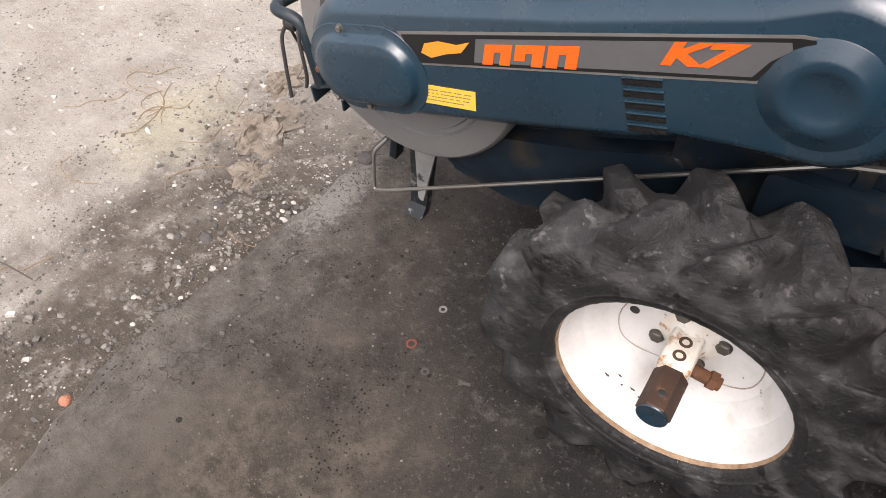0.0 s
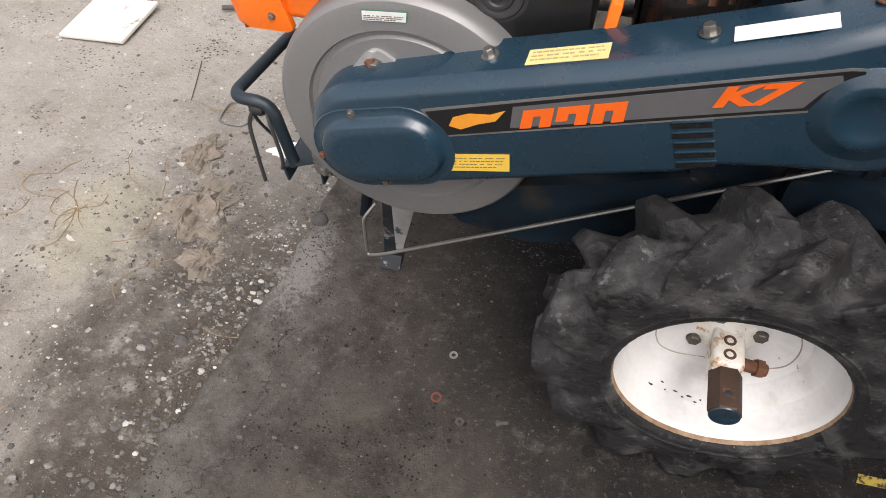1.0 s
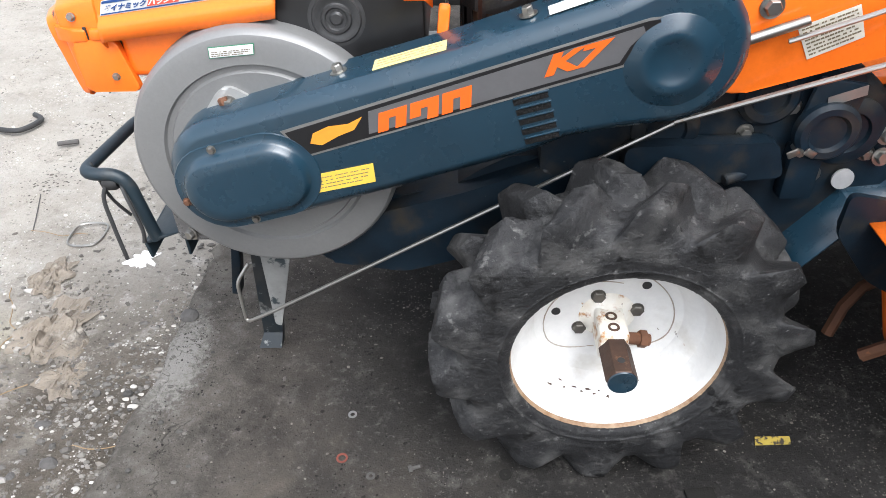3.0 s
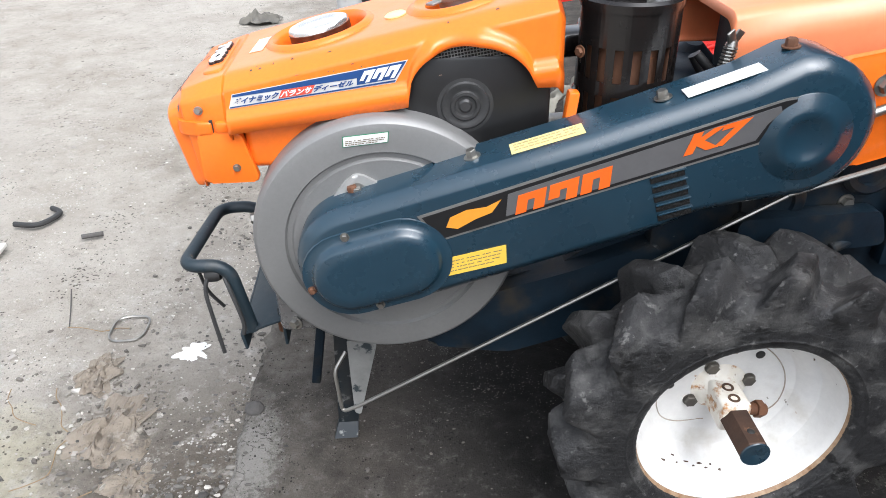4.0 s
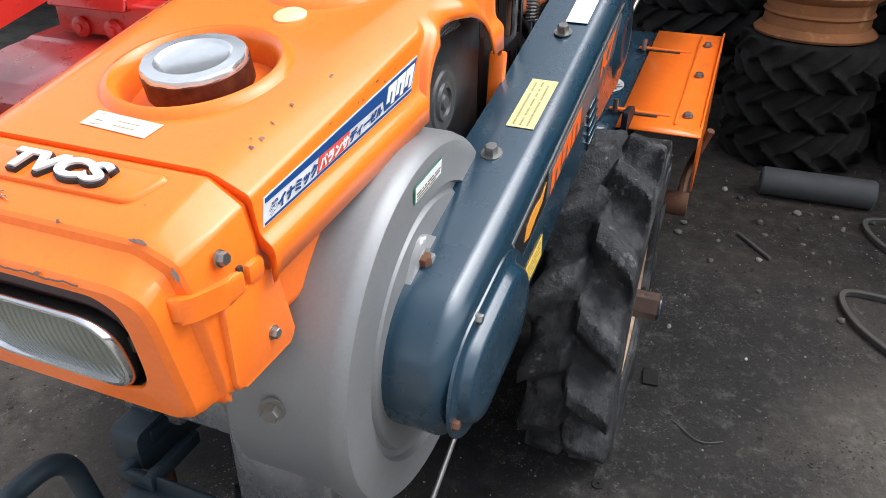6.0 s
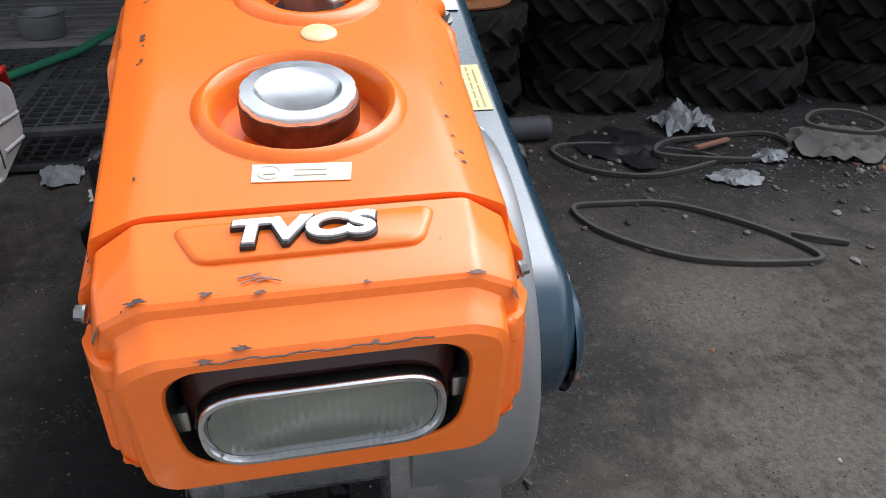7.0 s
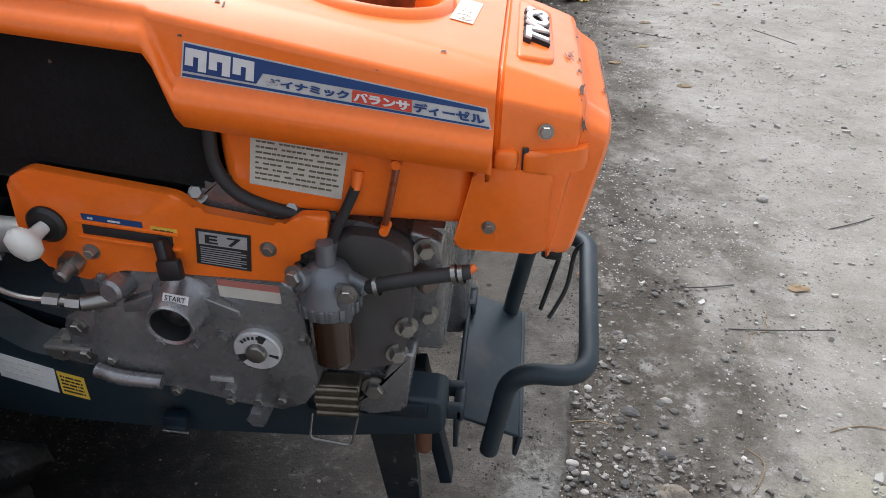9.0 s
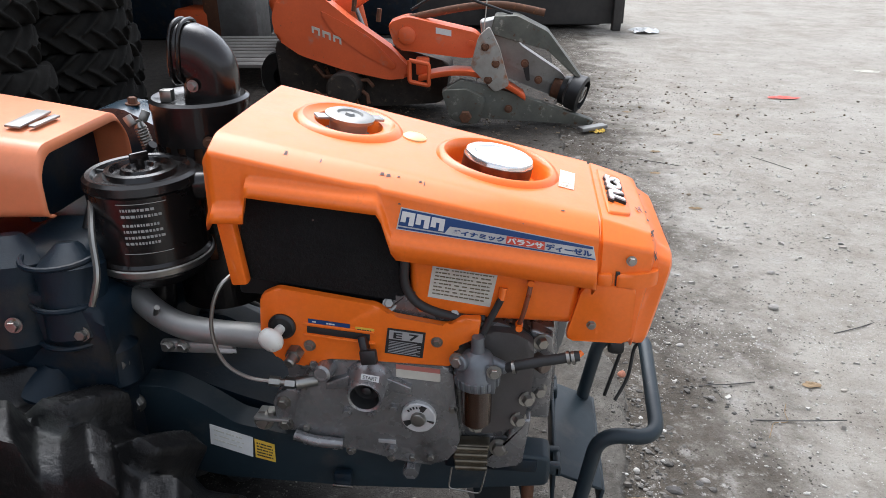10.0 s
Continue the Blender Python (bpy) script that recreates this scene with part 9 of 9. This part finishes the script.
# ---- belts, bags and rubble on the ground ----
def belt(name, pts, closed, label):
    path = [Vector(p) for p in pts]
    if closed:
        n = len(path)
        path = [q for i in range(n) for q in smooth_path([path[i - 1], path[i], path[(i + 1) % n], path[(i + 2) % n]], 7)[7:14]]
    else:
        path = smooth_path(path, 7)
    bm = bmesh.new()
    n = len(path)
    rings = []
    for i, p in enumerate(path):
        d = (path[(i + 1) % n] - path[i - 1]) if closed else (path[min(i + 1, n - 1)] - path[max(i - 1, 0)])
        s = Vector((-d.y, d.x, 0)).normalized()
        rings.append([bm.verts.new(p + s * a + Vector((0, 0, b))) for a, b in ((-0.005, 0.0), (0.005, 0.0), (0.007, 0.013), (0.005, 0.015), (-0.005, 0.015), (-0.007, 0.013))])
    for a, b in zip(rings, rings[1:] + ([rings[0]] if closed else [])):
        for k in range(6):
            bm.faces.new((a[k], a[(k + 1) % 6], b[(k + 1) % 6], b[k]))
    return solid(name, bm, surf("dusty_belt", (0.075, 0.07, 0.06), (0.05, 0.046, 0.04), 14, 0.85) if "dusty_belt" not in bpy.data.materials else bpy.data.materials["dusty_belt"], label, "belt", "discarded belts")


belt("drive_belt", [(0.7, -0.751, 0.002), (0.713, -0.866, 0.002), (0.674, -1.061, 0.002), (0.5, -1.235, 0.002), (0.329, -1.318, 0.002), (0.288, -1.258, 0.002), (0.357, -0.973, 0.002), (0.537, -0.789, 0.002)], True, "long dusty rubber drive belt lying on the slab")
belt("drive_belt", [(1.151, -0.841, 0.002), (1.182, -0.982, 0.002), (1.101, -1.225, 0.002), (0.992, -1.393, 0.002), (0.943, -1.358, 0.002), (0.881, -1.096, 0.002), (0.972, -0.899, 0.002)], True, "dusty rubber drive belt in a loose loop")
belt("drive_belt", [(1.025, -1.182, 0.017), (1.121, -1.271, 0.017), (1.163, -1.476, 0.004), (1.157, -1.701, 0.004), (1.017, -1.712, 0.004), (0.938, -1.548, 0.004), (0.961, -1.3, 0.017)], True, "dusty rubber drive belt on a heap of rubbish")
belt("drive_belt", [(1.018, -1.768, 0.085), (1.114, -1.854, 0.095), (1.098, -2.004, 0.09), (0.977, -2.051, 0.08), (0.909, -1.926, 0.085)], True, "pale coiled belt on a dirty sack")
belt("hose_end", [(0.435, -1.316, 0.002), (0.388, -1.376, 0.006), (0.357, -1.445, 0.002)], False, "short black hose end on the slab")
solid("sack", crumple((1.011, -1.899, 0.0), 0.20, 0.24, 0.085, 5, 22, 0.2), M_SACK, "flat dirty sack lying on the slab", "sack", smooth=40)
solid("plastic_bag", crumple((1.293, -1.429, 0.0), 0.14, 0.17, 0.11, 6, 22), M_BAG, "crumpled white plastic bag among rubbish", "bag", smooth=20)
solid("plastic_bag", crumple((0.811, -1.377, 0.0), 0.07, 0.13, 0.035, 7, 18), M_BAG, "crumpled clear plastic bag on the slab", "bag", smooth=20)
solid("plastic_bag", crumple((0.948, -1.585, 0.0), 0.07, 0.08, 0.04, 8, 16), M_BAG, "small torn plastic bag on the slab", "bag", smooth=20)
solid("rubber_sheet", crumple((1.119, -1.129, 0.0), 0.26, 0.24, 0.03, 15, 22), M_BLACK, "crumpled dark rubber sheet among belts", "sheet", smooth=30)
solid("wood_strip", box((1.058, -1.417, 0.03), (0.02, 0.22, 0.012), 0.002, Euler((0.1, 0, 0.5)).to_matrix()), M_BRICK, "short reddish wooden strip among rubbish", "wood strip")
solid("stick", tube([(0.944, -0.495, 0.006), (0.821, -0.584, 0.006)], 0.006, 6), M_DARKSTONE, "dark stick on the slab", "stick")
solid("yellow_tag", crumple((1.579, -2.049, 0.13), 0.03, 0.03, 0.05, 33, 8), M_YELLOW, "torn yellow plastic tag between tyres", "tag", smooth=20)


def stone_mesh(verts, faces, at, r, rr, flat_=0.7):
    """Adds one squashed, angular stone to the lists."""
    t = (1 + 5 ** 0.5) / 2
    ico = [(-1, t, 0), (1, t, 0), (-1, -t, 0), (1, -t, 0), (0, -1, t), (0, 1, t), (0, -1, -t), (0, 1, -t), (t, 0, -1), (t, 0, 1), (-t, 0, -1), (-t, 0, 1)]
    tri = [(0, 11, 5), (0, 5, 1), (0, 1, 7), (0, 7, 10), (0, 10, 11), (1, 5, 9), (5, 11, 4), (11, 10, 2), (10, 7, 6), (7, 1, 8), (3, 9, 4), (3, 4, 2), (3, 2, 6), (3, 6, 8), (3, 8, 9), (4, 9, 5), (2, 4, 11), (6, 2, 10), (8, 6, 7), (9, 8, 1)]
    n = len(verts)
    rot = Euler((rr.random() * 6, rr.random() * 6, rr.random() * 6)).to_matrix()
    sq = (rr.uniform(0.7, 1.3), rr.uniform(0.6, 1.0), flat_ * rr.uniform(0.6, 1.0))
    for v in ico:
        p = rot @ Vector(v).normalized() * rr.uniform(0.75, 1.15)
        verts.append((at[0] + p.x * r * sq[0], at[1] + p.y * r * sq[1], at[2] + p.z * r * sq[2] + r * 0.3))
    faces += [tuple(n + k for k in f) for f in tri]


def scatter(name, count, spot, size, mat, label, seed):
    rr = random.Random(seed)
    verts, faces = [], []
    for _ in range(count):
        at = spot(rr)
        if at is not None:
            stone_mesh(verts, faces, at, size(rr), rr)
    me = bpy.data.meshes.new(name)
    me.from_pydata(verts, [], faces)
    me.materials.append(mat)
    return tagged(new(name, me), label, "gravel", kind="stuff")


def gravel_material(name, cols):
    m, nt, p = nodes_of(name)
    g = nt.nodes.new("ShaderNodeNewGeometry")
    r = nt.nodes.new("ShaderNodeValToRGB")
    r.color_ramp.elements[0].color, r.color_ramp.elements[1].color = (*cols[0], 1), (*cols[-1], 1)
    for i, c in enumerate(cols[1:-1]):
        e = r.color_ramp.elements.new((i + 1) / (len(cols) - 1))
        e.color = (*c, 1)
    nt.links.new(g.outputs["Random Per Island"], r.inputs[0])
    nt.links.new(r.outputs[0], p.inputs["Base Color"])
    p.inputs["Roughness"].default_value = 0.9
    return m


M_GRAVEL = gravel_material("mixed_gravel", [(0.15, 0.14, 0.125), (0.34, 0.32, 0.29), (0.42, 0.4, 0.36), (0.26, 0.24, 0.21), (0.55, 0.53, 0.49), (0.38, 0.34, 0.29)])
M_RUBBLE = gravel_material("dark_rubble", [(0.04, 0.038, 0.035), (0.12, 0.112, 0.1), (0.07, 0.066, 0.06), (0.17, 0.158, 0.14), (0.09, 0.083, 0.073), (0.26, 0.245, 0.225)])
M_GRIT = gravel_material("slab_grit", [(0.03, 0.027, 0.024), (0.09, 0.082, 0.072), (0.17, 0.152, 0.13), (0.045, 0.041, 0.036), (0.12, 0.108, 0.092), (0.24, 0.22, 0.19)])
M_BRICKBITS = gravel_material("brick_bits", [(0.16, 0.07, 0.045), (0.22, 0.11, 0.075), (0.13, 0.12, 0.105), (0.25, 0.235, 0.21), (0.18, 0.08, 0.05), (0.06, 0.055, 0.05)])


def dirt_z(x, y):
    return -0.016 + relief(x, y)


def yard_spot(rr):
    x, y = -0.85 - 3.2 * rr.random() ** 1.6, rr.uniform(-6.5, 2.2)
    return (x, y, dirt_z(x, y) - 0.001) if x < edge_x(y) else None


def edge_spot(rr):
    y = rr.uniform(-2.6, 1.6)
    if noise.noise((y * 3.1, 6.0, 0.0)) + 0.35 * noise.noise((y * 9.0, 2.0, 0.0)) < rr.uniform(-0.5, 0.35):
        return None
    x = edge_x(y) - rr.gauss(0.09, 0.13)
    if x > edge_x(y) and rr.random() < 0.75:
        return None
    return (x, y, dirt_z(x, y) + 0.002 if x < edge_x(y) else 0.0)


def slab_spot(rr):
    x, y = rr.uniform(-0.8, 1.9), rr.uniform(-2.6, 1.2)
    return (x, y, 0.0) if x > edge_x(y) + 0.02 else None


scatter("yard_gravel", 11000, yard_spot, lambda r: 0.0018 + 0.0065 * r.random() ** 5, M_GRAVEL, "loose pale gravel over the dirt yard", 1)
scatter("edge_rubble", 22000, edge_spot, lambda r: 0.0011 + 0.0065 * r.random() ** 8, M_RUBBLE, "broken rubble and grit along the slab edge", 2)
scatter("slab_grit", 9000, slab_spot, lambda r: 0.0007 + 0.0036 * r.random() ** 5, M_GRIT, "fine grit and pebbles scattered on the slab", 3)
scatter("brick_rubble", 420, lambda r: (lambda t: (0.88 - 0.32 * t + r.gauss(0, 0.09), -1.90 - 0.70 * t + r.gauss(0, 0.12), -0.002))(r.random()), lambda r: 0.004 + 0.019 * r.random() ** 3, M_BRICKBITS, "broken brick and stone rubble on the slab", 4)
M_LITTER = gravel_material("brown_litter", [(0.05, 0.042, 0.034), (0.12, 0.085, 0.055), (0.07, 0.06, 0.05), (0.2, 0.15, 0.1), (0.09, 0.075, 0.06)])
scatter("leaf_litter", 3500, lambda r: (-0.3 + r.gauss(0, 0.9), -3.5 + r.gauss(0, 0.7), 0.0), lambda r: 0.002 + 0.010 * r.random() ** 4, M_LITTER, "brown leaf litter and crumbs round the rotary unit", 8)
scatter("dark_litter", 900, lambda r: (0.95 + r.gauss(0, 0.3), -1.9 + r.gauss(0, 0.8), 0.0), lambda r: 0.003 + 0.014 * r.random() ** 3, M_GRIT, "dark litter and chips between the tyre stacks", 5)


def one_stone(name, at, r, mat, label, seed, flat_=0.7):
    verts, faces = [], []
    stone_mesh(verts, faces, (0, 0, 0), r, random.Random(seed), flat_)
    bm = bmesh.new()
    vs = [bm.verts.new(v) for v in verts]
    for f in faces:
        bm.faces.new([vs[k] for k in f])
    bmesh.ops.bevel(bm, geom=list(bm.edges), offset=r * 0.12, segments=1, affect="EDGES")
    lo = min(v.co.z for v in bm.verts)
    bmesh.ops.translate(bm, verts=bm.verts, vec=Vector(at) - Vector((0, 0, lo + r * 0.35)))
    return solid(name, bm, mat, label, "stone", "loose stones", smooth=0)


M_WHITESTONE = surf("white_stone", (0.46, 0.44, 0.4), (0.34, 0.325, 0.295), 40, 0.9, bump=0.6)
for k, (x, y, r, mat, label) in enumerate((
        (-0.818, 0.113, 0.032, M_DARKSTONE, "dark grey stone at the slab edge"), (-1.024, -0.179, 0.022, M_DARKSTONE, "dark grey stone in the dirt"),
        (-0.969, -0.271, 0.026, M_DARKSTONE, "flat dark stone in the dirt"), (-0.953, 0.06, 0.016, M_WHITESTONE, "whitish stone in the rubble"),
        (-0.934, 0.084, 0.012, M_WHITESTONE, "small whitish stone in the rubble"), (-0.86, -0.138, 0.020, M_WHITESTONE, "whitish stone at the slab edge"),
        (-0.879, -0.083, 0.012, M_WHITESTONE, "small whitish stone at the slab edge"), (-0.971, 0.032, 0.018, M_DARKSTONE, "dark angular stone in the rubble"),
        (-1.09, -0.872, 0.018, M_STONE, "grey stone on the dirt yard"), (-0.905, -0.70, 0.022, M_BRICK, "broken brick piece at the slab edge"),
        (-1.823, -1.667, 0.018, M_DARKSTONE, "dark stone on the dirt yard"), (-1.491, -1.391, 0.02, M_STONE, "pale stone on the dirt yard"),
        (-1.423, -1.132, 0.022, M_STONE, "pale grey stone on the dirt yard"), (-1.029, -0.298, 0.024, M_DARKSTONE, "brown stone on the dirt yard"),
        (-0.896, -0.326, 0.018, M_WHITESTONE, "whitish stone near the bumper"), (0.887, -2.956, 0.06, M_BRICK, "broken red brick in the rubble"),
        (0.5, -2.51, 0.045, M_STONE, "grey stone in the rubble"), (0.539, -2.183, 0.04, M_STONE, "pale stone in the rubble"),
        (0.65, -2.679, 0.05, M_STONE, "grey stone near the rubble"), (-0.003, -0.817, 0.009, M_BRICK, "small reddish pebble on the slab"),
        (0.347, -0.537, 0.008, M_WHITESTONE, "small pale pebble on the slab"), (-0.35, -0.881, 0.009, M_WHITESTONE, "small white pebble on the slab"))):
    one_stone("stone", (x, y, 0.0 if x > edge_x(y) else dirt_z(x, y)), r * (0.62 if mat is M_WHITESTONE else 0.85), mat, label, 100 + k)


def shard_spot(cx, cy, sx, sy):
    def spot(r):
        x, y = cx + r.gauss(0, sx), cy + r.gauss(0, sy)
        return (x, y, dirt_z(x, y) + 0.001) if x < edge_x(y) + 0.03 else None
    return spot


def shards(name, count, spot, size, mat, label, seed):
    """Flat crumbled flakes lying about."""
    rr = random.Random(seed)
    verts, faces = [], []
    for _ in range(count):
        at = spot(rr)
        if at is None:
            continue
        r, a0, n = size(rr), rr.uniform(0, 6.3), rr.randint(5, 7)
        tip = (rr.gauss(0, 0.18), rr.gauss(0, 0.18))
        k = len(verts)
        for lift in (0.0, r * 0.28 + 0.0015):
            for i in range(n):
                a = a0 + 6.283 * i / n
                d = r * (0.75 + 0.35 * math.sin(i * 2.3 + a0)) * (1.0 if lift == 0 else 0.86)
                x, y = d * math.cos(a), d * math.sin(a) * 0.75
                verts.append((at[0] + x, at[1] + y, at[2] + lift + (x * tip[0] + y * tip[1] if lift else -0.003)))
        faces.append(tuple(k + n + i for i in range(n)))
        faces += [(k + i, k + (i + 1) % n, k + n + (i + 1) % n, k + n + i) for i in range(n)]
    me = bpy.data.meshes.new(name)
    me.from_pydata(verts, [], faces)
    me.materials.append(mat)
    return tagged(new(name, me), label, "rubble", kind="stuff")


M_FLAKES = gravel_material("crumbled_flakes", [(0.08, 0.072, 0.062), (0.22, 0.2, 0.175), (0.13, 0.117, 0.1), (0.3, 0.28, 0.25), (0.07, 0.063, 0.054), (0.17, 0.152, 0.13)])
shards("crumbled_flakes", 420, shard_spot(-1.07, 0.06, 0.10, 0.14), lambda r: 0.003 + 0.009 * r.random() ** 2, M_FLAKES, "crumbled pale mortar flakes trodden into the dirt", 31)
shards("edge_flakes", 420, shard_spot(-0.96, -0.12, 0.08, 0.45), lambda r: 0.0022 + 0.010 * r.random() ** 4, M_FLAKES, "broken mortar flakes along the slab edge", 32)
shards("yard_flakes", 900, shard_spot(-1.7, -1.2, 0.55, 1.4), lambda r: 0.003 + 0.013 * r.random() ** 4, gravel_material("yard_flakes", [(0.3, 0.28, 0.25), (0.46, 0.44, 0.4), (0.36, 0.34, 0.31), (0.5, 0.48, 0.44), (0.22, 0.2, 0.18)]), "flat pale stone chips trodden into the yard", 33)
scatter("soil_clods", 900, lambda r: (lambda y: (edge_x(y) - abs(r.gauss(0.0, 0.11)), y, dirt_z(edge_x(y) - 0.05, y)))(r.gauss(-0.15, 0.42)), lambda r: 0.0012 + 0.010 * r.random() ** 7, M_RUBBLE, "dark soil clods and broken stones along the slab", 9)
scatter("mortar_crumbs", 500, lambda r: (lambda y: (edge_x(y) - r.gauss(0.06, 0.05), y, dirt_z(edge_x(y) - 0.05, y)))(r.gauss(-0.08, 0.22)), lambda r: 0.001 + 0.007 * r.random() ** 7, M_GRAVEL, "pale mortar crumbs along the slab edge", 10)
# ---- paper and scraps on the dirt ----
for k, (x, y, sx, sy, h, mat, label) in enumerate((

        (-1.118, 0.084, 0.125, 0.17, 0.034, M_RAG, "wrinkled pale sacking trodden into the dirt"),
        (-1.207, 0.269, 0.08, 0.11, 0.024, M_RAG, "torn strip of sacking trodden into the dirt"),
        (-1.031, -0.052, 0.075, 0.08, 0.020, M_RAG, "small torn piece of sacking in the dirt"),
        (-1.000, 0.336, 0.060, 0.046, 0.010, M_WHITE, "torn white paper on the dirt"),)):
    solid("paper" if mat is M_WHITE else "rag", crumple((x, y, dirt_z(x, y) + (0.002 if mat is M_WHITE else -0.003)), sx, sy, h, 50 + k, 44, 0.55 if mat is M_WHITE else 0.45), mat, label, "paper" if mat is M_WHITE else "rag", smooth=30)
b = bmesh.new()
box((-1.797, 0.772, -0.002), (0.225, 0.225, 0.012), 0.002, Euler((0.02, -0.03, 0.02)).to_matrix(), b)
solid("white_board", b, surf("dirty_white_board", (0.7, 0.68, 0.63), (0.6, 0.57, 0.52), 12, 0.6, spots=(((0.25, 0.2, 0.16), 16, 0.62, 0.72),)), "square white board with brown stains on the dirt", "board")
solid("wire_ring", tube([Vector((-1.187 + 0.045 * math.copysign(abs(math.cos(a)) ** 0.6, math.cos(a)), 0.443 + 0.05 * math.copysign(abs(math.sin(a)) ** 0.6, math.sin(a)), -0.008)) for a in [k * math.pi / 18 for k in range(36)]], 0.003, 6, closed=True), M_STEEL, "square bent wire ring half sunk in the dirt", "wire")
solid("stick", rod((-1.48, 0.925, -0.006), (-1.42, 0.94, -0.006), 0.008, None, 8), M_DARKSTONE, "short dark stick on the dirt", "stick")
solid("hose_piece", tube(smooth_path([(-1.73, 1.03, -0.006), (-1.65, 1.02, -0.006), (-1.61, 1.09, -0.006), (-1.65, 1.13, -0.006)]), 0.009, 8), M_HOSE, "short bent black hose piece on the dirt", "hose")
solid("dark_sack", crumple((-1.328, 3.501, -0.014), 0.16, 0.12, 0.07, 61, 20), M_SACK, "dark crumpled sack on the dirt", "sack", smooth=30)
solid("yellow_bag", crumple((-1.021, -3.107, -0.014), 0.06, 0.06, 0.04, 62, 14), M_YELLOW, "crumpled yellow bag by the rotary unit", "bag", smooth=25)
solid("red_netting", crumple((-2.325, -4.067, -0.014), 0.13, 0.05, 0.014, 63, 16), M_RED, "scrap of faded red netting on the dirt", "net", smooth=25)
solid("white_scrap", crumple((-3.226, -5.013, -0.014), 0.12, 0.05, 0.02, 64, 14), M_DIRTYWHITE, "pale flat scrap on the dirt", "scrap", smooth=25)
rr = random.Random(17)
for k, (x, y) in enumerate(((-1.296, -2.757), (-1.249, -2.434), (-1.348, -1.973), (-1.111, -2.192), (-1.689, -3.116), (-1.404, -0.718), (-1.243, -3.564))):
    solid("leaf", crumple((x, y, 0.0 if x > -0.7 else dirt_z(x, y)), 0.035, 0.018, 0.008, 70 + k, 8), M_LEAF, "curled dry brown leaf on the ground", "leaf", "dry leaves", smooth=25)
for k, (x, y, l, a) in enumerate(((-1.184, -0.689, 0.07, 0.2), (-1.309, -0.558, 0.13, 0.1), (-1.643, -1.049, 0.09, 0.5), (-1.317, -2.575, 0.14, 2.7), (-1.065, -1.832, 0.10, 0.9), (-1.841, -2.63, 0.12, 2.2), (-1.382, 0.558, 0.1, 1.9))):
    z = dirt_z(x, y) + 0.003
    d = Vector((math.cos(a), math.sin(a), 0)) * l
    solid("twig", tube(smooth_path([Vector((x, y, z)) - d, Vector((x, y + 0.006, z + 0.002)), Vector((x, y, z)) + d]), 0.0016, 5), M_DARKSTONE, "thin dark twig on the dirt", "twig", "twigs")

# ---- small hardware on the slab ----
def washer(at, r, hole, mat, label):
    bm = lathe([(hole, 0.0), (r, 0.0), (r, 0.002), (hole, 0.002), (hole, 0.0)], (at[0], at[1], 0.0008), (0, 0, 1), 24)
    return solid("washer", bm, mat, label, "washer", "dropped hardware")


washer((-0.417, -0.168), 0.0085, 0.0045, M_ALU, "small bright washer on the slab")
washer((-0.425, -0.268), 0.0105, 0.007, surf("red_washer", (0.2, 0.05, 0.03), (0.12, 0.035, 0.025), 60, 0.7), "red fibre washer on the slab")
washer((-0.369, -0.306), 0.008, 0.004, M_DARKSTONE, "rusty washer on the slab")
washer((-0.130, -0.304), 0.011, 0.003, M_OLDTYRE, "flat dark washer stuck to the slab")
b = rod((-0.300, -0.294, 0.006), (-0.282, -0.288, 0.005), 0.0035, None, 8)
rod((-0.302, -0.295, 0.006), (-0.296, -0.293, 0.006), 0.0065, None, 6, b)
solid("small_bolt", b, M_DARKSTONE, "small dropped bolt on the slab", "bolt", "dropped hardware")
b = quad_plate([(0.326, -0.244, 0.0), (0.391, -0.242, 0.0), (0.394, -0.225, 0.0), (0.331, -0.226, 0.0)], 0.004, 0.002)
lab = solid("fallen_label", b, surf("scuffed_yellow_label", (0.5, 0.38, 0.06), (0.4, 0.3, 0.06), 60, 0.7, spots=(((0.05, 0.04, 0.03), 90, 0.52, 0.6),)), "torn yellow label lying on the slab", "label")
solid("flat_chip", box((0.201, -0.350, 0.003), (0.05, 0.032, 0.005), 0.001, Euler((0, 0, 0.1)).to_matrix()), M_OLDTYRE, "flat dark chip on the slab", "chip")
solid("wire_piece", tube(smooth_path([(0.085, -0.412, 0.003), (0.05, -0.45, 0.004), (0.047, -0.475, 0.003), (0.062, -0.505, 0.003)]), 0.0015, 5), M_DARKSTONE, "short bent wire on the slab", "wire")
# roots and fibres trodden into the dirt
rr = random.Random(23)
for k in range(16):
    x, y, a = -1.36 + rr.gauss(0, 0.16), -0.02 + rr.gauss(0, 0.2), rr.uniform(0, 6.3)
    pts = []
    for _ in range(6):
        pts.append((x, y, dirt_z(x, y) + 0.002))
        a += rr.gauss(0, 0.55)
        x, y = x + 0.035 * math.cos(a), y + 0.035 * math.sin(a)
    solid("root", tube(smooth_path(pts, 4), 0.0011, 5), M_LEAF, "thin dry root trodden into the dirt", "root", "roots")
